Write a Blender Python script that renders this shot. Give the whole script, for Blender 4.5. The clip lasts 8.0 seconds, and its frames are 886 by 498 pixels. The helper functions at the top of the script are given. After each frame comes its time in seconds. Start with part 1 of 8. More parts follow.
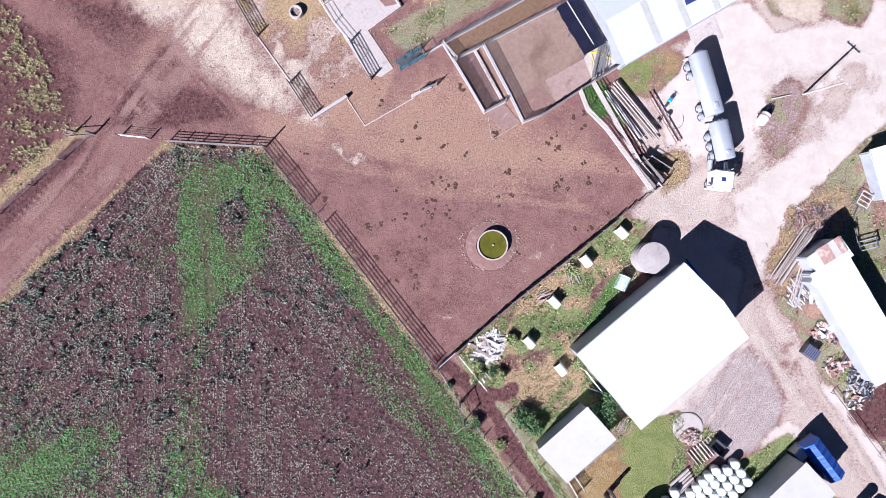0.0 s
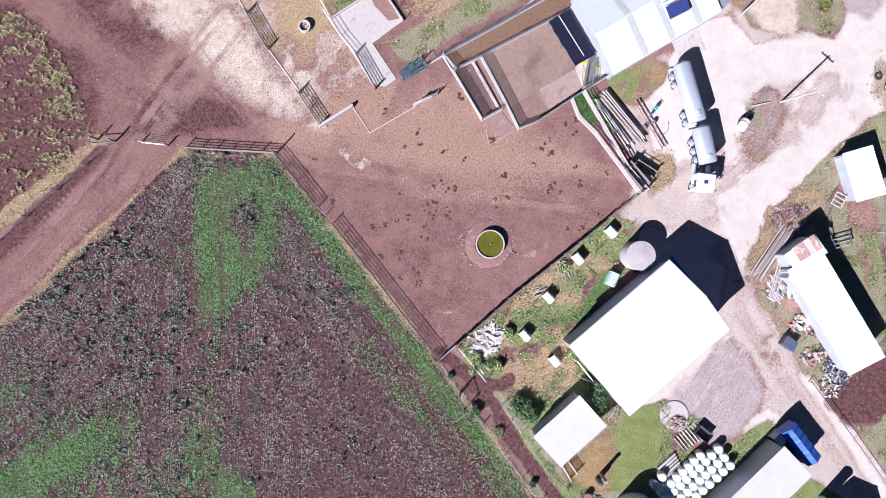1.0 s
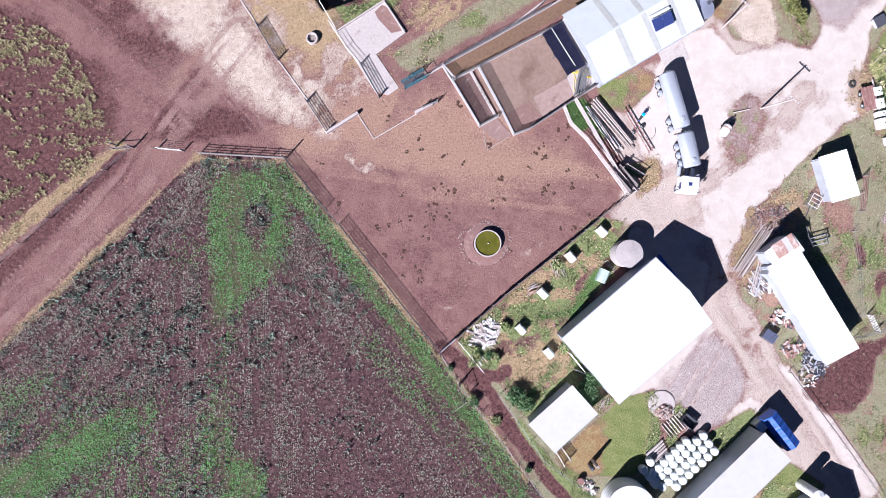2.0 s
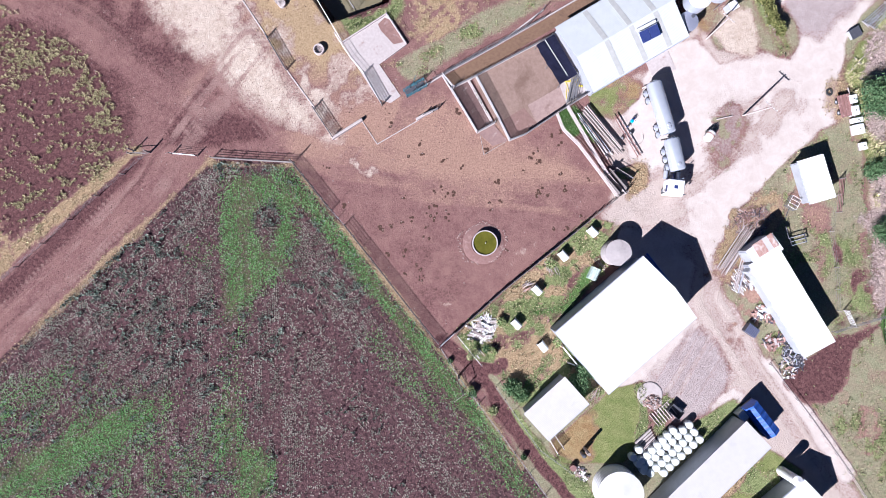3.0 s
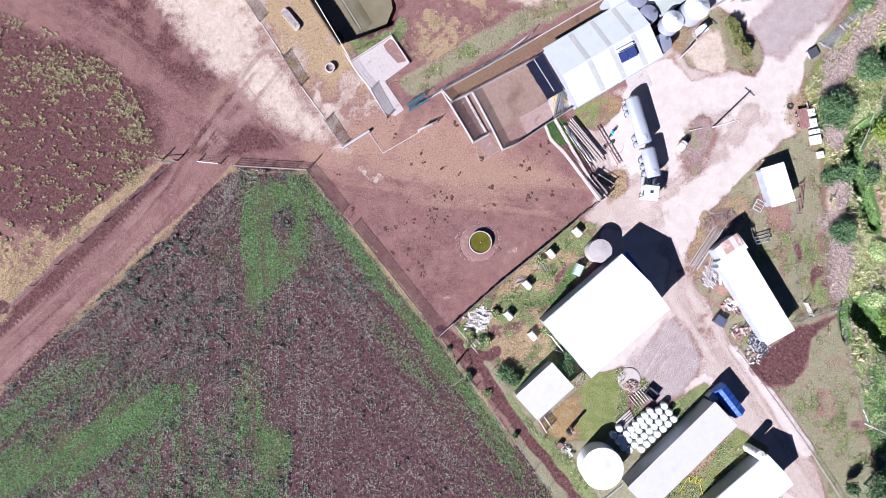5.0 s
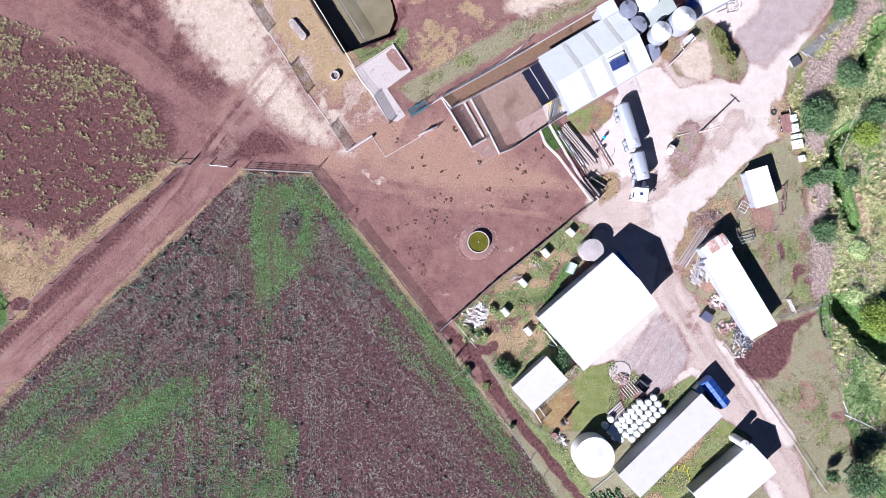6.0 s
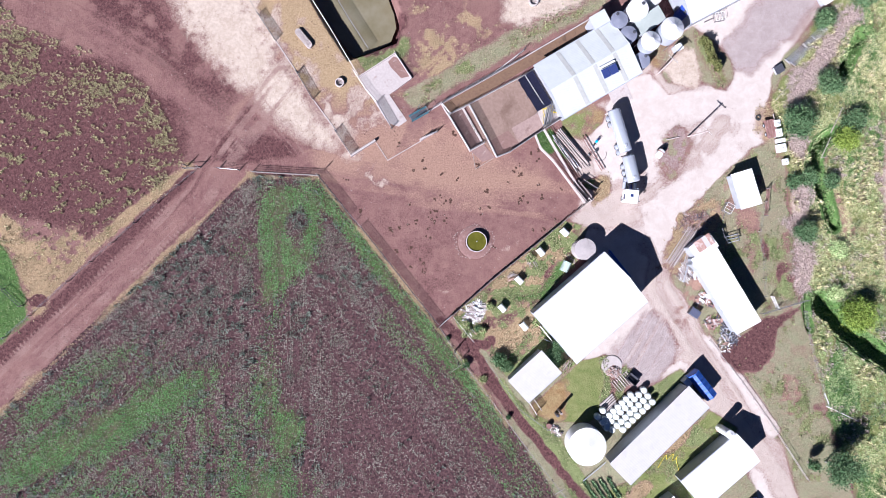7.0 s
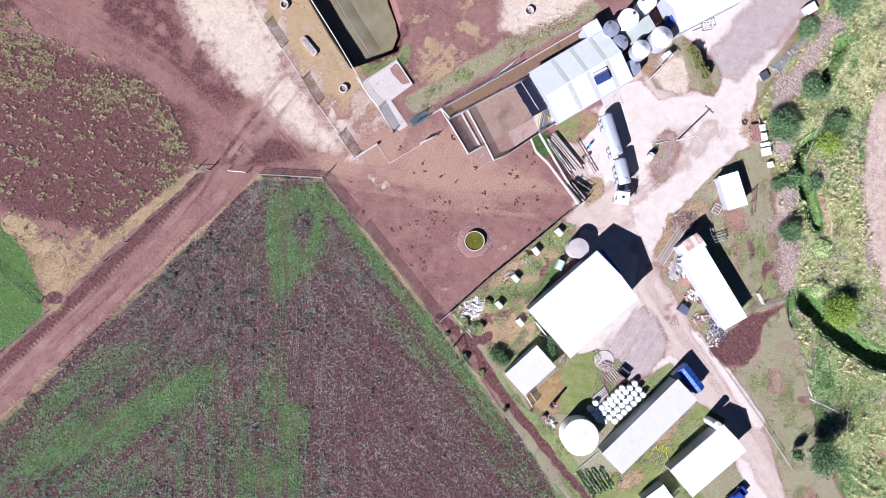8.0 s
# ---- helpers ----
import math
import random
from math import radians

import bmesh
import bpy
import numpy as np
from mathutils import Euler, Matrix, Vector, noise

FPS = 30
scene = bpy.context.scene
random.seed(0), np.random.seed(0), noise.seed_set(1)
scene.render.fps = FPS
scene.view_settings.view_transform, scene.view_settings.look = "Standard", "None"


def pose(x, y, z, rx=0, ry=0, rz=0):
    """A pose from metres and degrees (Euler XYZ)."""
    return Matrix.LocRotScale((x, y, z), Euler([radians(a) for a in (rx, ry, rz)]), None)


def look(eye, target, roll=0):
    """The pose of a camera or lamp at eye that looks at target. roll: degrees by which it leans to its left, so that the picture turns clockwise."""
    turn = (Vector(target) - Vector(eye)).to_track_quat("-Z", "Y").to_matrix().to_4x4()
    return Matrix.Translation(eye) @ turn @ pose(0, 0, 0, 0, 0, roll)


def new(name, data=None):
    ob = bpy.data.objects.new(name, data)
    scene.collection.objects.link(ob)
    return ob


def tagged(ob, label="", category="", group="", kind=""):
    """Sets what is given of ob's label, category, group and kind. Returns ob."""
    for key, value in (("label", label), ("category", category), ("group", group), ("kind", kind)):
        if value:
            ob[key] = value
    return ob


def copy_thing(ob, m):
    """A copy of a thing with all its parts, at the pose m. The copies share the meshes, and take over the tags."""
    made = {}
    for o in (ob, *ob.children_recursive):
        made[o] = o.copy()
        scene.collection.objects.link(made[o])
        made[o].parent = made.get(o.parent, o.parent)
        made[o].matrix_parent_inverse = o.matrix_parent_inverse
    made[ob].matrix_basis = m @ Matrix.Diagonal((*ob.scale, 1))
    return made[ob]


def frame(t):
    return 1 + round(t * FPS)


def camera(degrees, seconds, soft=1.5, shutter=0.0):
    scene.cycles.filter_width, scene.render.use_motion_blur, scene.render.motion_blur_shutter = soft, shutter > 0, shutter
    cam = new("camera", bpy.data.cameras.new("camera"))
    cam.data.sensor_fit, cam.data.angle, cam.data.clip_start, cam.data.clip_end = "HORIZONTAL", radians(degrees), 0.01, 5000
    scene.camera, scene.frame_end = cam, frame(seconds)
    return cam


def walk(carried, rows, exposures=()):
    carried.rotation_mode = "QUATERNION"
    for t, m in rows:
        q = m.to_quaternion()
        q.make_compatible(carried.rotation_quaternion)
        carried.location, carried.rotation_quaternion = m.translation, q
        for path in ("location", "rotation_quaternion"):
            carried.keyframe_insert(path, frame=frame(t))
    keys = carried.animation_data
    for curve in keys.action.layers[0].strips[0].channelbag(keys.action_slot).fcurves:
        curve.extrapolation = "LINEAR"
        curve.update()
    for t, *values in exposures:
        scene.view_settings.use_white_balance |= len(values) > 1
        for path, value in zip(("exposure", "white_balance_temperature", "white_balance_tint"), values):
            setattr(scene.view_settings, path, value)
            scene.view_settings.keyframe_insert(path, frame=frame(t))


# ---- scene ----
cam = camera(75.1, 8.0, soft=0.85)
ROWS = [
    (0.0, 0.000, 0.000, 76.000, 0.000, -0.000, 0.000),
    (0.5, -0.137, -0.166, 78.432, 0.075, -0.077, -0.117),
    (1.0, -0.278, -0.351, 80.909, 0.161, -0.135, -0.223),
    (1.5, -0.416, -0.545, 83.361, 0.236, -0.202, -0.320),
    (3.0, -0.675, -1.006, 90.669, 0.411, -0.374, -0.450),
    (3.5, -0.753, -1.108, 93.118, 0.436, -0.432, -0.467),
    (4.0, -0.858, -1.238, 95.542, 0.461, -0.509, -0.494),
    (4.5, -0.963, -1.351, 97.982, 0.496, -0.566, -0.501),
    (6.0, -1.203, -1.564, 105.371, 0.481, -0.678, -0.541),
    (6.5, -1.276, -1.682, 107.835, 0.496, -0.726, -0.548),
    (7.0, -1.361, -1.776, 110.311, 0.491, -0.763, -0.544),
    (7.5, -1.427, -1.913, 112.756, 0.506, -0.801, -0.551),
    (8.0, -1.492, -2.015, 115.060, 0.511, -0.848, -0.548),
]
walk(cam, [(t, pose(x, y, z, rx, ry, rz)) for t, x, y, z, rx, ry, rz in ROWS],
     exposures=[(0.0, 1.07, 5250.0, 15.0), (8.0, 1.07, 5250.0, 15.0)])

# ---- world, sun ----
SUN_EL, SUN_DIR = 37.5, Vector((0.675, 0.737, 0.0))      # shadows fall towards SUN_DIR
world = bpy.data.worlds.new("world")
scene.world = world
world.use_nodes = True
wn = world.node_tree
sky = wn.nodes.new("ShaderNodeTexSky")
sky.sky_type, sky.sun_disc = "NISHITA", False
sky.sun_elevation, sky.sun_rotation = radians(SUN_EL), math.atan2(-SUN_DIR.x, -SUN_DIR.y)
sky.air_density, sky.dust_density, sky.ozone_density, sky.altitude = 0.2, 0.0, 5.0, 600
wn.links.new(sky.outputs[0], wn.nodes["Background"].inputs[0])
wn.nodes["Background"].inputs[1].default_value = 0.05
sun = new("sun", bpy.data.lights.new("sun", "SUN"))
sun.data.energy, sun.data.angle, sun.data.color = 5.0, radians(0.5), (1.0, 0.875, 0.75)
sun.matrix_world = look((0, 0, 60), Vector((0, 0, 60)) + SUN_DIR * math.cos(radians(SUN_EL)) - Vector((0, 0, math.sin(radians(SUN_EL)))))


# ---- materials ----
def node(nt, kind, **inputs):
    n = nt.nodes.new("ShaderNode" + kind)
    for key, value in inputs.items():
        n.inputs[key.replace("_", " ")].default_value = value
    return n


def noise_tex(nt, scale, detail=4, rough=0.6, coord="Object", distort=0.0):
    tc = nt.nodes.new("ShaderNodeTexCoord")
    n = node(nt, "TexNoise", Scale=scale, Detail=detail, Roughness=rough, Distortion=distort)
    nt.links.new(tc.outputs[coord], n.inputs["Vector"])
    return n.outputs["Fac"]


def ramp(nt, fac, lo, hi, a=0.0, b=1.0):
    n = node(nt, "MapRange", From_Min=lo, From_Max=hi, To_Min=a, To_Max=b)
    nt.links.new(fac, n.inputs["Value"])
    return n.outputs["Result"]


def mix(nt, fac, a, b, mode="MIX"):
    n = nt.nodes.new("ShaderNodeMix")
    n.data_type, n.blend_type = "RGBA", mode
    for sock, value in ((n.inputs[0], fac), (n.inputs[6], a), (n.inputs[7], b)):
        if isinstance(value, (int, float)):
            sock.default_value = value
        elif isinstance(value, tuple):
            sock.default_value = (*value, 1)
        else:
            nt.links.new(value, sock)
    return n.outputs[2]


def maths(nt, op, a, b=0.0):
    n = nt.nodes.new("ShaderNodeMath")
    n.operation = op
    for sock, value in ((n.inputs[0], a), (n.inputs[1], b)):
        if isinstance(value, (int, float)):
            sock.default_value = value
        else:
            nt.links.new(value, sock)
    return n.outputs[0]


def bump(nt, bsdf, height, strength=0.4, distance=0.02):
    n = node(nt, "Bump", Strength=strength, Distance=distance)
    nt.links.new(height, n.inputs["Height"])
    nt.links.new(n.outputs[0], bsdf.inputs["Normal"])


def material(name, a, b, scale=6.0, rough=0.7, metal=0.0, wear=None, wear_scale=1.2, wear_amount=0.55, ribs=0.0, bump_amount=0.3, spread=0.0):
    """A surface of two colours in a fine grain, with worn or stained patches on a larger scale; ribs: pitch of corrugation along x."""
    m = bpy.data.materials.new(name)
    m.use_nodes = True
    nt = m.node_tree
    bsdf = nt.nodes["Principled BSDF"]
    fine = noise_tex(nt, scale, 5, 0.65)
    col = mix(nt, ramp(nt, fine, 0.3, 0.7), a, b)
    if wear:
        big = noise_tex(nt, wear_scale, 6, 0.7, distort=0.6)
        col = mix(nt, ramp(nt, big, wear_amount, wear_amount + 0.16), col, wear)
    if spread:
        info = nt.nodes.new("ShaderNodeObjectInfo")
        col = mix(nt, 1.0, col, mix(nt, info.outputs["Random"], (1 - spread,) * 3, (1 + spread,) * 3), "MULTIPLY")
    nt.links.new(col, bsdf.inputs["Base Color"])
    bsdf.inputs["Roughness"].default_value, bsdf.inputs["Metallic"].default_value = rough, metal
    height = fine
    if ribs:
        tc = nt.nodes.new("ShaderNodeTexCoord")
        wave = node(nt, "TexWave", Scale=0.314 / ribs)
        nt.links.new(tc.outputs["Object"], wave.inputs["Vector"])
        height = wave.outputs["Fac"]
        bump(nt, bsdf, height, 0.5, ribs * (0.06 if ribs > 0.18 else 0.25))
    else:
        bump(nt, bsdf, height, bump_amount, 0.02)
    return m


M_ROOF = material("white_roof_steel", (0.78, 0.79, 0.80), (0.72, 0.73, 0.75), 0.7, 0.45, 0.0, (0.66, 0.66, 0.66), 0.25, 0.6, ribs=0.19)
M_ROOF_OLD = material("aged_white_roof", (0.56, 0.59, 0.59), (0.50, 0.53, 0.53), 0.8, 0.5, 0.0, (0.44, 0.46, 0.45), 0.25, 0.6, ribs=0.19)
M_ROOF_GREY = material("zinc_roof", (0.55, 0.54, 0.55), (0.50, 0.49, 0.50), 0.8, 0.55, 0.0, (0.45, 0.44, 0.45), 0.3, 0.55, ribs=0.19)
M_RUST = material("rusty_roof", (0.33, 0.17, 0.14), (0.50, 0.36, 0.32), 2.5, 0.8, 0.0, (0.62, 0.55, 0.52), 1.1, 0.5, ribs=0.19)
M_SHEETPALE = material("translucent_sheet", (0.46, 0.465, 0.45), (0.38, 0.385, 0.37), 1.5, 0.5)
M_WALL = material("wall_steel", (0.42, 0.44, 0.48), (0.34, 0.36, 0.40), 1.0, 0.5, 0.1, (0.28, 0.27, 0.27), 0.5, 0.6, ribs=0.19)
M_CONC = material("concrete", (0.46, 0.42, 0.40), (0.36, 0.32, 0.31), 3.0, 0.85, 0.0, (0.26, 0.20, 0.18), 0.6, 0.55)
M_KERB = material("pale_concrete", (0.52, 0.47, 0.455), (0.40, 0.35, 0.34), 4.0, 0.85, 0.0, (0.36, 0.30, 0.28), 0.9, 0.62)
M_TANKLID = material("weathered_tank_lid", (0.44, 0.40, 0.40), (0.36, 0.33, 0.33), 2.0, 0.8, 0.0, (0.30, 0.27, 0.27), 0.6, 0.55)
M_TANKWHITE = material("white_tank_steel", (0.80, 0.80, 0.80), (0.74, 0.75, 0.76), 0.8, 0.4, 0.0, (0.66, 0.66, 0.66), 0.3, 0.62)
M_SILVER = material("galvanised_steel", (0.50, 0.53, 0.60), (0.42, 0.45, 0.53), 1.5, 0.45, 0.3, (0.55, 0.53, 0.52), 0.8, 0.62)
M_STAINLESS = material("stainless_tanker", (0.52, 0.55, 0.62), (0.46, 0.50, 0.58), 1.0, 0.42, 0.35)
M_RAIL = material("weathered_timber_rail", (0.22, 0.20, 0.195), (0.13, 0.115, 0.11), 6.0, 0.85, spread=0.25)
M_POST = material("grey_timber_post", (0.32, 0.29, 0.27), (0.22, 0.19, 0.18), 6.0, 0.9, spread=0.25)
M_PIPE = material("galvanised_pipe", (0.30, 0.30, 0.32), (0.20, 0.195, 0.20), 5.0, 0.5, 0.4, (0.30, 0.22, 0.18), 2.0, 0.6)
M_DARK = material("dark_rubber", (0.03, 0.03, 0.033), (0.05, 0.05, 0.05), 8.0, 0.8)
M_STEELDARK = material("dark_painted_steel", (0.05, 0.055, 0.07), (0.09, 0.09, 0.11), 4.0, 0.5)
M_PAINTWHITE = material("white_paint", (0.80, 0.80, 0.80), (0.75, 0.75, 0.76), 2.0, 0.35)
M_PLASTIC = material("white_plastic", (0.76, 0.78, 0.77), (0.70, 0.72, 0.72), 3.0, 0.4, 0.0, (0.55, 0.58, 0.55), 2.0, 0.62)
M_WRAP = material("silage_wrap", (0.74, 0.78, 0.76), (0.66, 0.70, 0.69), 5.0, 0.35, 0.0, (0.56, 0.60, 0.60), 1.5, 0.62)
M_BLUE = material("blue_tarpaulin", (0.03, 0.09, 0.42), (0.04, 0.13, 0.52), 3.0, 0.5)
M_BLUESTEEL = material("blue_painted_steel", (0.02, 0.05, 0.28), (0.03, 0.07, 0.36), 3.0, 0.45)
M_SOLAR = material("solar_glass", (0.03, 0.045, 0.15), (0.045, 0.06, 0.19), 3.0, 0.15)
M_YELLOW = material("yellow_hose", (0.62, 0.50, 0.03), (0.70, 0.58, 0.06), 4.0, 0.5)
M_LOG = material("grey_log", (0.44, 0.38, 0.36), (0.30, 0.25, 0.24), 4.0, 0.9, spread=0.3)
M_PINKWOOD = material("split_firewood", (0.45, 0.30, 0.26), (0.28, 0.17, 0.14), 5.0, 0.9, spread=0.35)
M_STONE = material("pale_stone", (0.42, 0.33, 0.30), (0.27, 0.19, 0.175), 5.0, 0.9, spread=0.25)
M_REDSTEEL = material("red_oxide_steel", (0.30, 0.17, 0.155), (0.20, 0.10, 0.09), 3.0, 0.7, 0.0, (0.55, 0.42, 0.40), 1.4, 0.55)
M_JUNKDARK = material("mixed_dark_scrap", (0.10, 0.09, 0.12), (0.05, 0.05, 0.06), 5.0, 0.7, spread=0.5)


# ---- ground cover: how much of each surface lies where ----
def value_noise(x, y, size, seed, octaves=4):
    rng = np.random.RandomState(seed)
    out, amp, total = np.zeros_like(x), 1.0, 0.0
    for k in range(octaves):
        table = rng.rand(256, 256)
        u, v = x / size + 1000.0, y / size + 1000.0
        i, j = np.floor(u).astype(int), np.floor(v).astype(int)
        fu, fv = u - i, v - j
        fu, fv = fu * fu * (3 - 2 * fu), fv * fv * (3 - 2 * fv)
        a, b = table[i % 256, j % 256], table[(i + 1) % 256, j % 256]
        c, d = table[i % 256, (j + 1) % 256], table[(i + 1) % 256, (j + 1) % 256]
        out += amp * ((a * (1 - fu) + b * fu) * (1 - fv) + (c * (1 - fu) + d * fu) * fv)
        total += amp
        amp, size = amp * 0.5, size * 0.5
    return out / total


def inside(x, y, poly):
    """Signed distance to a polygon, positive inside."""
    best, odd = np.full_like(x, 1e9), np.zeros(x.shape, bool)
    for (x0, y0), (x1, y1) in zip(poly, poly[1:] + poly[:1]):
        dx, dy = x1 - x0, y1 - y0
        k = np.clip(((x - x0) * dx + (y - y0) * dy) / (dx * dx + dy * dy + 1e-9), 0, 1)
        best = np.minimum(best, np.hypot(x - x0 - k * dx, y - y0 - k * dy))
        if y0 != y1:
            odd ^= ((y0 > y) != (y1 > y)) & (x < (x1 - x0) * (y - y0) / (y1 - y0) + x0)
    return np.where(odd, best, -best)


def near_line(x, y, path):
    best = np.full_like(x, 1e9)
    for (x0, y0), (x1, y1) in zip(path, path[1:]):
        dx, dy = x1 - x0, y1 - y0
        k = np.clip(((x - x0) * dx + (y - y0) * dy) / (dx * dx + dy * dy + 1e-9), 0, 1)
        best = np.minimum(best, np.hypot(x - x0 - k * dx, y - y0 - k * dy))
    return best


FIELD = [(-36.29, 13.96), (-23.41, 13.30), (-0.60, -15.76), (3.52, -21.44), (12.97, -35.06), (24.11, -49.83), (30.80, -58.71), (-96.19, -56.57), (-96.15, -41.31), (-87.34, -33.68), (-50.67, 0.48)]
GRAVEL = [(27.94, 6.55), (29.91, 9.60), (29.16, 13.35), (28.74, 16.08), (26.96, 19.50), (27.21, 21.54), (30.65, 23.56), (32.05, 26.51), (34.72, 30.03), (37.59, 31.72), (40.46, 32.85), (43.84, 28.27), (49.58, 29.95), (55.30, 29.12), (56.17, 33.91),
          (52.61, 41.93), (56.21, 53.36), (79.27, 53.31), (75.71, 47.57), (71.01, 41.85), (67.25, 36.72), (63.95, 31.58), (63.64, 25.87), (62.62, 18.80), (54.74, 13.16), (51.02, 9.43), (45.81, 4.36), (42.88, -1.29), (43.72, -6.97),
          (47.87, -12.68), (51.77, -19.53), (58.52, -27.54), (66.36, -38.96), (71.88, -52.62), (60.45, -52.44), (57.23, -37.70), (52.74, -32.56), (53.40, -25.78), (47.19, -20.83), (40.31, -23.92), (33.46, -26.09), (26.69, -22.62), (31.41, -7.98), (26.72, -1.14), (28.71, 4.28)]
CALF_RUN = [(2.09, -13.71), (23.18, 4.17), (26.90, 3.65), (26.16, 0.82), (25.04, -4.40), (16.84, -12.97), (25.78, -23.03), (22.80, -25.26), (18.33, -20.42), (12.00, -25.41), (9.76, -21.91), (6.41, -18.56), (3.80, -17.81)]
LAWN_SOUTH = [(31.16, -47.47), (34.93, -45.84), (41.23, -41.43), (51.03, -32.53), (56.12, -35.99), (48.00, -45.47), (52.48, -51.74), (52.41, -56.82), (28.56, -56.42)]
PADDOCK_EAST = [(46.95, 4.35), (50.43, 7.73), (56.25, 14.51), (61.46, 18.46), (65.49, 19.01), (67.72, 14.43), (68.16, 5.30), (68.59, -4.95), (70.15, -15.20), (72.82, -28.86), (78.99, -38.01), (87.93, -54.01), (69.58, -53.71), (63.05, -30.99), (52.92, -19.54), (50.12, -14.98), (46.22, -8.13)]
BANK = [(69.20, 36.13), (75.68, 45.28), (80.46, 55.60), (99.01, 55.56), (97.13, -54.15), (81.03, -53.89), (72.80, -29.99), (69.61, -13.49), (67.10, 11.01), (64.93, 20.15), (63.31, 27.02)]
FAR_PLOUGH = [(87.54, 28.02), (96.34, 34.86), (100.11, -15.53), (90.29, -15.42), (86.50, -0.56), (84.95, 10.87), (85.66, 18.87)]
FEED_YARD = [(-38.95, 52.46), (-26.82, 52.43), (-14.59, 33.12), (-6.21, 23.79), (-10.22, 15.91), (-17.20, 16.86), (-21.42, 23.55), (-34.75, 42.83)]
MILK_YARD = [(-6.21, 23.79), (2.30, 26.80), (16.97, 20.47), (19.22, 19.10), (11.23, 14.84), (6.67, 11.48), (-10.22, 15.91)]
SLOPE_NORTH = [(-20.05, 53.55), (36.72, 53.41), (26.33, 44.31), (6.90, 34.38), (-5.06, 25.71), (-13.44, 35.38)]
GREEN_WEST = [(-93.84, 12.27), (-87.24, 4.95), (-82.28, 0.44), (-78.67, -9.08), (-78.46, -13.54), (-87.30, -19.23), (-93.92, -23.37)]
WORKYARD = [(30.25, -21.91), (39.20, -12.59), (42.92, -14.83), (45.16, -20.79), (41.80, -26.75), (37.71, -28.99), (34.73, -27.50)]
SOUTH_STRIP = [(11.37, -26.04), (16.39, -32.63), (21.45, -35.51), (24.22, -40.62), (28.67, -47.43), (33.09, -56.50), (28.56, -56.42), (22.47, -45.09), (13.01, -32.02), (9.46, -25.79)]

def along(x, y, path):
    """Distance along a path and signed distance to its side."""
    best, run, side, gone = np.full_like(x, 1e9), np.zeros_like(x), np.zeros_like(x), 0.0
    for (x0, y0), (x1, y1) in zip(path, path[1:]):
        dx, dy = x1 - x0, y1 - y0
        length = math.hypot(dx, dy)
        k = np.clip(((x - x0) * dx + (y - y0) * dy) / length ** 2, 0, 1)
        d = np.hypot(x - x0 - k * dx, y - y0 - k * dy)
        near = d < best
        cross = ((x - x0) * dy - (y - y0) * dx) / length
        side = np.where(near, np.copysign(d, cross), side)
        run = np.where(near, gone + k * length, run)
        best, gone = np.minimum(best, d), gone + length
    return run, side


WEST_PADDOCK = [(-91.56, 43.05), (-80.49, 41.77), (-70.51, 38.13), (-59.41, 33.58), (-51.85, 27.91), (-48.54, 22.48), (-48.12, 17.31), (-50.59, 13.95), (-58.20, 7.28), (-67.34, 0.86), (-75.08, 4.85), (-91.64, 8.90)]
ROAD_NORTH = [(-82.67, 51.45), (-70.49, 44.09), (-56.05, 35.81), (-42.70, 25.94), (-33.79, 19.91), (-24.85, 15.56), (-11.39, 11.06)]
ROAD_WEST = [(-93.94, -35.03), (-87.33, -29.01), (-71.84, -15.29), (-55.68, -0.37), (-46.16, 9.65), (-42.54, 16.37), (-38.25, 22.19), (-33.74, 27.58), (-30.12, 32.07)]
RUT = [(-91.73, -27.84), (-80.68, -17.42), (-70.70, -8.27), (-62.24, -0.30), (-55.09, 6.92), (-48.14, 13.93)]
YARD_TRACK = [(-24.85, 15.56), (-15.88, 13.01), (-2.38, 10.65), (11.18, 9.18), (23.07, 7.73), (33.30, 6.96)]
LOOP = [(32.72, 6.51), (39.59, 8.73), (47.67, 15.49), (54.87, 22.73), (54.93, 27.06), (49.58, 29.95), (42.11, 27.14), (35.18, 21.49)]
DRIVE_SOUTH = [(40.69, 5.54), (43.45, -1.30), (42.79, -8.66), (48.94, -17.80), (56.22, -28.64), (64.04, -41.19), (69.61, -51.45)]
FARMYARD = [(23.23, 22.13), (26.11, 25.18), (31.82, 26.63), (37.00, 30.01), (39.35, 35.13), (43.39, 37.97), (48.02, 41.94), (52.63, 43.64), (73.47, 52.17), (75.78, 52.17), (70.43, 41.86), (62.82, 32.73), (61.36, 27.03), (62.06, 20.17), (59.13, 15.63), (53.95, 14.53), (49.28, 7.74), (45.24, 4.36), (43.37, -8.10), (52.85, -24.07), (67.41, -45.77), (61.64, -49.07), (51.59, -33.10), (44.87, -23.97), (33.48, -24.96), (31.55, 3.35), (27.27, 7.35), (28.21, 10.18)]
DRIVE_NORTH = [(58.97, 36.75), (64.70, 43.60), (69.99, 51.03)]


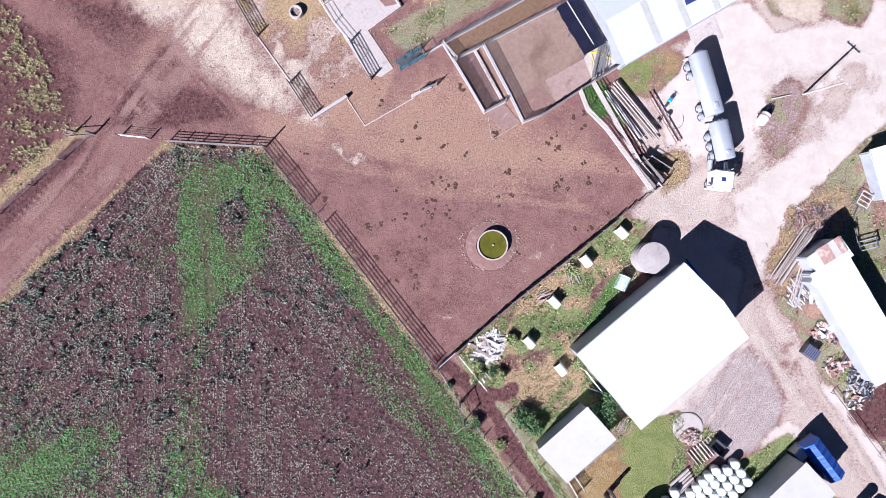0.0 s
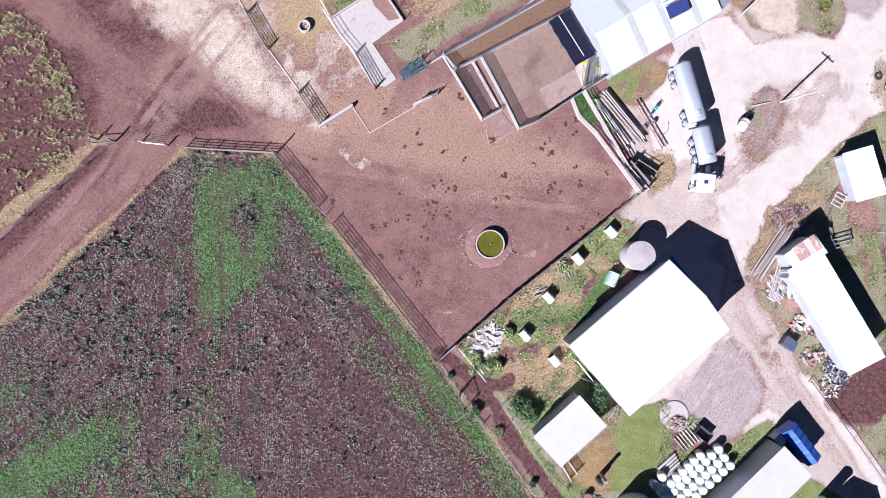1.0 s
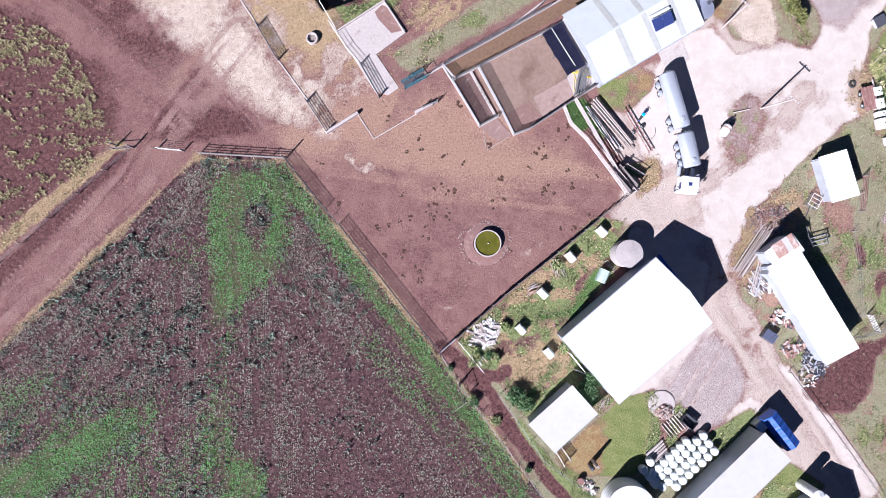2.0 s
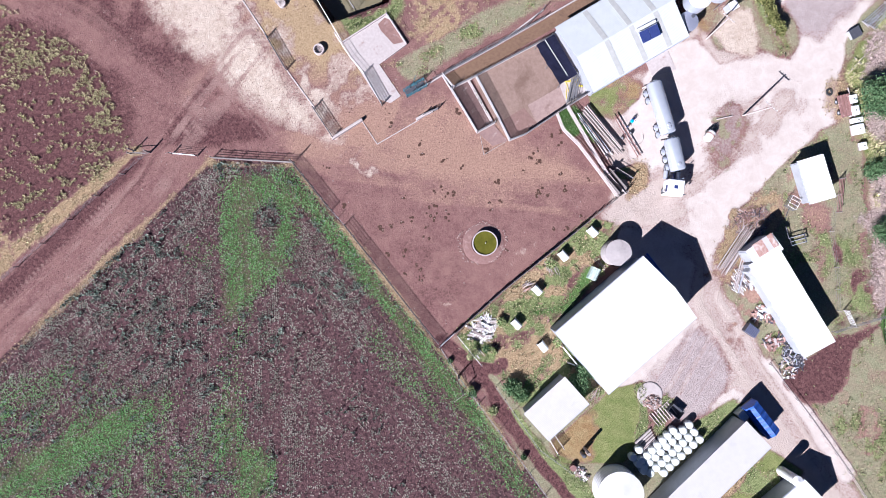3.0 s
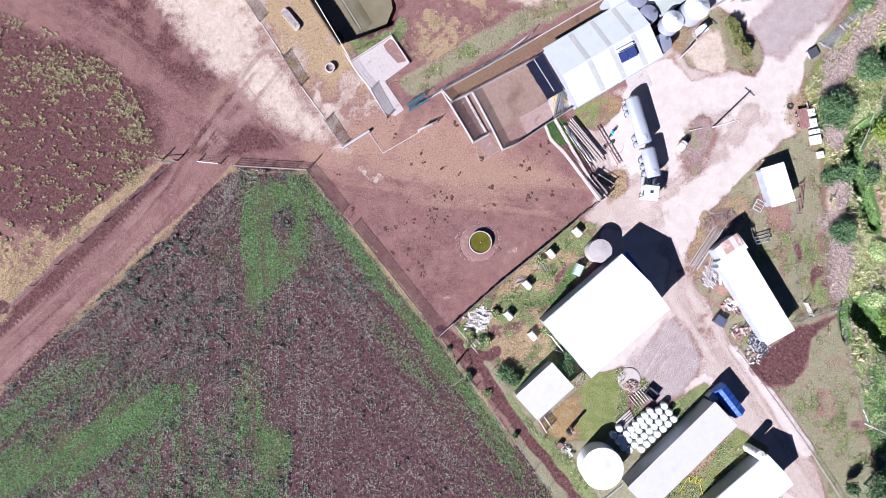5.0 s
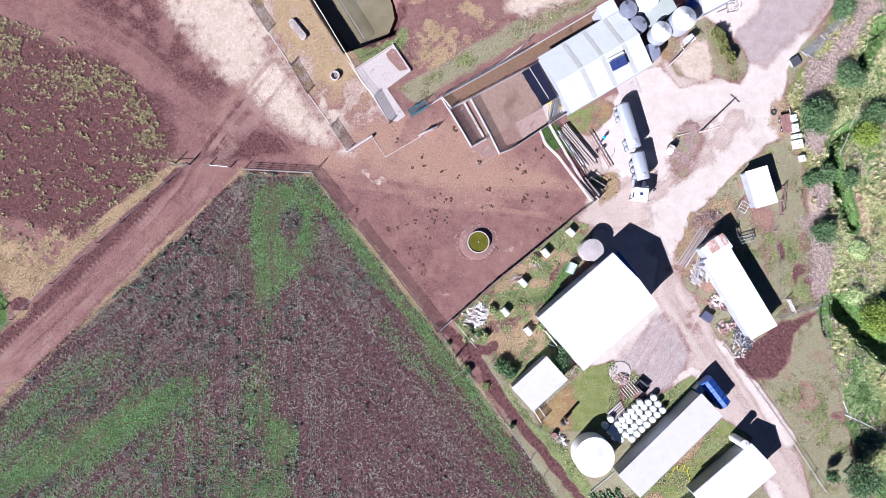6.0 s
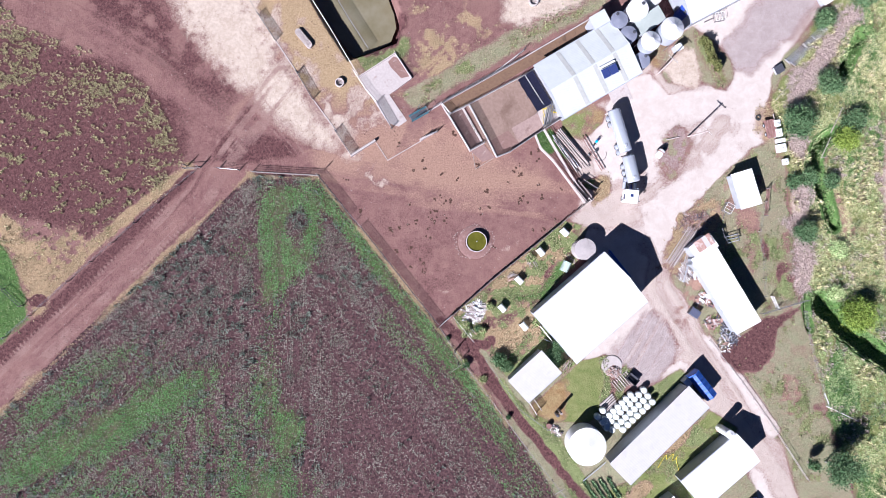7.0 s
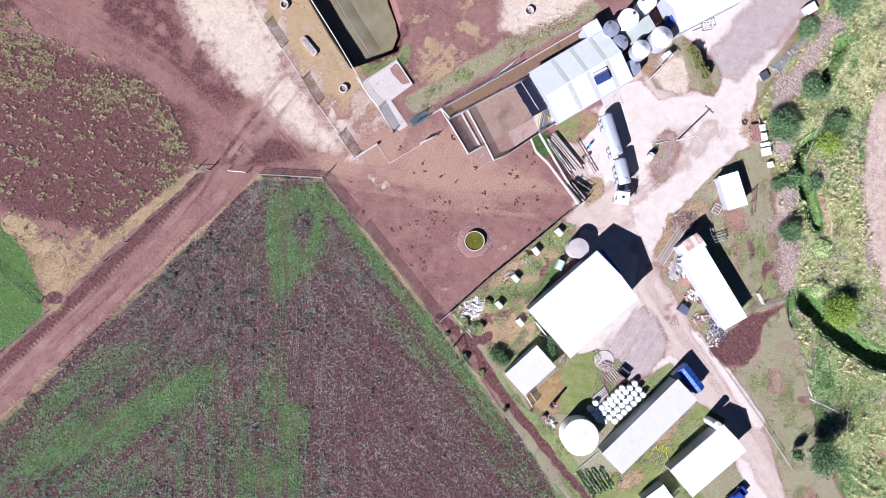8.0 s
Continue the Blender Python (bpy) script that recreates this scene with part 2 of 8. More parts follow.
def cover(x, y):
    """Weights of the ground's surfaces at the points x, y."""
    n1, n2, n3 = value_noise(x, y, 9.0, 3), value_noise(x, y, 2.4, 5), value_noise(x, y, 0.9, 8, 3)
    wob = (n1 - 0.5) * 2.4 + (n2 - 0.5) * 1.6

    def area(poly, edge=0.8, rough=1.0):
        return np.clip(0.5 + (inside(x, y, poly) + wob * rough) / (2 * edge), 0, 1)

    def spot(cx, cy, rx, ry=None, turn=0.0, edge=0.35):
        ry = ry or rx
        c, s = math.cos(radians(turn)), math.sin(radians(turn))
        u, v = (x - cx) * c + (y - cy) * s, -(x - cx) * s + (y - cy) * c
        d = np.hypot(u / rx, v / ry) + (n1 - 0.5) * 0.5 + (n2 - 0.5) * 0.9
        return np.clip((1 - d) / edge + 0.5, 0, 1)

    def strip(path, width, rough=0.5, edge=0.5):
        return np.clip(0.5 + (width - near_line(x, y, path) + wob * rough) / (2 * edge), 0, 1)

    def wheeled(path, width, seed, grain=1.1):
        """Streaks of passing wheels along a path, 0 to 1, fading to its sides."""
        run, side = along(x, y, path)
        s = value_noise(side * 1.0 + 40 + 0.25 * (n2 - 0.5), run * 0.045 + seed, grain, seed, 3)
        return np.clip((s - 0.40) * 5, 0, 1) * np.clip((width - np.abs(side)) / (0.4 * width) + 0.3 * (n2 - 0.5), 0, 1)

    w = {k: np.zeros_like(x) for k in SMALL}

    def lay(kind, amount):
        for k in w:
            w[k] *= 1 - amount
        if kind:
            w[kind] += amount

    # the slope north of the dairy
    lay("mud_and_shade", area(SLOPE_NORTH, 1.5) * np.clip(n2 * 2.0 - 0.8, 0, 0.35))
    lay("straw", spot(*(-0.45, 35.55), 4.5, 3.2, -60, 0.8) * np.clip(n3 * 2.4 - 0.5, 0, 0.95))
    lay("straw", area(SLOPE_NORTH, 1.5) * np.clip(n2 * 2.6 - 1.35, 0, 0.6))
    lay("pasture", strip([(-4.70, 28.31), (5.77, 34.38), (17.18, 40.70), (30.36, 47.49)], 1.9, 0.8, 0.8) * 0.9)
    lay("grass", strip([(-4.70, 28.31), (5.77, 34.38), (17.18, 40.70), (30.36, 47.49)], 1.4, 1.0, 0.8) * np.clip(n2 * 2 - 0.6, 0, 0.6))
    lay("dust", area([(11.40, 52.33), (33.85, 52.27), (29.80, 48.17), (17.20, 41.84), (12.44, 43.68)], 2.2, 1.2) * np.clip(0.5 + 0.6 * n3, 0, 0.9))
    lay("grass", strip([(-17.37, 37.10), (-14.57, 34.48), (-10.04, 37.07), (-7.20, 38.53)], 1.4, 0.8, 0.8) * 0.9)
    lay("grass", strip([(-27.39, 51.30), (-22.96, 42.22), (-17.39, 34.50)], 0.7, 0.4, 0.5) * 0.8)
    lay("mud_and_shade", strip([(-13.99, 37.08), (-8.89, 38.99), (-7.50, 43.29)], 1.0, 0.6, 0.8) * 0.7)
    # the western paddock and the roads that pass it
    lay("mud_and_shade", area(WEST_PADDOCK, 1.8, 1.2) * np.clip(0.62 + 0.6 * n2, 0, 0.95))
    lay("mud_and_shade", area([(-91.53, 52.60), (-80.45, 52.57), (-87.13, 43.03), (-91.56, 42.49)], 2.0, 1.5) * 0.7)
    lay("mud_and_shade", area([(-73.79, 51.99), (-51.72, 51.93), (-48.75, 43.22), (-41.53, 34.39), (-36.87, 28.16), (-43.25, 28.98), (-57.15, 38.75)], 2.5, 1.6) * np.clip(n2 * 2.2 - 0.6, 0, 0.75))
    lay("mud_and_shade", wheeled(ROAD_NORTH, 6.5, 11) * 0.35)
    lay("mud_and_shade", wheeled(ROAD_WEST, 5.4, 13) * 0.45)
    lay("mud_and_shade", strip(RUT, 1.2, 0.3, 0.5) * (0.8 + 0.25 * n3))
    lay("mud_and_shade", area([(-43.66, 16.15), (-41.07, 19.28), (-36.92, 21.06), (-29.30, 20.55), (-27.08, 16.93), (-33.81, 16.30)], 0.9, 0.5) * np.clip(0.45 + 0.8 * n3, 0, 0.9))
    # feeding yard, dust and earth yard
    lay("tan", area(FEED_YARD, 0.6, 0.2) * (0.65 + 0.3 * n2))
    lay("straw", area(FEED_YARD, 0.6, 0.2) * np.clip((y - 16) / 20 + (n1 - 0.5) * 0.7, 0, 0.95))
    lay("dust", area(FEED_YARD, 0.6, 0.2) * np.clip(n2 * 1.6 - 0.55, 0, 0.45))
    lay("dust", area([(-52.39, 51.93), (-38.06, 51.89), (-33.41, 42.26), (-26.32, 28.66), (-19.87, 20.72), (-18.33, 16.42), (-22.58, 18.03), (-31.52, 24.40), (-38.20, 30.08), (-44.86, 38.69), (-49.86, 44.58)], 4.0, 1.4) * np.clip(0.45 + 0.9 * n3, 0, 0.95))
    lay("dust", spot(*(-16.75, 17.08), 2.4, 1.4, 20, 0.6) * 0.7)
    lay("tan", strip([(-39.92, 24.79), (-34.83, 30.97), (-30.08, 37.50)], 1.2, 1.2, 2.2) * 0.5)
    lay("tan", area(MILK_YARD, 6.0, 2.0) * (0.1 + 0.6 * n2))
    lay("tan", area([(-24.84, 17.14), (-15.83, 19.33), (-2.29, 19.69), (6.73, 17.14), (15.79, 17.08), (23.11, 11.35), (13.44, 9.16), (-2.39, 9.86), (-15.89, 11.66)], 5.0, 2.0) * np.clip(0.9 * n1, 0, 0.6))
    lay("tan", wheeled(YARD_TRACK, 6.0, 17) * 0.3 * (0.4 + n2))
    for cx, cy, rx, ry, turn, much in ((*(-11.84, 12.08), 3.4, 1.0, -22, 0.5), (*(-14.17, 15.03), 2.6, 0.8, 25, 0.4), (*(-5.12, 19.26), 4.0, 0.7, 28, 0.4), (*(-4.24, -8.18), 1.8, 0.7, 10, 0.45), (*(0.37, -9.01), 1.4, 0.9, -30, 0.6), (*(10.49, -2.34), 3.0, 0.9, 40, 0.4), (*(13.91, -0.12), 2.0, 0.8, 40, 0.45)):
        lay("dust", spot(cx, cy, rx, ry, turn, 0.9) * np.clip(n3 * 2.4 - 0.6, 0, 1) * much)
    lay("mud_and_shade", area([(-15.93, 6.92), (-6.92, 6.85), (2.04, 0.22), (5.37, -5.46), (0.79, -12.17), (-1.47, -13.05), (-9.27, -3.28)], 4.0, 2.0) * np.clip(n2 * 1.6 - 0.5, 0, 0.4))
    lay("field", area(FIELD, 0.5, 0.25))
    lay("straw", strip([(-36.63, 13.85), (-50.67, 0.04), (-65.19, -13.91), (-87.35, -34.34)], 0.6, 0.7) * 0.5)
    lay("straw", strip([(-35.85, 13.17), (-23.75, 12.85), (-12.40, -1.45), (-0.61, -16.66), (11.85, -34.26)], 0.45, 0.6) * 0.6)
    lay("straw", strip([(-48.13, 15.28), (-55.63, 9.50), (-65.12, 1.40), (-72.91, -6.01), (-76.79, -9.66)], 1.1, 0.7) * np.clip(0.3 + 0.9 * n3, 0, 0.9))
    lay("green", area(GREEN_WEST, 0.8, 1.3))
    lay("straw", strip([(-84.48, 4.60), (-80.41, -0.13), (-77.88, -5.18), (-77.57, -10.21)], 2.0, 1.6, 1.4) * np.clip(n2 * 2.6 - 0.45, 0, 0.9))
    lay("straw", spot(*(-72.89, -1.10), 7.0, 3.0, 38, 1.0) * np.clip(n3 * 2.4 - 0.7, 0, 0.8))
    lay("straw", area([(-85.03, 4.94), (-79.51, 2.99), (-73.98, 1.15), (-73.12, -3.33), (-76.23, -7.10), (-78.67, -9.30), (-80.63, -1.81)], 1.2, 1.5) * np.clip(n3 * 2.6 - 0.45, 0, 0.95))
    lay("mud_and_shade", spot(*(-76.57, -9.99), 1.6, 1.2) * 0.9)
    # lush green in the crop
    fm = np.clip(inside(x, y, FIELD) - 0.7, 0, 1)
    lay("green", fm * strip([(-22.21, 9.17), (-14.46, -0.67), (-7.00, -10.73), (-2.68, -16.32), (1.19, -21.91), (4.92, -26.75)], 1.5, 0.5, 0.7) * 0.95)
    lay("green", fm * strip([(3.43, -24.52), (8.64, -31.97), (13.12, -38.67)], 1.2, 0.5, 0.7) * 0.6)
    hook = area([(-34.73, 10.51), (-32.34, 11.85), (-25.49, 12.00), (-21.76, 7.15), (-23.40, 5.14), (-23.99, 0.82), (-25.04, -4.77), (-28.24, -5.89), (-29.21, -8.87), (-34.43, -11.10), (-34.87, 0.07)], 1.3, 0.7) * (1 - spot(*(-27.57, 4.17), 2.1, 4.0, -8, 0.5))
    lay("green", fm * hook * 0.92)
    lay("green", fm * strip([(-32.71, -8.87), (-33.24, -17.81), (-34.20, -26.75), (-35.32, -34.20)], 1.6, 1.2, 1.6) * 0.5)
    lay("green", fm * spot(*(-37.93, -0.52), 3.0, 2.0, 10, 0.9) * 0.45)
    lay("green", fm * spot(*(-29.71, -35.59), 3.0, 4.4, 0, 0.9) * 0.95)
    lay("green", fm * spot(*(-33.46, -28.60), 2.4, 5.5, 0, 0.9) * 0.6)
    lay("green", fm * spot(*(-34.47, -45.91), 7.0, 5.0, 0, 0.9) * 0.75)
    lay("green", fm * spot(*(-54.17, -29.45), 11.0, 3.0, 28, 0.9) * 0.95)
    lay("green", fm * spot(*(-65.28, -35.09), 10.0, 3.2, 30, 0.9) * 0.9)
    lay("green", fm * spot(*(-76.90, -40.26), 8.0, 3.4, 32, 0.9) * 0.95)
    lay("green", fm * spot(*(-72.99, -28.09), 14.0, 1.8, 34, 0.9) * 0.4)
    lay("green", fm * strip([(-10.49, -14.30), (1.74, -30.19), (12.85, -47.19)], 1.2, 1.2, 1.4) * 0.3)
    lay("green", fm * strip([(0.70, -21.18), (10.72, -34.80), (21.86, -49.35)], 3.2, 1.6, 2.2) * 0.4)
    lay("green", fm * area([(-91.74, -32.84), (-74.08, -22.51), (-54.12, -20.52), (-40.82, -29.63), (-25.37, -52.19), (-93.99, -53.29)], 6.0, 1.5) * np.clip(n2 * 1.4 - 0.3, 0, 0.42))
    # worn ground under and between the farm's buildings
    lay("pasture", np.clip((x - 38) / 3 + wob * 0.4, 0, 1))
    lay("pasture", area([(1.90, -14.44), (24.74, 4.54), (29.27, 3.37), (17.72, -14.61), (31.22, -23.80), (29.95, -35.07), (44.80, -29.62), (47.03, -33.04), (34.32, -48.64), (33.14, -53.13), (24.08, -52.98), (10.76, -30.31)], 1.0, 0.6) * 0.9)
    # farmyard
    lay("drive", area(FARMYARD, 1.2, 0.8))
    lay("gravel", area(GRAVEL, 0.9, 0.6))
    lay("gravel", spot(*(51.65, 38.73), 7.0, 9.0, 0, 0.6))
    lay("gravel", strip([(46.83, -4.74), (50.18, -10.44), (54.30, -18.42), (57.42, -24.13)], 2.4, 0.8, 1.2) * 0.75)
    lay("gravel", spot(*(44.85, -25.67), 4.5, 3.0, 0, 0.8) * 0.7)
    g = w["gravel"].copy()
    lay("drive", g * strip(LOOP[:4], 3.4, 1.2, 2.2) * (0.2 + 0.45 * n2))
    lay("drive", g * wheeled(LOOP[:4], 4.5, 19) * 0.35)
    lay("drive", g * strip(DRIVE_SOUTH, 4.6, 0.8, 1.6) * np.clip((2.0 - y) / 8, 0, 1) * 0.85)
    lay("drive", spot(*(29.31, 6.31), 4.2, 3.0, 40, 0.7) * 0.8)
    lay("drive", g * np.clip((n1 - 0.50) * 3, 0, 0.35))
    lay("gravel", g * wheeled(DRIVE_SOUTH, 3.4, 23) * 0.4)
    lay("grass", area([(39.13, -27.52), (45.44, -23.98), (48.84, -25.72), (46.53, -27.61), (40.21, -32.39), (37.97, -29.54)], 0.6, 0.5) * np.clip(0.3 + 1.2 * n3, 0, 0.9))
    lay("silt", area(WORKYARD, 1.2, 0.9) * (0.75 + 0.3 * n3))
    lay("gravel", area(WORKYARD, 1.2, 0.7) * wheeled([(41.60, -12.62), (38.11, -18.24), (34.63, -23.85)], 7.0, 29, 0.8) * 0.5)
    lay("silt", strip(DRIVE_NORTH, 4.6, 1.0, 2.4) * (0.7 + 0.3 * n2))
    lay("grass", area(CALF_RUN, 0.6, 0.4))
    lay("straw", area(CALF_RUN, 0.6, 0.4) * np.clip((n2 * 0.6 + n3 * 0.4 - 0.46) * 6, 0, 0.85))
    lay("mud_and_shade", area(CALF_RUN, 0.6, 0.4) * np.clip((value_noise(x, y, 2.2, 88, 4) - 0.58) * 6, 0, 0.5))
    lay("straw", spot(*(13.72, -17.95), 5.0, 3.0, 35, 0.6) * np.clip(0.35 + 0.9 * n3, 0, 0.9))
    lay("straw", spot(*(13.28, -5.76), 3.0, 1.2, 42, 0.7) * 0.75)
    lay("mud_and_shade", spot(*(20.99, -5.61), 1.2, 3.0, -35, 0.6) * 0.6)
    lay("green", strip([(13.80, -10.62), (19.47, -9.55), (22.93, -4.50)], 1.2, 0.8, 0.8) * 0.6)
    lay("green", strip([(8.62, -19.02), (11.40, -23.56), (16.55, -17.99)], 0.9, 0.8, 0.8) * 0.5)
    lay("grass", area(SOUTH_STRIP, 0.5, 0.5))
    lay("mud_and_shade", strip([(-0.67, -14.83), (1.19, -15.95), (4.17, -18.70), (7.15, -21.91), (9.02, -26.01), (12.74, -31.22), (19.14, -39.42), (24.16, -45.68), (30.86, -53.65)], 0.75, 0.6, 0.45))
    lay("mud_and_shade", strip([(4.17, -18.93), (7.90, -19.30), (9.02, -18.56)], 0.9, 0.5, 0.4) * 0.8)
    lawn = area([(22.43, -26.01), (26.16, -22.65), (31.00, -21.39), (32.12, -26.01), (31.00, -30.48), (28.02, -34.20), (18.33, -34.20), (16.47, -31.22)], 0.5, 0.3)
    lay("lawn", lawn)
    lay("ochre", lawn * np.clip(1.35 - np.hypot((x - 20.6) / 4.4, (y + 29.4) / 4.6) + (n2 - 0.5) * 1.2, 0, 1))
    lay("grass", strip([(30.63, -22.65), (31.37, -26.75), (30.63, -31.22)], 1.1, 0.7, 0.6) * 0.9)
    lay("grass", strip([(34.73, -24.89), (33.61, -28.99)], 1.2, 0.7, 0.6) * 0.8)
    lay("lawn", area(LAWN_SOUTH, 0.6, 0.4) * 0.95)
    lay("grass", area(LAWN_SOUTH, 0.6, 0.4) * np.clip(n2 * 2.4 - 1.0, 0, 0.7))
    lay("straw", spot(*(37.18, -47.56), 3.0, 1.5, 30, 0.6) * 0.7)
    lay("straw", spot(*(45.26, -37.54), 4.5, 1.4, 45, 0.6) * 0.7)
    verge = [(23.18, 24.29), (28.39, 26.90), (31.37, 25.04), (30.63, 22.80), (27.27, 20.19), (23.55, 20.57)]
    lay("lawn", area(verge, 0.8, 0.5))
    lay("ochre", area(verge, 0.8, 0.5) * np.clip(n2 * 2.2 - 0.8, 0, 0.8))
    lay("pasture", area(verge, 0.8, 0.5) * np.clip(n1 * 2.2 - 0.9, 0, 0.5))
    lay("green", spot(*(19.97, 19.60), 1.2, 3.0, 30, 0.5) * 0.8)
    lay("green", spot(*(22.43, 19.08), 0.8, 3.6, 32, 0.5) * 0.7)
    lay("grass", spot(*(29.14, 11.25), 1.6, 1.2) * 0.8)
    lay("straw", spot(*(30.63, 10.13), 2.0, 3.2, -20, 0.6) * 0.7)
    lay("pasture", area([(39.95, 37.41), (45.11, 37.96), (48.59, 41.94), (50.87, 40.79), (56.19, 35.05), (56.82, 31.39), (54.96, 29.35), (50.74, 30.74), (43.87, 31.12)], 0.8, 0.5) * 0.9)
    lay("dust", spot(*(46.17, 31.68), 5.0, 2.4, -20, 0.9) * 0.5)
    lay("ochre", spot(*(42.22, 35.69), 1.8, 3.6, -30, 0.7) * 0.5)
    lay("dust", spot(*(46.78, 34.53), 4.0, 3.4, -30, 0.7) * 0.7)
    lay("lawn", strip([(50.28, 39.65), (53.20, 35.07), (54.53, 31.06)], 1.6, 0.8, 1.2) * 0.6)
    lay("grass", strip([(49.60, 40.22), (52.48, 32.78), (53.83, 30.49)], 0.8, 0.8, 0.8) * 0.6)
    lay("pasture", spot(*(44.79, 17.59), 3.2, 5.2, -20, 0.6) * np.clip(n3 * 2.2 - 0.4, 0, 0.7))
    lay("silt", spot(*(44.79, 17.59), 3.2, 5.2, -20, 0.6) * np.clip(1.5 - n3 * 2.2, 0, 0.4))
    # east
    lay("pasture", area(PADDOCK_EAST, 1.0, 0.8) * 0.95)
    lay("grass", area(PADDOCK_EAST, 1.0, 0.8) * np.clip(n2 * 2.4 - 1.05, 0, 0.6))
    lay("tan", area(PADDOCK_EAST, 1.0, 0.8) * np.clip((value_noise(x, y, 3.5, 87, 4) - 0.58) * 5, 0, 0.4))
    lay("grass", area([(57.81, 3.68), (62.39, 3.07), (67.49, -1.53), (67.70, -10.63), (62.16, -12.84)], 1.5, 0.8) * 0.35)
    lay("green", strip([(67.15, 14.43), (67.21, 3.03), (68.01, -4.94)], 1.0, 0.8, 1.0) * 0.5)
    lay("tan", spot(*(58.97, 4.24), 2.2, 2.2, 0, 0.9) * 0.6)
    lay("straw", spot(*(58.97, 4.24), 2.4, 2.4, 0, 0.9) * 0.35)
    for cx, cy, rx, ry, turn in ((*(62.33, -1.48), 0.7, 2.0, 15), (*(65.71, -5.15), 1.5, 1.2, 40), (*(64.88, -6.96), 0.8, 1.6, 0), (*(67.06, -7.21), 1.0, 1.0, 0), (*(72.43, -32.03), 1.6, 0.9, 0)):
        lay("mud_and_shade", spot(cx, cy, rx, ry, turn, 0.6) * 0.5)
    lay("gravel", strip([(50.08, -18.38), (57.38, -27.52), (63.54, -36.10)], 1.0, 0.6, 0.6) * 0.5)
    lay("straw", spot(*(48.05, 0.93), 4.0, 8.0, -35, 0.6) * np.clip(n3 * 2.0 - 0.4, 0, 0.7))
    lay("tan", spot(*(49.5, -9.0), 2.4, 8.0, -32, 0.6) * np.clip(1.3 - n3 * 2.0, 0, 0.6))
    # shade between the tanks, put into the ground as a dark mud colour
    lay("mud_and_shade", strip([(35.96, 38.57), (38.87, 42.55), (42.32, 44.25), (47.51, 46.52)], 3.0, 0.4, 0.6) * 0.8)
    lay("straw", spot(*(62.68, 23.02), 2.6, 4.0, 0, 0.8) * 0.5)
    pen = area([(55.43, -19.34), (61.21, -15.10), (69.27, -12.69), (64.62, -16.95), (63.17, -22.16), (60.62, -24.62), (56.51, -24.34), (53.80, -22.04)], 0.7, 0.6)
    lay("mud_and_shade", pen * 0.95)
    lay("tan", pen * np.clip(n2 * 2 - 0.9, 0, 0.3))
    lay("straw", area(BANK, 1.2, 1.0) * 0.75)
    lay("lawn", area(BANK, 1.2, 1.0) * np.clip(0.25 + n2, 0, 0.9))
    lay("green", area(BANK, 1.2, 1.0) * np.clip((value_noise(x * 1.2, y * 0.5, 5.0, 97, 3) - 0.55) * 6 + np.clip((-13 - y) / 5, 0, 0.5), 0, 0.85))
    lay("tan", strip([(75.11, 8.09), (76.78, 4.66), (78.45, 0.65)], 1.8, 1.0, 1.0) * 0.75)
    for path, wide in BRUSH:
        lay("dust", strip(path, wide, 0.8, 0.9) * 0.6)
    lay(None, area(FAR_PLOUGH, 0.8, 0.6))
    for path, wide in CREEK:
        lay("green", strip(path, wide + 0.4, 0.3, 0.6) * 0.9)
    lay("dust", area(FAR_PLOUGH, 0.8, 0.6) * (0.4 + 0.4 * n3))
    crop_green = w["green"].copy()
    # where several covers meet, the strongest wins and no bare seam is left
    total = sum(w[k] for k in SMALL if k != "tracks")
    square = sum(w[k] ** 2 for k in SMALL if k != "tracks") + 1e-6
    for k in SMALL:
        w[k] = 0.4 * w[k] + 0.6 * w[k] ** 2 / square * np.clip(total * 1.15, 0, 1)
    w["green"] = np.where(inside(x, y, FIELD) > 0.3, 0.5 * crop_green, w["green"])
    w["field"] = np.where(inside(x, y, FIELD) > 0, 1.0, w["field"])
    # pale worn wheel lines
    lines = 0.55 * wheeled(ROAD_NORTH, 6.0, 31, 0.9) + 0.9 * wheeled(ROAD_WEST, 4.6, 37, 0.9) * (1 - strip(RUT, 1.0, 0.3, 0.5))
    for path in ([(-37.09, 28.50), (-32.09, 22.15), (-28.20, 17.16)], [(-36.19, 28.72), (-31.31, 22.37), (-27.30, 17.38)], [(-34.18, 28.71), (-29.74, 22.36), (-25.74, 16.92)], [(-50.63, 7.44), (-58.24, -0.34), (-72.94, -13.83), (-89.53, -28.98)], [(-48.97, 5.74), (-56.02, -1.71), (-70.73, -15.30), (-89.54, -32.31)], [(-44.44, 15.70), (-38.25, 22.53), (-33.74, 27.58)]):
        lines += 1.2 * np.exp(-(near_line(x, y, path) / 0.16) ** 2)
    for path in ([(-48.86, 4.28), (-55.58, -2.83), (-70.74, -16.97), (-89.55, -34.09)], [(-51.96, 8.57), (-59.57, 0.57), (-74.04, -12.70), (-89.53, -26.98)]):
        run, side = along(x, y, path)
        lines += np.exp(-(side / 0.4) ** 2) * (0.5 + 0.7 * np.sin(run * 7.0))
    w["tracks"] = np.clip(lines, 0, 1) * (0.15 + 0.7 * n2) * (1 - w["field"]) * (1 - w["gravel"]) * (1 - w["straw"]) * (1 - area(WEST_PADDOCK, 1.0, 0.6))
    return w


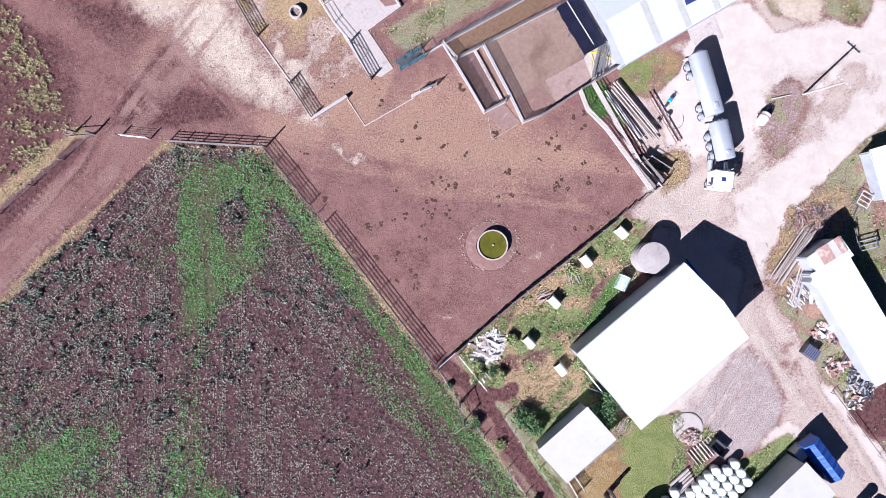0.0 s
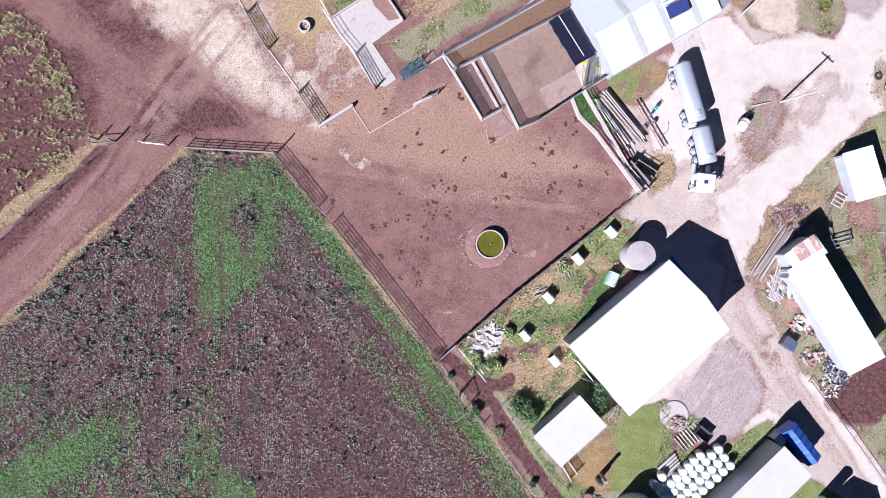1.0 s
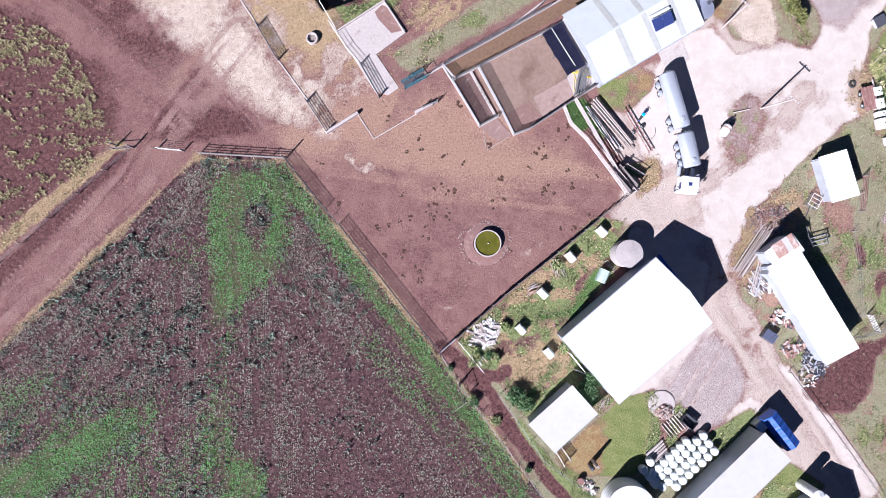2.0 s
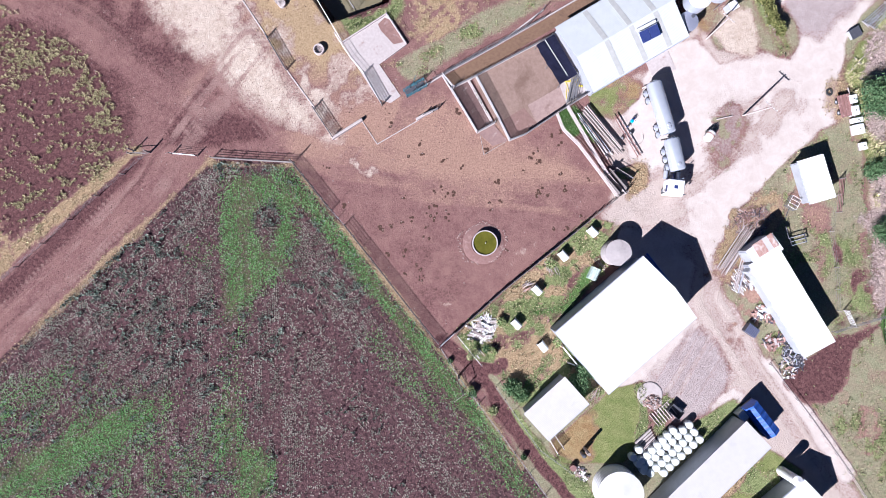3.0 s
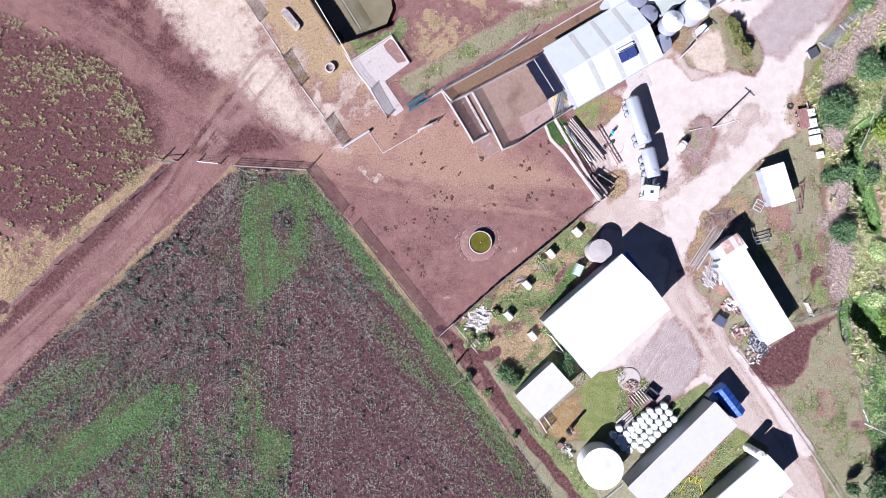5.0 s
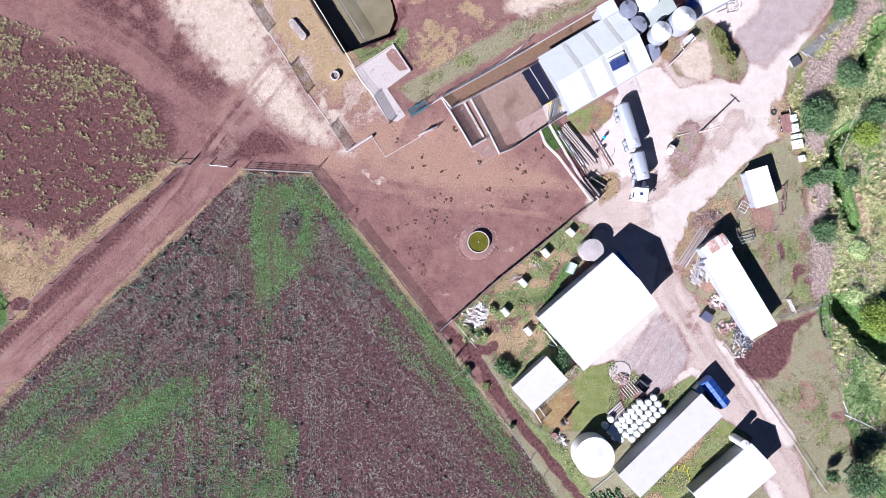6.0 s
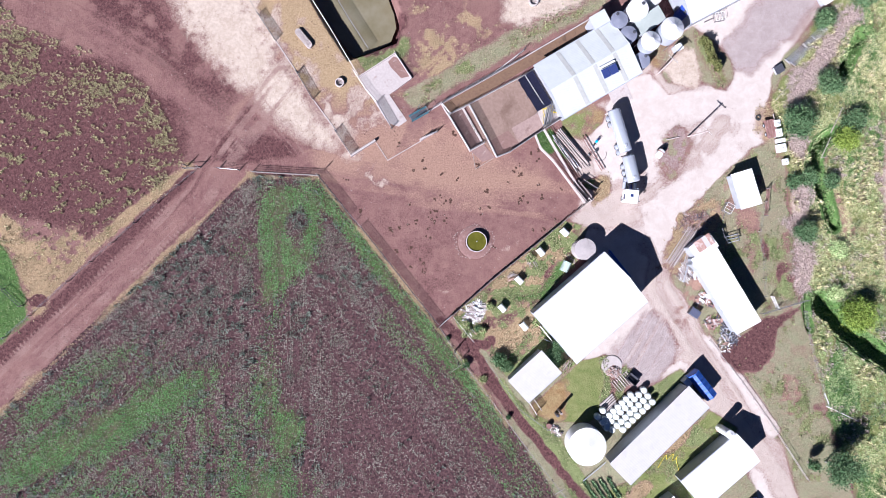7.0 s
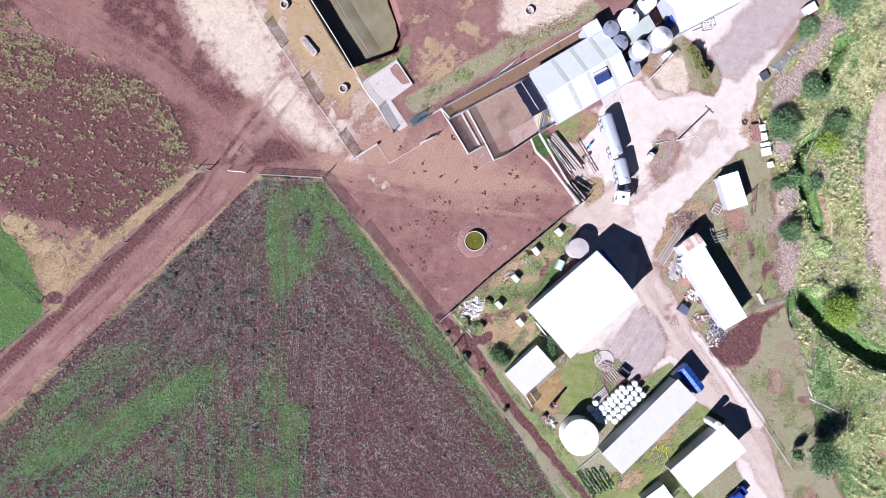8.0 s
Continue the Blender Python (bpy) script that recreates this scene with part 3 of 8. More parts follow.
BRUSH = [([(68.26, 27.22), (71.43, 31.54), (75.56, 37.82)], 1.7), ([(75.56, 37.82), (79.10, 42.40), (80.27, 43.54)], 1.2), ([(68.38, 20.13), (69.26, 16.93)], 1.4), ([(69.14, 9.28), (69.32, 5.86), (68.36, 2.79)], 1.7), ([(69.23, -0.40), (70.09, -4.05), (69.80, -8.38)], 1.4), ([(70.45, -10.66), (70.73, -15.21)], 0.8), ([(83.87, 15.45), (85.42, 4.01), (86.40, -6.27)], 0.2)]

PIT = [(-30.39, 56.97), (-25.95, 49.03), (-21.95, 41.99), (-17.72, 35.40), (-14.33, 36.52), (-8.33, 38.76), (-7.05, 42.73), (-9.47, 50.11), (-10.54, 56.93)]

CREEK = [([(97.59, -27.47), (86.70, -23.58), (80.43, -19.64), (76.13, -15.27), (73.08, -11.82)], 2.3), ([(75.60, 2.96), (73.75, 9.82), (71.99, 14.85), (73.20, 18.73), (75.88, 20.88)], 1.5), ([(70.70, -16.91), (69.97, -12.36), (70.45, -10.66)], 0.6),
         ([(78.02, 32.66), (79.57, 35.86), (81.60, 40.09)], 1.2)]


GX0, GX1, GY0, GY1, STEP = -98.0, 96.0, -60.0, 56.0, 0.28
SMALL = ("gravel", "drive", "field", "lawn", "ochre", "pasture", "grass", "straw", "mud_and_shade", "green", "tan", "dust", "silt", "tracks")


def ground_material():
    m = bpy.data.materials.new("farm_ground")
    m.use_nodes = True
    nt = m.node_tree
    bsdf = nt.nodes["Principled BSDF"]
    bsdf.inputs["Roughness"].default_value = 0.95
    bsdf.inputs["Specular IOR Level"].default_value = 0.15
    fine, mid, big = noise_tex(nt, 9.0, 6, 0.75), noise_tex(nt, 1.6, 6, 0.7), noise_tex(nt, 0.12, 5, 0.6)
    clod = noise_tex(nt, 4.0, 6, 0.75, distort=0.8)
    lump = noise_tex(nt, 2.3, 3, 0.55, distort=0.9)
    drift = noise_tex(nt, 0.5, 5, 0.65, distort=0.5)

    def tone(dark, light, fac=fine):
        return mix(nt, ramp(nt, fac, 0.36, 0.64), dark, light)

    col = mix(nt, ramp(nt, big, 0.35, 0.65), tone((0.152, 0.078, 0.076), (0.238, 0.132, 0.122), lump), tone((0.190, 0.104, 0.094), (0.290, 0.170, 0.150)))
    col = mix(nt, ramp(nt, drift, 0.52, 0.70, 0.0, 0.45), col, (0.30, 0.185, 0.160))
    col = mix(nt, ramp(nt, drift, 0.46, 0.34, 0.0, 0.4), col, (0.125, 0.062, 0.060))
    col = mix(nt, ramp(nt, clod, 0.62, 0.76, 0.0, 0.4), col, (0.085, 0.043, 0.042))
    tones = {
        "gravel": mix(nt, ramp(nt, drift, 0.38, 0.62), tone((0.495, 0.430, 0.394), (0.520, 0.456, 0.420), mid), tone((0.545, 0.486, 0.450), (0.585, 0.528, 0.492), mid)),
        "drive": mix(nt, ramp(nt, drift, 0.38, 0.62), tone((0.435, 0.358, 0.316), (0.460, 0.382, 0.340), mid), tone((0.472, 0.396, 0.356), (0.500, 0.425, 0.386), mid)),
        "pasture": mix(nt, ramp(nt, drift, 0.40, 0.60), tone((0.190, 0.162, 0.105), (0.350, 0.302, 0.210), clod), tone((0.180, 0.182, 0.105), (0.355, 0.345, 0.225), clod)),
        "lawn": mix(nt, ramp(nt, drift, 0.40, 0.60), tone((0.120, 0.150, 0.045), (0.205, 0.240, 0.085), clod), tone((0.170, 0.190, 0.065), (0.270, 0.280, 0.120), clod)),
        "ochre": mix(nt, ramp(nt, drift, 0.40, 0.60), tone((0.190, 0.115, 0.052), (0.330, 0.220, 0.110), clod), tone((0.240, 0.175, 0.080), (0.380, 0.290, 0.155), clod)),
        "grass": tone((0.098, 0.130, 0.046), (0.31, 0.345, 0.155), clod),
        "straw": tone((0.22, 0.150, 0.085), (0.50, 0.38, 0.235), clod),
        # trodden mud; its dark tone also stands for shade among the tanks
        "mud_and_shade": tone((0.066, 0.030, 0.032), (0.158, 0.078, 0.077), lump),
        "green": tone((0.045, 0.095, 0.025), (0.14, 0.24, 0.07), clod),
        "tan": tone((0.250, 0.152, 0.116), (0.410, 0.268, 0.204), clod),
        "dust": mix(nt, ramp(nt, drift, 0.38, 0.62), tone((0.420, 0.335, 0.272), (0.540, 0.448, 0.370), mid), tone((0.500, 0.415, 0.345), (0.620, 0.535, 0.455), mid)),
        "field": tone((0.030, 0.016, 0.019), (0.138, 0.077, 0.082), lump),
        "silt": mix(nt, ramp(nt, drift, 0.36, 0.64), tone((0.335, 0.278, 0.270), (0.365, 0.305, 0.296), mid), tone((0.385, 0.325, 0.318), (0.430, 0.368, 0.360), mid)),
        "tracks": tone((0.24, 0.150, 0.132), (0.34, 0.225, 0.200)),
    }
    for k in SMALL:
        at = nt.nodes.new("ShaderNodeAttribute")
        at.attribute_name = k
        edge = maths(nt, "ADD", at.outputs["Fac"], maths(nt, "MULTIPLY", maths(nt, "SUBTRACT", clod, 0.5), maths(nt, "MULTIPLY", maths(nt, "MULTIPLY", at.outputs["Fac"], maths(nt, "SUBTRACT", 1.0, at.outputs["Fac"])), 6.0)))
        col = mix(nt, ramp(nt, edge, 0.30, 0.70), col, tones[k])
    nt.links.new(col, bsdf.inputs["Base Color"])
    smooth = nt.nodes.new("ShaderNodeAttribute")
    smooth.attribute_name = "gravel"
    bump(nt, bsdf, maths(nt, "MULTIPLY", maths(nt, "ADD", clod, maths(nt, "MULTIPLY", fine, 0.5)), maths(nt, "SUBTRACT", 1.0, maths(nt, "MULTIPLY", smooth.outputs["Fac"], 0.85))), 0.9, 0.12)
    return m


M_GROUND = ground_material()


def build_ground():
    xs, ys = np.arange(GX0, GX1 + 1e-6, STEP), np.arange(GY0, GY1 + 1e-6, STEP)
    nx, ny = len(xs), len(ys)
    gx, gy = np.meshgrid(xs, ys)
    x, y = gx.ravel(), gy.ravel()
    w = cover(x, y)
    rough = value_noise(x, y, 1.3, 21, 3) - 0.5
    z = rough * 0.05 * (1 - w["gravel"]) + (value_noise(x, y, 0.6, 33, 2) - 0.5) * 0.10 * (w["grass"] + w["straw"] + w["green"])
    edge = np.minimum(np.minimum(x - GX0, GX1 - x), np.minimum(y - GY0, GY1 - y))
    z *= np.clip(edge / 3, 0, 1)
    z = z - 0.03 - 4.0 * np.clip(inside(x, y, PIT) / 0.7, 0, 1)      # the sunken pond
    for path, wide in CREEK:
        z = z - 4.2 * np.clip((wide + (value_noise(x, y, 3.0, 41, 2) - 0.5) * 1.6 - near_line(x, y, path)) / 0.7, 0, 1)
    z = np.where(edge < STEP * 0.6, -0.03, z)
    co = np.stack([x, y, z], 1)
    i = (np.arange(ny - 1)[:, None] * nx + np.arange(nx - 1)[None, :]).ravel()
    quads = np.stack([i, i + 1, i + nx + 1, i + nx], 1)
    # the sheet goes on to the horizon from the rim of the grid
    far, n = 2500.0, len(co)
    corner = np.array([[-far, -far, -0.03], [far, -far, -0.03], [far, far, -0.03], [-far, far, -0.03]])
    rim = [0, nx - 1, nx * ny - 1, nx * (ny - 1)]
    ring = [[rim[0], n, n + 1, rim[1]], [rim[1], n + 1, n + 2, rim[2]], [rim[2], n + 2, n + 3, rim[3]], [rim[3], n + 3, n, rim[0]]]
    co = np.concatenate([co, corner])
    faces = np.concatenate([quads, np.array(ring)])
    me = bpy.data.meshes.new("ground")
    me.vertices.add(len(co))
    me.vertices.foreach_set("co", co.ravel())
    me.loops.add(faces.size)
    me.loops.foreach_set("vertex_index", faces.ravel())
    me.polygons.add(len(faces))
    me.polygons.foreach_set("loop_start", np.arange(0, faces.size, 4))
    me.polygons.foreach_set("loop_total", np.full(len(faces), 4))
    me.polygons.foreach_set("use_smooth", np.ones(len(faces), bool))
    me.update()
    for k in SMALL:
        at = me.attributes.new(k, "FLOAT", "POINT")
        at.data.foreach_set("value", np.concatenate([w[k], np.zeros(4)]).astype(np.float32))
    me.validate()
    me.materials.append(M_GROUND)
    return tagged(new("ground", me), "red-brown farm earth with gravel, grass and crop", "ground", kind="structure")


ground = build_ground()


# ---- building helpers ----
def mesh_of(name, bm, mat, smooth=False):
    me = bpy.data.meshes.new(name)
    bmesh.ops.recalc_face_normals(bm, faces=bm.faces)
    bm.to_mesh(me)
    bm.free()
    if smooth:
        me.polygons.foreach_set("use_smooth", [True] * len(me.polygons))
    for one in mat if isinstance(mat, (list, tuple)) else [mat]:
        me.materials.append(one)
    return me


def part(name, bm, mat, parent, label="", smooth=False):
    """Links a bmesh, or a finished mesh, as one part under a thing or a part."""
    ob = new(name, bm if isinstance(bm, bpy.types.Mesh) else mesh_of(name, bm, mat, smooth))
    ob.parent = parent
    return tagged(ob, label)


def thing(name, at, turn=0.0, label="", category="", group="", kind=""):
    ob = new(name)
    ob.empty_display_size = 0.3
    ob.matrix_basis = pose(at[0], at[1], at[2] if len(at) > 2 else 0.0, 0, 0, turn)
    return tagged(ob, label, category, group, kind)


def box(bm, size, at, m=None, bevel=0.0):
    made = bmesh.ops.create_cube(bm, size=1.0, matrix=(m or Matrix()) @ Matrix.Translation(at) @ Matrix.Diagonal((*size, 1)))
    if bevel:
        edges = {e for v in made["verts"] for e in v.link_edges}
        bmesh.ops.bevel(bm, geom=list(edges), offset=bevel, segments=1, affect="EDGES")


def tube(bm, a, b, r0, r1=None, sides=6, caps=True):
    a, b = Vector(a), Vector(b)
    d = b - a
    m = Matrix.Translation((a + b) / 2) @ d.to_track_quat("Z", "Y").to_matrix().to_4x4()
    bmesh.ops.create_cone(bm, cap_ends=caps, segments=sides, radius1=r0, radius2=r0 if r1 is None else r1, depth=d.length, matrix=m)


def prism(bm, pts, z0, z1):
    lo, hi = [bm.verts.new((p[0], p[1], z0)) for p in pts], [bm.verts.new((p[0], p[1], z1)) for p in pts]
    bm.faces.new(lo), bm.faces.new(hi)
    for k in range(len(pts)):
        j = (k + 1) % len(pts)
        bm.faces.new((lo[k], lo[j], hi[j], hi[k]))


def lathe(bm, profile, sides=24, at=(0, 0)):
    """Turns a profile of (radius, height) about the upright axis."""
    rings = []
    for r, z in profile:
        rings.append([bm.verts.new((at[0] + r * math.cos(6.28318 * k / sides), at[1] + r * math.sin(6.28318 * k / sides), z)) for k in range(sides)] if r > 1e-4 else [bm.verts.new((at[0], at[1], z))])
    for a, b in zip(rings, rings[1:]):
        for k in range(sides):
            j = (k + 1) % sides
            if len(a) == 1:
                bm.faces.new((a[0], b[j], b[k]))
            elif len(b) == 1:
                bm.faces.new((a[k], a[j], b[0]))
            else:
                bm.faces.new((a[k], a[j], b[j], b[k]))


def box_mesh(name, size, mat, bevel=0.0):
    bm = bmesh.new()
    box(bm, size, (0, 0, 0), bevel=bevel)
    return mesh_of(name, bm, mat)


def rect_of(p, q, r):
    """Centre, length along p to q, width towards r, and turn of a rectangle from three corners."""
    p, q, r = Vector(p), Vector(q), Vector(r)
    u = (q - p).normalized()
    v = Vector((-u.y, u.x))
    width = (r - q).dot(v)
    return (p + q) / 2 + v * width / 2, (q - p).length, abs(width), math.degrees(math.atan2(u.y, u.x))


# ---- sheds ----
FOOTPRINTS = []


def shed(name, p, q, r, eave, ridge, label, roof=M_ROOF, wall=M_WALL, over=0.25, mono=False, open_side=None, lights=(), sheets=0, group=""):
    """A steel shed with its ridge along p to q; mono: one slope that rises towards r. lights: places of translucent sheets, 0 to 1 along the ridge."""
    c, length, width, turn = rect_of(p, q, r)
    t = thing(name, (c.x, c.y, 0), turn, label, "shed", group)
    ca, sa = math.cos(radians(turn)), math.sin(radians(turn))
    FOOTPRINTS.append([(c.x + i * ca - j * sa, c.y + i * sa + j * ca) for i, j in ((-length / 2, -width / 2), (length / 2, -width / 2), (length / 2, width / 2), (-length / 2, width / 2))])
    hl, hw = length / 2 - over, width / 2 - over
    top = (lambda y: eave + (ridge - eave) * (0.5 + y / width)) if mono else (lambda y: eave + (ridge - eave) * (1 - abs(y) / (width / 2)))
    for s in (-1, 1):
        if open_side != ("y", s):
            bm = bmesh.new()
            h = top(s * hw) - 0.08
            box(bm, (2 * hl, 0.08, h), (0, s * hw, h / 2))
            part("wall", bm, wall, t)
        else:
            for k in range(5):
                bm = bmesh.new()
                h = top(s * hw) - 0.1
                box(bm, (0.18, 0.18, h), (-hl + 0.1 + k * (2 * hl - 0.2) / 4, s * hw, h / 2))
                part("post", bm, M_PIPE, t)
        if open_side != ("x", s):
            bm = bmesh.new()
            prof = [(-hw + 0.05, 0), (hw - 0.05, 0), (hw - 0.05, top(hw) - 0.1)] + ([] if mono else [(0, top(0) - 0.1)]) + [(-hw + 0.05, top(-hw) - 0.1)]
            a, b = [bm.verts.new((s * hl - 0.04, y, z)) for y, z in prof], [bm.verts.new((s * hl + 0.04, y, z)) for y, z in prof]
            bm.faces.new(a), bm.faces.new(b)
            for k in range(len(prof)):
                j = (k + 1) % len(prof)
                bm.faces.new((a[k], a[j], b[j], b[k]))
            part("end_wall", bm, wall, t)
        else:
            for y in (-hw, 0, hw):
                bm = bmesh.new()
                box(bm, (0.2, 0.2, top(y) - 0.1), (s * hl, y, (top(y) - 0.1) / 2))
                part("post", bm, M_PIPE, t)
    slopes = [(-width / 2, width / 2)] if mono else [(-width / 2, 0.0), (0.0, width / 2)]
    n = max(1, round(length / 3.0)) if not sheets else sheets
    for y0, y1 in slopes:
        for k in range(n):
            x0, x1 = -length / 2 + k * length / n, -length / 2 + (k + 1) * length / n
            lift = 0.012 if k % 2 else 0.0
            bm = bmesh.new()
            lo = [bm.verts.new((x, y, top(y) - 0.05 + lift)) for x, y in ((x0, y0), (x1, y0), (x1, y1), (x0, y1))]
            hi = [bm.verts.new((v.co.x, v.co.y, v.co.z + 0.045)) for v in lo]
            bm.faces.new(lo), bm.faces.new(hi)
            for i in range(4):
                j = (i + 1) % 4
                bm.faces.new((lo[i], lo[j], hi[j], hi[i]))
            part("roof_sheet", bm, roof, t)
        for f in lights:
            x0 = -length / 2 + f * length
            a, b = y0 + 0.15, y1 - 0.15
            bm = bmesh.new()
            lo = [bm.verts.new((x, y, top(y) + 0.02)) for x, y in ((x0 - 0.4, a), (x0 + 0.4, a), (x0 + 0.4, b), (x0 - 0.4, b))]
            hi = [bm.verts.new((v.co.x, v.co.y, v.co.z + 0.02)) for v in lo]
            bm.faces.new(lo), bm.faces.new(hi)
            for i in range(4):
                j = (i + 1) % 4
                bm.faces.new((lo[i], lo[j], hi[j], hi[i]))
            part("skylight_sheet", bm, M_SHEETPALE, t, "yellowed translucent roof sheet")
    if not mono:
        bm = bmesh.new()
        for s in (-1, 1):
            m = Matrix.Translation((0, s * 0.14, ridge - (ridge - eave) / (width / 2) * 0.14 + 0.012)) @ Matrix.Rotation(-s * math.atan2(ridge - eave, width / 2), 4, "X")
            box(bm, (length + 0.05, 0.3, 0.02), (0, 0, 0), m)
        part("ridge_cap", bm, roof, t)
    for s in (-1, 1):
        if mono and s > 0:
            continue
        bm = bmesh.new()
        box(bm, (length, 0.12, 0.1), (0, s * (width / 2 + 0.06), top(s * width / 2) - 0.1), bevel=0.02)
        part("gutter", bm, M_SILVER, t)
    for sx, sy in ((-1, -1), (1, 1)):
        bm = bmesh.new()
        h = top(sy * width / 2) - 0.15
        tube(bm, (sx * (hl - 0.2), sy * (hw + 0.1), 0), (sx * (hl - 0.2), sy * (hw + 0.1), h), 0.05)
        part("downpipe", bm, M_SILVER, t)
    return t


big_shed = shed("machinery_shed", (16.32, -12.90), (29.50, -1.68), (36.95, -11.10), 5.75, 7.5, "large white steel machinery shed beside the gravel yard")
small_shed = shed("calf_shed", (11.90, -25.44), (18.21, -19.85), (22.08, -24.15), 2.7, 3.4, "small shed with a pale corrugated roof on the lawn", M_ROOF_GREY, mono=True)
dairy = shed("dairy_building", (17.26, 33.20), (31.98, 41.78), (37.63, 31.77), 3.2, 4.7, "long white-roofed milking shed behind the concrete yard", M_ROOF_OLD, lights=(0.3, 0.55, 0.8))
long_shed = shed("hay_shed", (30.42, -40.82), (45.36, -26.60), (49.40, -30.70), 3.6, 4.1, "long narrow shed with a pale roof beside wrapped bales", M_ROOF_GREY, mono=True)
south_shed = shed("workshop_shed", (43.80, -44.51), (54.41, -35.70), (58.88, -40.69), 3.6, 4.8, "white gabled workshop shed beside the drive")
east_shed = shed("tractor_shed", (46.62, -3.16), (54.99, -17.42), (59.14, -14.60), 3.0, 3.6, "long white skillion shed with scrap along its wall", mono=True)
east_annex = shed("lean_to_shed", (45.86, -1.03), (47.59, -3.46), (51.17, -0.53), 3.6, 4.0, "small white lean-to joined to the tractor shed", mono=True)
field_shed = shed("pump_shed", (54.62, 12.72), (56.55, 6.05), (60.10, 7.45), 2.4, 2.9, "small white shed standing in dry grass", mono=True)
top_shed = shed("house_shed", (46.86, 40.74), (60.26, 47.55), (56.47, 54.75), 4.0, 5.5, "wide white-roofed shed beside the silos")


# ---- fences and gates ----
POST_MESH = {}


def post_mesh(h, r, mat):
    key = (round(h, 2), round(r, 3), mat.name)
    if key not in POST_MESH:
        bm = bmesh.new()
        tube(bm, (0, 0, -0.05), (0, 0, h), r, r * 0.9, 7)
        POST_MESH[key] = mesh_of("post", bm, mat)
    return POST_MESH[key]


def fence(name, path, label, height=1.35, rails=4, spacing=2.6, rail=0.05, post=0.085, low=0.3, mat=None, post_mat=None, flat=False, group=""):
    """A rail, pipe or wire fence along a path; each post and each length of rail is a part."""
    mat, post_mat = mat or M_RAIL, post_mat or M_POST
    o = Vector((*path[0], 0))
    t = thing(name, o, 0, label, "fence", group)
    for k, (a, b) in enumerate(zip(path, path[1:])):
        a, b = Vector((*a, 0)) - o, Vector((*b, 0)) - o
        n = max(1, round((b - a).length / spacing))
        for i in range(n + (k == len(path) - 2)):
            p = a.lerp(b, i / n)
            q = part("post", post_mesh(height + 0.1 + random.uniform(-0.05, 0.08), post, post_mat), None, t)
            q.matrix_basis = pose(p.x, p.y, 0, random.uniform(-2, 2), random.uniform(-2, 2), random.uniform(0, 360))
        for r in range(rails):
            z = low + (height - low) * r / max(1, rails - 1)
            bm = bmesh.new()
            sag = (b - a).normalized().cross(Vector((0, 0, 1))) * post * (0.9 if not flat else 0)
            if flat:
                box(bm, ((b - a).length, 0.045, 0.14), (0, 0, 0), Matrix.Translation((a + b) / 2 + Vector((0, 0, z))) @ (b - a).to_track_quat("X", "Z").to_matrix().to_4x4())
            else:
                tube(bm, a + sag + Vector((0, 0, z + random.uniform(-0.02, 0.02))), b + sag + Vector((0, 0, z + random.uniform(-0.02, 0.02))), rail, None, 6)
            part("rail" if rail > 0.012 else "wire", bm, mat, t)
    return t


def gate(name, a, b, label, height=1.3, bars=5, mat=None, turn=0.0, r=0.045):
    """A pipe gate hung between a and b."""
    mat = mat or M_PIPE
    a, b = Vector((*a, 0)), Vector((*b, 0))
    length = (b - a).length
    t = thing(name, a, math.degrees(math.atan2(b.y - a.y, b.x - a.x)) + turn, label, "gate")
    for k in range(bars):
        bm = bmesh.new()
        z = 0.18 + (height - 0.18) * k / (bars - 1)
        tube(bm, (0, 0, z), (length, 0, z), r)
        part("bar", bm, mat, t)
    for x in (0.03, length * 0.5, length - 0.03):
        bm = bmesh.new()
        tube(bm, (x, 0, 0.1), (x, 0, height), r * 1.1)
        part("stile", bm, mat, t)
    bm = bmesh.new()
    tube(bm, (0.03, 0.02, 0.18), (length * 0.5, 0.02, height), r * 0.8)
    part("brace", bm, mat, t)
    for x in (-0.1, length + 0.1):
        q = part("gate_post", post_mesh(height + 0.25, 0.09, M_POST), None, t)
        q.matrix_basis = pose(x, 0, 0)
    return t


fence("rail_fence", [(-36.07, 14.23), (-29.73, 13.79), (-23.40, 13.41)], "weathered four-rail timber fence at the crop's corner", 1.4, 4, 2.4)
fence("rail_fence", [(-23.40, 13.34), (-20.42, 9.61), (-17.51, 5.89)], "weathered four-rail timber fence between yard and crop", 1.4, 4, 2.5)
fence("rail_fence", [(-15.43, 3.58), (-9.99, -3.43), (-5.14, -9.76), (-0.89, -15.05)], "long grey rail fence between the earth yard and crop", 1.4, 4, 2.5)
fence("wire_fence", [(-17.51, 5.89), (-15.43, 3.58)], "short length of slack wire between rail fences", 1.2, 4, 1.6, 0.01, 0.07, mat=M_PIPE)
fence("rail_fence", [(1.64, -13.49), (9.02, -7.00), (16.84, -0.82), (22.95, 4.10)], "long rail fence between yard and calf run", 1.3, 4, 2.5, 0.06)
fence("wire_fence", [(22.95, 4.10), (27.20, 7.38)], "low slack fence at the yard's corner", 1.2, 3, 2.0, 0.03)
gate("pipe_gate", (-0.67, -15.57), (1.64, -13.49), "white pipe gate closing the earth yard", 1.2, 5, M_PAINTWHITE)
fence("wire_fence", [(-0.45, -15.95), (2.31, -20.42), (8.52, -28.93), (15.76, -38.92), (23.00, -48.24), (28.57, -55.86)], "post and wire fence along the crop in dry grass", 1.15, 4, 4.5, 0.012, 0.07, mat=M_PIPE)
fence("wire_fence", [(2.09, -13.93), (5.81, -18.56)], "white wire fence round the timber heap", 1.1, 3, 2.4, 0.02, 0.06, mat=M_PAINTWHITE, post_mat=M_PIPE)
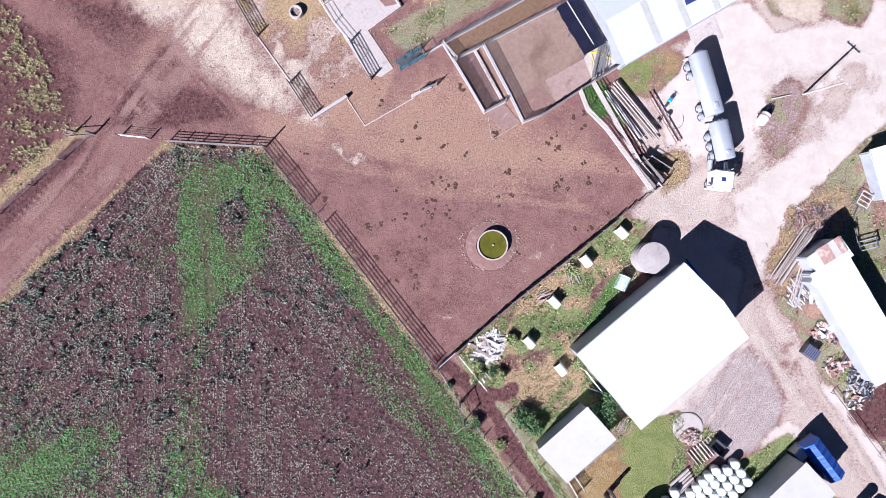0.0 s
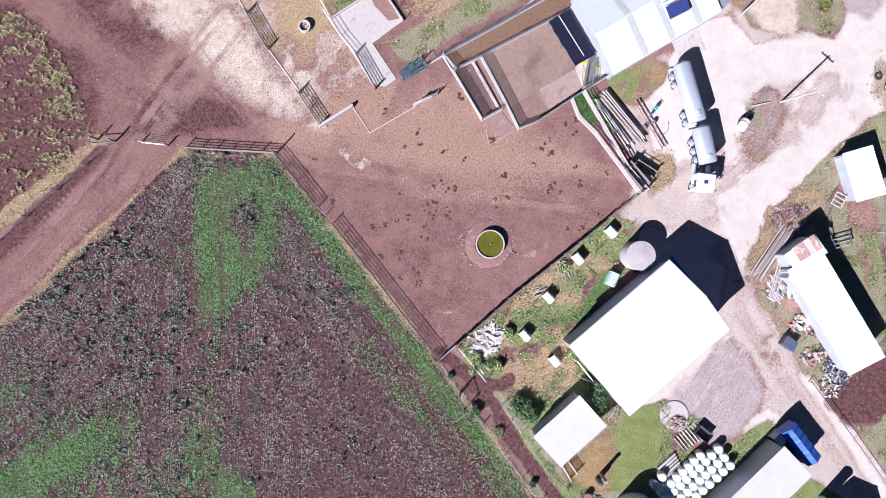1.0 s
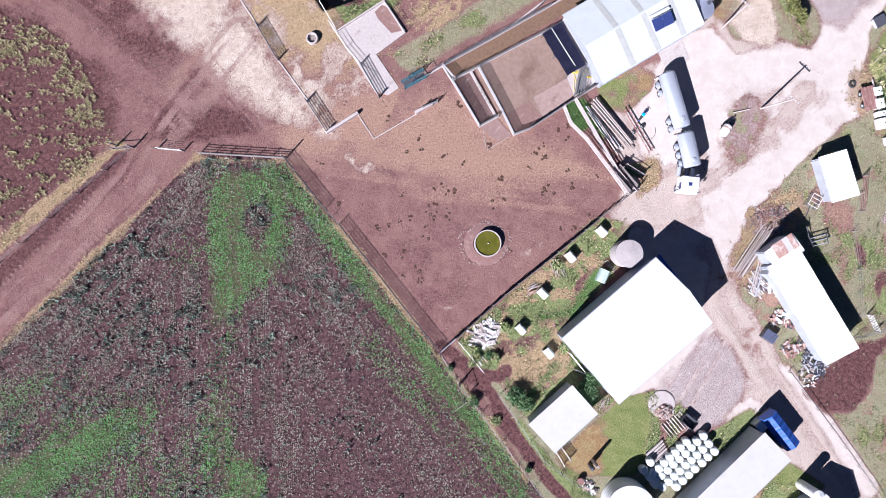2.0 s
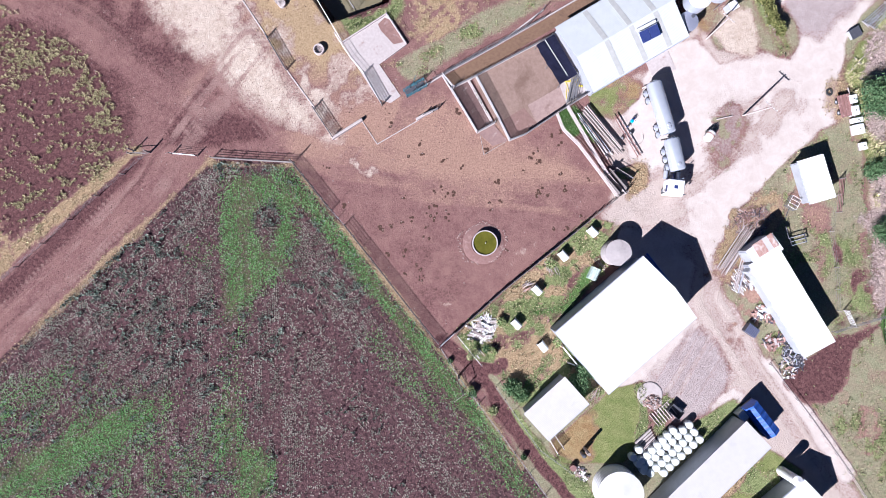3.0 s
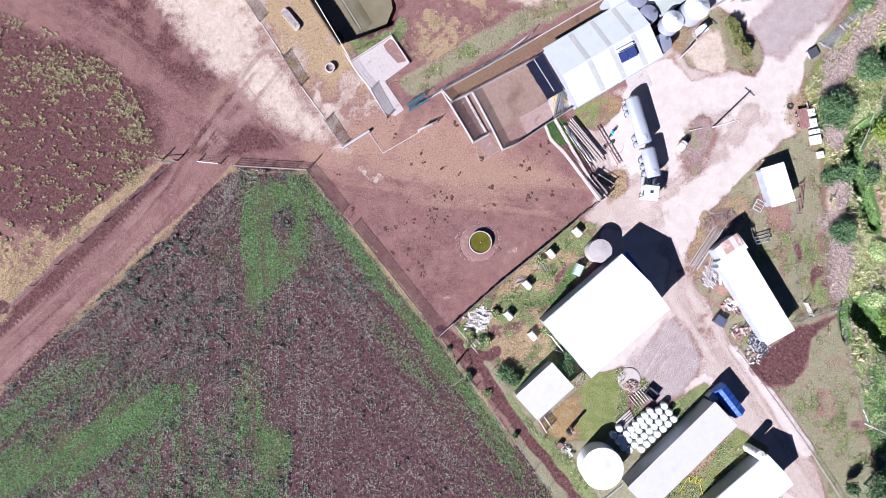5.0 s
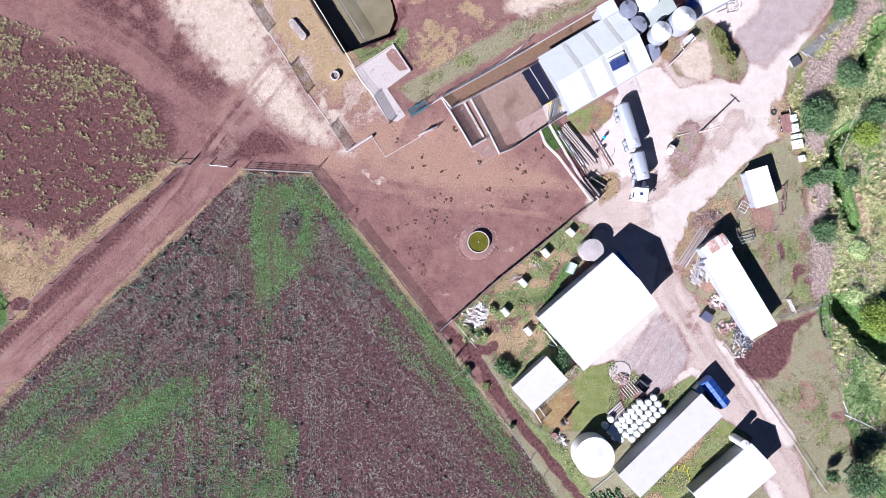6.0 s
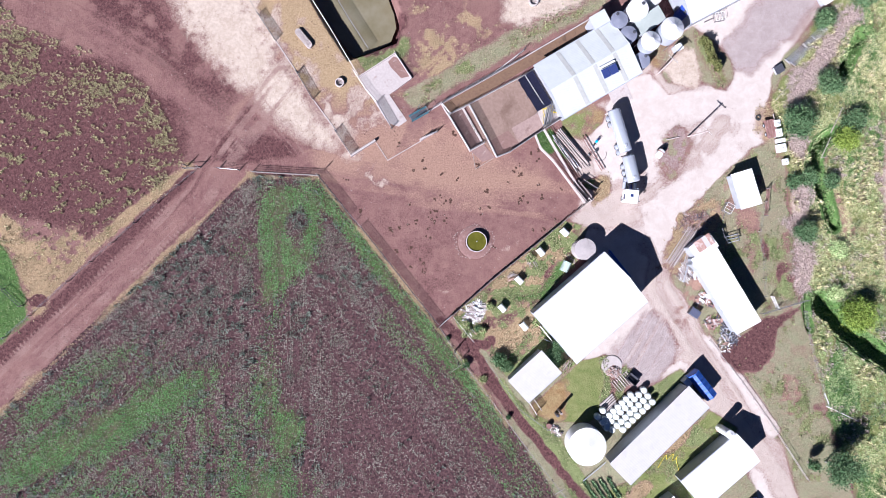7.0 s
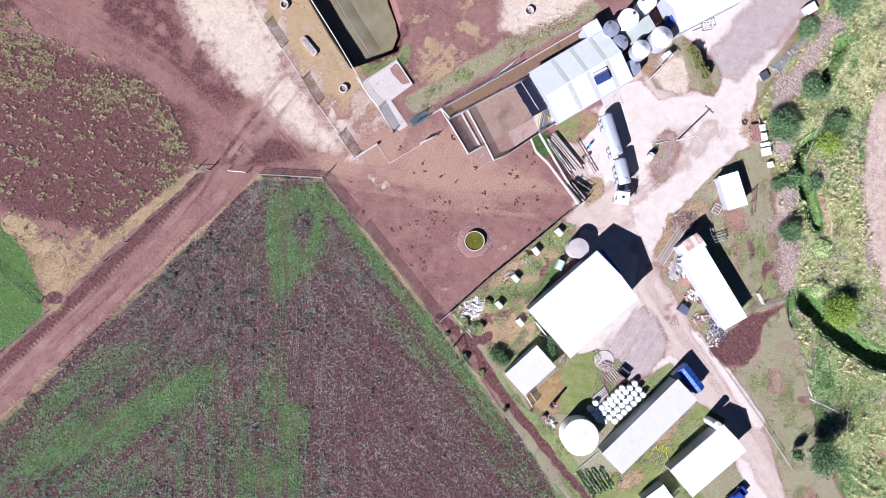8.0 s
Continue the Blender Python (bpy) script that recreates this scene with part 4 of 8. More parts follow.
fence("wire_fence", [(8.12, -22.06), (10.88, -26.01), (14.70, -31.71), (19.75, -35.49)], "low wire fence beside the muddy lane", 1.1, 3, 3.0, 0.015, 0.06, mat=M_PIPE)
fence("wire_fence", [(-45.90, 15.15), (-53.97, 8.36), (-62.34, 1.04), (-70.69, -6.26), (-77.91, -12.66), (-87.31, -20.68), (-93.92, -26.15)], "post and wire fence in dry verge beside the track", 1.2, 4, 6.5, 0.012, 0.07, mat=M_PIPE)
fence("rail_fence", [(-48.91, 14.95), (-45.90, 15.15)], "short strainer rail beside the farm track", 1.3, 2, 3.0, 0.06, 0.12)
gate("farm_gate", (-42.33, 14.90), (-38.64, 14.54), "pale metal gate standing open beside the track", 1.3, 5, r=0.025)

# the feeding yard
gate("pipe_gate", (-34.63, 44.19), (-31.58, 39.43), "galvanised pipe gate along the feeding yard", 1.4, 5, M_PIPE, r=0.055)
gate("pipe_gate", (-27.41, 33.08), (-24.53, 28.09), "galvanised pipe gate along the feeding yard", 1.4, 5, M_PIPE, r=0.055)
gate("pipe_gate", (-20.19, 21.83), (-17.29, 17.36), "galvanised pipe gate at the feeding yard's corner", 1.45, 5, M_PIPE, r=0.055)
gate("pipe_gate", (-12.22, 27.20), (-9.54, 22.43), "galvanised pipe gate beside a concrete pad", 1.45, 5, M_PIPE, r=0.055)
fence("pipe_fence", [(-16.69, 33.46), (-14.31, 29.73), (-12.22, 27.20)], "white pipe fence between feeding yard and pond", 1.2, 3, 3.0, 0.03, 0.05, mat=M_PAINTWHITE, post_mat=M_PIPE)
fence("pipe_fence", [(-27.05, 51.30), (-21.27, 41.99), (-15.72, 32.45)], "white pipe fence above the pond's bank", 1.2, 3, 3.5, 0.03, 0.05, mat=M_PAINTWHITE, post_mat=M_PIPE)
fence("wire_fence", [(-38.07, 50.20), (-34.63, 44.30)], "wire fence along the feeding yard", 1.2, 3, 3.0, 0.015, 0.06, mat=M_PIPE)


def wall_run(name, path, label, width=0.22, height=0.35, mat=None):
    """A low concrete wall along a path, of one length for each stretch."""
    t = thing(name, (*path[0], 0), 0, label, "wall")
    o = Vector(path[0])
    for a, b in zip(path, path[1:]):
        a, b = Vector(a) - o, Vector(b) - o
        d = (b - a).normalized()
        bm = bmesh.new()
        m = Matrix.Translation(((a.x + b.x) / 2, (a.y + b.y) / 2, 0)) @ Matrix.Rotation(math.atan2(d.y, d.x), 4, "Z")
        box(bm, ((b - a).length + width * 0.6, width, height + 0.2 + random.uniform(0, 0.02)), (0, 0, (height - 0.2) / 2), m, 0.025)
        part("wall_length", bm, mat or M_KERB, t)
    return t


wall_run("yard_wall", [(-17.21, 17.14), (-14.83, 18.63), (-12.67, 19.97)], "white concrete wall at the feeding yard's mouth", 0.4, 0.7)
wall_run("yard_wall", [(-4.02, 20.05), (-2.83, 20.72), (-1.64, 21.31)], "short white concrete wall block in the yard", 0.4, 0.6)
gate("pipe_gate", (-2.91, 20.72), (-0.89, 21.54), "narrow gate leaf above a concrete block", 1.2, 5)
wall_run("yard_kerb", [(-12.67, 19.90), (-10.28, 16.24), (-3.65, 20.05)], "thin pale concrete kerb flush with the earth", 0.14, 0.05)
wall_run("yard_kerb", [(-31.58, 39.43), (-27.41, 33.08)], "thin pale kerb along the feeding yard", 0.2, 0.06)
wall_run("yard_kerb", [(-24.53, 28.09), (-19.97, 21.85)], "thin pale kerb along the feeding yard", 0.2, 0.06)
wall_run("yard_kerb", [(5.96, 17.44), (6.47, 14.43), (9.89, 16.44)], "broken pale kerb in front of the pens", 0.08, 0.03, M_CONC)

# ---- concrete yard and pens of the dairy ----
M_YARDCONC = material("stained_yard_concrete", (0.29, 0.205, 0.17), (0.22, 0.15, 0.12), 1.6, 0.8, 0.0, (0.17, 0.11, 0.085), 0.2, 0.5)
M_PADCONC = material("bleached_concrete", (0.50, 0.455, 0.445), (0.41, 0.36, 0.35), 2.5, 0.85, 0.0, (0.28, 0.19, 0.17), 0.5, 0.6)


PAVED = []


def slab(name, poly, label, mat, z1=0.04):
    PAVED.append(poly)
    o = Vector(poly[0])
    bm = bmesh.new()
    prism(bm, [(p[0] - o.x, p[1] - o.y) for p in poly], -0.25, z1)
    ob = new(name, mesh_of(name, bm, mat))
    ob.location = (o.x, o.y, 0)
    return tagged(ob, label, "paving", kind="structure")


slab("yard_floor", [(4.92, 26.45), (17.74, 33.24), (22.43, 25.04), (18.33, 21.09), (12.97, 17.59), (10.51, 16.69), (8.42, 19.60)], "dung-stained concrete floor of the collecting yard", M_YARDCONC)
slab("pen_floor", [(1.42, 24.96), (4.40, 26.16), (7.90, 19.45), (5.51, 18.11)], "dark muddy concrete floor of a small pen", material("muddy_concrete", (0.16, 0.10, 0.095), (0.11, 0.065, 0.06), 1.5, 0.7, 0.0, (0.30, 0.24, 0.22), 0.7, 0.58), 0.03)
slab("pen_floor_front", [(5.66, 17.81), (8.12, 19.15), (10.28, 16.62), (7.90, 15.80)], "rounded worn concrete apron before the pens", material("worn_apron", (0.30, 0.20, 0.18), (0.22, 0.14, 0.13), 1.6, 0.8, 0.0, (0.40, 0.33, 0.31), 0.6, 0.6), 0.035)
slab("holding_floor", [(13.49, 22.21), (18.70, 25.19), (22.80, 24.67), (18.33, 21.16), (14.98, 19.23)], "mottled pinkish concrete in front of the dairy", material("mottled_concrete", (0.37, 0.275, 0.25), (0.28, 0.195, 0.175), 1.4, 0.85, 0.0, (0.22, 0.145, 0.125), 0.5, 0.54), 0.047)
slab("entry_floor", [(18.48, 25.41), (21.91, 28.39), (24.14, 24.67), (19.67, 22.21)], "pale concrete at the dairy door", M_PADCONC, 0.053)
slab("lane_floor", [(0.15, 26.75), (16.47, 35.84), (28.60, 43.16), (29.72, 41.56), (4.55, 26.60), (1.49, 25.11)], "dung-covered floor of the cattle lane", material("dung_floor", (0.20, 0.125, 0.08), (0.14, 0.085, 0.055), 2.2, 0.9, 0.0, (0.09, 0.055, 0.04), 0.5, 0.55), 0.03)
slab("white_pad", [(-15.72, 32.22), (-8.69, 36.72), (-5.57, 31.94), (-9.89, 28.80), (-6.55, 23.80), (-8.14, 22.68), (-10.16, 23.37), (-12.61, 27.23)], "bleached concrete pad with a muddy corner", M_PADCONC, 0.05)
slab("apron", [(31.86, 29.70), (35.31, 31.73), (36.97, 27.74), (33.19, 26.62)], "pale concrete apron before the dairy", M_PADCONC, 0.03)
wall_run("pad_wall", [(-15.72, 32.22), (-8.69, 36.72), (-5.57, 31.94), (-8.98, 29.47)], "low white wall round the concrete pad", 0.2, 0.4)
fence("pipe_fence", [(-8.69, 36.72), (-5.57, 31.94)], "pipe fence casting bars over rough grass", 1.3, 4, 2.2, 0.03, 0.05, mat=M_PIPE, post_mat=M_PIPE)

wall_run("pen_wall", [(0.00, 26.98), (1.34, 24.81), (3.43, 21.39), (5.44, 17.88), (8.20, 19.37)], "low pale concrete wall round the small pen", 0.22, 0.35)
wall_run("pen_wall", [(1.42, 24.89), (4.62, 26.38)], "low pale concrete wall round the small pen", 0.22, 0.35)
wall_run("yard_wall", [(5.37, 26.60), (8.87, 20.05), (10.51, 16.62), (12.97, 17.59), (15.35, 19.15), (18.33, 21.09), (23.92, 24.52)], "pale concrete wall round the collecting yard", 0.2, 0.35)
wall_run("planted_wall", [(4.25, 26.01), (7.75, 19.67)], "pale wall top with weeds growing along it", 0.4, 0.25)
wall_run("lane_wall", [(4.62, 26.45), (10.88, 29.73), (17.29, 33.01), (18.02, 33.64)], "pale concrete wall between lane and yard", 0.2, 0.4)
wall_run("feed_wall", [(0.00, 26.98), (7.15, 30.85), (16.10, 35.84), (28.83, 43.16)], "long pale concrete wall of the feed lane", 0.2, 0.4)
wall_run("feed_wall", [(-5.14, 23.92), (1.19, 27.65), (8.64, 31.67), (16.01, 37.18)], "long pale concrete feed trough wall", 0.22, 0.35)
fence("pipe_fence", [(1.42, 24.81), (3.43, 21.39), (5.44, 17.96)], "five-rail pipe fence on the pen wall", 1.5, 5, 2.0, 0.045, 0.06, 0.5, M_PIPE, M_PIPE)
fence("pipe_fence", [(5.44, 26.60), (8.87, 20.05), (10.51, 16.69)], "five-rail pipe fence on the yard wall", 1.5, 5, 2.2, 0.045, 0.06, 0.5, M_PIPE, M_PIPE)
fence("pipe_fence", [(10.51, 16.69), (12.97, 17.59), (18.33, 21.09), (23.55, 24.37)], "five-rail pipe fence round the collecting yard", 1.5, 5, 2.2, 0.045, 0.06, 0.5, M_PIPE, M_PIPE)
fence("pipe_fence", [(1.42, 24.89), (4.62, 26.45), (10.88, 29.73), (17.29, 33.01), (18.02, 33.64)], "pipe fence on the lane wall", 1.3, 3, 2.6, 0.04, 0.06, 0.6, M_PIPE, M_PIPE)
fence("pipe_fence", [(0.00, 26.98), (7.15, 30.85), (16.10, 35.84)], "pipe fence on the feed lane wall", 1.2, 3, 2.6, 0.04, 0.06, 0.6, M_PIPE, M_PIPE)
fence("pipe_fence", [(-1.42, 26.30), (7.15, 31.22), (13.12, 34.35), (16.24, 37.52)], "double pipe fence along the feed trough", 1.2, 2, 2.6, 0.03, 0.05, 0.7, M_PIPE, M_PIPE)
gate("pipe_gate", (0.15, 26.90), (1.79, 24.96), "pipe gate across the cattle lane", 1.4, 5)
gate("pipe_gate", (5.51, 17.96), (8.12, 19.37), "pipe gate between pens", 1.4, 5)
for k in range(4):
    gate("draft_gate", [(21.16, 28.24), (21.46, 28.09), (21.76, 27.87), (20.79, 28.39)][k], [(19.82, 22.43), (20.27, 22.58), (20.72, 22.88), (19.52, 22.21)][k], "tall pipe gates bunched before the dairy door", 1.5, 4)

# cattle race beside the stacked poles
wall_run("race_kerb", [(17.96, 20.79), (18.93, 18.26), (21.31, 15.87), (24.29, 11.85), (27.27, 7.75)], "pale kerb under the race fence", 0.16, 0.12)
fence("race_fence", [(17.96, 20.79), (18.93, 18.26), (21.31, 15.87), (24.29, 11.85), (27.27, 7.75)], "pale rail fence of the cattle race", 1.6, 5, 2.4, 0.05, 0.08, mat=M_KERB)
fence("race_fence", [(19.60, 21.83), (21.46, 18.56), (23.40, 15.13), (25.78, 11.10), (28.39, 8.05)], "pale board fence of the cattle race", 1.7, 5, 2.4, 0.06, 0.09, mat=M_KERB)
gate("race_gate", (27.27, 7.68), (28.62, 8.27), "pipe gate at the end of the race", 1.5, 5)


# ---- milk tanker ----
def axis(a, b):
    a, b = Vector(a), Vector(b)
    return (a + b) / 2, (b - a).length, math.degrees(math.atan2(b.y - a.y, b.x - a.x))


def barrel(bm, x0, x1, rw, rh, zc, sides=28, dish=0.25, power=2.6):
    """A lying tank with rounded flanks and dished ends."""
    rings = []
    for x, k in ((x0, 0.0), (x0, 0.8), (x0 + dish * 0.4, 0.95), (x0 + dish, 1.0), (x1 - dish, 1.0), (x1 - dish * 0.4, 0.95), (x1, 0.8), (x1, 0.0)):
        ring = []
        for i in range(sides):
            c, s = math.cos(6.28318 * i / sides), math.sin(6.28318 * i / sides)
            ring.append(bm.verts.new((x, k * rw * math.copysign(abs(c) ** (2 / power), c), zc + k * rh * math.copysign(abs(s) ** (2 / power), s))) if k else None)
        rings.append(ring if k else [bm.verts.new((x, 0, zc))])
    for a, b in zip(rings, rings[1:]):
        for i in range(sides):
            j = (i + 1) % sides
            if len(a) == 1:
                bm.faces.new((a[0], b[i], b[j]))
            elif len(b) == 1:
                bm.faces.new((a[i], a[j], b[0]))
            else:
                bm.faces.new((a[i], a[j], b[j], b[i]))


def wheel(parent, x, y, r=0.5, width=0.3):
    bm = bmesh.new()
    prof = [(r * 0.55, -width / 2), (r * 0.93, -width / 2), (r, -width / 3), (r, width / 3), (r * 0.93, width / 2), (r * 0.55, width / 2)]
    lathe(bm, prof, 18)
    bmesh.ops.rotate(bm, verts=bm.verts, matrix=Matrix.Rotation(radians(90), 3, "X"))
    bmesh.ops.translate(bm, verts=bm.verts, vec=(x, y, r))
    w = part("wheel", bm, M_DARK, parent, "black rubber tyre")
    bm = bmesh.new()
    lathe(bm, [(0.0, -width * 0.3), (r * 0.3, -width * 0.35), (r * 0.56, -width / 2.4), (r * 0.56, width / 2.4), (r * 0.3, width * 0.35), (0.0, width * 0.3)], 14)
    bmesh.ops.rotate(bm, verts=bm.verts, matrix=Matrix.Rotation(radians(90), 3, "X"))
    bmesh.ops.translate(bm, verts=bm.verts, vec=(x, y, r))
    part("rim", bm, M_SILVER, w, "polished steel rim")


def tank_trailer(a, b, label, axles, hatches):
    c, length, turn = axis(a, b)
    t = thing("tank_trailer", (c.x, c.y, 0), turn, label, "trailer", "milk tanker train")
    bm = bmesh.new()
    barrel(bm, -length / 2, length / 2, 1.12, 1.05, 2.35)
    part("tank", bm, M_STAINLESS, t, "brushed stainless steel tank", True)
    for y in (-0.45, 0.45):
        bm = bmesh.new()
        box(bm, (length * 0.96, 0.12, 0.28), (0, y, 1.15))
        part("chassis_beam", bm, M_STEELDARK, t)
    for x in axles:
        for y in (-1.0, 1.0):
            wheel(t, x, y)
        for y in (-1.05, 1.05):
            bm = bmesh.new()
            loops = []
            for k in range(9):
                a0 = radians(35 + 110 * k / 8)
                loops.append([bm.verts.new((x + r * math.cos(a0), y + s, 0.5 + r * math.sin(a0))) for r, s in ((0.6, -0.24), (0.63, -0.24), (0.63, 0.24), (0.6, 0.24))])
            for la, lb in zip(loops, loops[1:]):
                for j in range(4):
                    bm.faces.new((la[j], la[(j + 1) % 4], lb[(j + 1) % 4], lb[j]))
            bm.faces.new(loops[0])
            bm.faces.new(loops[-1][::-1])
            bmesh.ops.recalc_face_normals(bm, faces=bm.faces)
            part("mudguard", bm, M_SILVER, t, "pale grey curved mudguard")
    for x in hatches:
        bm = bmesh.new()
        lathe(bm, [(0.28, 3.36), (0.28, 3.46), (0.2, 3.5), (0, 3.5)], 14, (x, 0))
        part("hatch", bm, M_SILVER, t)
    bm = bmesh.new()
    for y in (-0.25, 0.25):
        tube(bm, (-length / 2 - 0.08, y, 0.7), (-length / 2 - 0.08, y, 3.3), 0.03)
    for k in range(7):
        tube(bm, (-length / 2 - 0.08, -0.25, 0.8 + k * 0.38), (-length / 2 - 0.08, 0.25, 0.8 + k * 0.38), 0.02)
    part("ladder", bm, M_SILVER, t)
    bm = bmesh.new()
    box(bm, (0.8, 0.35, 0.6), (0.2, 1.05, 0.85), bevel=0.04)
    part("pump_box", bm, M_PAINTWHITE, t)
    bm = bmesh.new()
    box(bm, (0.12, 2.3, 0.12), (-length / 2 + 0.1, 0, 0.6))
    part("bumper", bm, M_PAINTWHITE, t)
    return t


rear_trailer = tank_trailer((32.48, 25.05), (34.76, 17.13), "stainless steel milk tank trailer behind another trailer", (-3.0, -1.8, 2.6, 3.75), (2.9, 3.3))
front_trailer = tank_trailer((35.12, 16.35), (36.19, 11.42), "short stainless steel milk tank trailer behind the cab", (-0.9, 0.35, 1.6), (1.6,))


def prime_mover():
    c, length, turn = axis((35.77, 10.15), (35.48, 7.63))
    t = thing("prime_mover", (c.x, c.y, 0), turn, "white flat-nosed truck cab coupled to milk tankers", "truck", "milk tanker train")
    bm = bmesh.new()
    box(bm, (2.2, 2.5, 2.3), (0.0, 0, 2.0), bevel=0.14)
    part("cab", bm, M_PAINTWHITE, t)
    bm = bmesh.new()
    box(bm, (0.03, 2.1, 0.85), (1.1, 0, 2.3), bevel=0.01)
    part("windscreen", bm, M_SOLAR, t, "dark glass windscreen")
    for s in (-1, 1):
        bm = bmesh.new()
        box(bm, (0.95, 0.03, 0.7), (0.35, s * 1.25, 2.4))
        part("side_window", bm, M_SOLAR, t, "dark side window")
        bm = bmesh.new()
        tube(bm, (0.95, s * 1.2, 2.5), (1.0, s * 1.55, 2.5), 0.03)
        box(bm, (0.12, 0.22, 0.6), (1.0, s * 1.6, 2.25), bevel=0.03)
        part("mirror", bm, M_STEELDARK, t)
        bm = bmesh.new()
        tube(bm, (-2.6, s * 1.0, 0.75), (-1.35, s * 1.0, 0.75), 0.32, None, 14)
        part("fuel_tank", bm, M_SILVER, t, "round polished fuel tank")
        wheel(t, 0.55, s * 1.05)
        wheel(t, -2.9, s * 1.0)
        wheel(t, -4.1, s * 1.0)
        bm = bmesh.new()
        box(bm, (0.06, 0.35, 0.22), (1.12, s * 0.95, 0.85), bevel=0.02)
        part("headlight", bm, M_PLASTIC, t, "clear plastic headlight")
    bm = bmesh.new()
    box(bm, (0.5, 0.55, 0.04), (0.1, -0.1, 3.17), bevel=0.01)
    part("roof_hatch", bm, M_SOLAR, t, "dark tinted roof hatch")
    bm = bmesh.new()
    box(bm, (0.25, 2.5, 0.45), (1.12, 0, 0.6), bevel=0.06)
    part("bumper", bm, M_PAINTWHITE, t)
    bm = bmesh.new()
    for y in (-0.4, 0.4):
        box(bm, (4.6, 0.12, 0.25), (-2.6, y, 0.9))
    box(bm, (0.9, 0.9, 0.12), (-3.4, 0, 1.12), bevel=0.03)
    part("chassis", bm, M_STEELDARK, t)
    bm = bmesh.new()
    tube(bm, (-1.35, 0.9, 1.0), (-1.35, 0.9, 3.3), 0.08, None, 10)
    part("exhaust", bm, M_SILVER, t, "upright chrome exhaust stack")
    bm = bmesh.new()
    for k in range(3):
        tube(bm, (-1.25, -0.2 + 0.2 * k, 1.6), (-2.2, -0.3 + 0.25 * k, 1.4), 0.03)
    part("air_hoses", bm, M_BLUESTEEL, t, "blue coiled air hoses")
    bm = bmesh.new()
    box(bm, (0.5, 2.2, 0.25), (0.85, 0, 3.0), Matrix.Rotation(radians(8), 4, "Y"), 0.05)
    part("sun_visor", bm, M_PAINTWHITE, t)
    return t


prime_mover()


# ---- tanks, silos, troughs ----
def round_tank(name, at, r, h, label, mat, lid=None, rise=0.3, bands=3, ribs=0, category="tank", group="", manhole=True, sides=40):
    t = thing(name, (*at, 0), random.uniform(0, 360), label, category, group)
    bm = bmesh.new()
    prof = [(r * 0.98, -0.05), (r, 0.0)]
    for k in range(bands):
        z = h * (k + 1) / (bands + 1)
        prof += [(r, z - 0.04), (r + 0.03, z - 0.02), (r + 0.03, z + 0.02), (r, z + 0.04)]
    prof += [(r, h)]
    lathe(bm, prof, sides)
    part("tank_wall", bm, mat, t, "", False)
    bm = bmesh.new()
    lathe(bm, [(r, h - 0.05), (r + 0.05, h), (r * 0.5, h + rise * 0.55), (r * 0.12, h + rise), (0, h + rise)], sides)
    part("lid", bm, lid or mat, t)
    if ribs:
        for k in range(ribs):
            a = 6.28318 * k / ribs
            bm = bmesh.new()
            tube(bm, (r * math.cos(a), r * math.sin(a), h + 0.05), (r * 0.12 * math.cos(a), r * 0.12 * math.sin(a), h + rise + 0.03), 0.035, None, 4)
            part("rib", bm, M_SILVER, t)
    if manhole:
        bm = bmesh.new()
        lathe(bm, [(0.3, 0), (0.3, 0.12), (0.24, 0.16), (0, 0.16)], 14)
        q = part("manhole", bm, M_STEELDARK, t, "dark round manhole cover")
        q.matrix_basis = pose(r * 0.7, 0, h + rise * 0.25)
    return t


round_tank("concrete_tank", (26.66, -1.14), 1.95, 3.1, "weathered concrete water tank beside the machinery shed", M_TANKLID, M_TANKLID, 0.15, 2, manhole=False)
round_tank("water_tank", (26.53, -37.85), 3.5, 3.4, "large white steel water tank beside bales", M_TANKWHITE, M_TANKWHITE, 0.7, 4, manhole=False, sides=56)
M_VATROOF = material("dull_green_roof", (0.40, 0.44, 0.42), (0.35, 0.39, 0.37), 0.8, 0.5, 0.0, (0.32, 0.34, 0.33), 0.3, 0.58, ribs=0.19)
M_VAT = material("dull_vat_steel", (0.27, 0.285, 0.36), (0.22, 0.235, 0.31), 1.2, 0.5, 0.2, (0.33, 0.33, 0.36), 0.8, 0.6)
silos = [((33.28, 41.46), 1.55, 4.0, 0.25, 0), ((34.97, 38.70), 1.55, 4.0, 0.25, 0), ((36.63, 43.27), 1.9, 4.5, 0.35, 0), ((37.73, 34.17), 1.5, 3.0, 0.2, 0), ((40.44, 46.61), 1.6, 4.5, 0.35, 0)]
for at, r, h, rise, ribs in silos:
    round_tank("milk_vat", at, r, h, "silver steel tank standing behind the dairy", M_TANKWHITE if h > 4.2 else M_VAT, None, rise, 3, ribs, group="tanks behind the dairy")


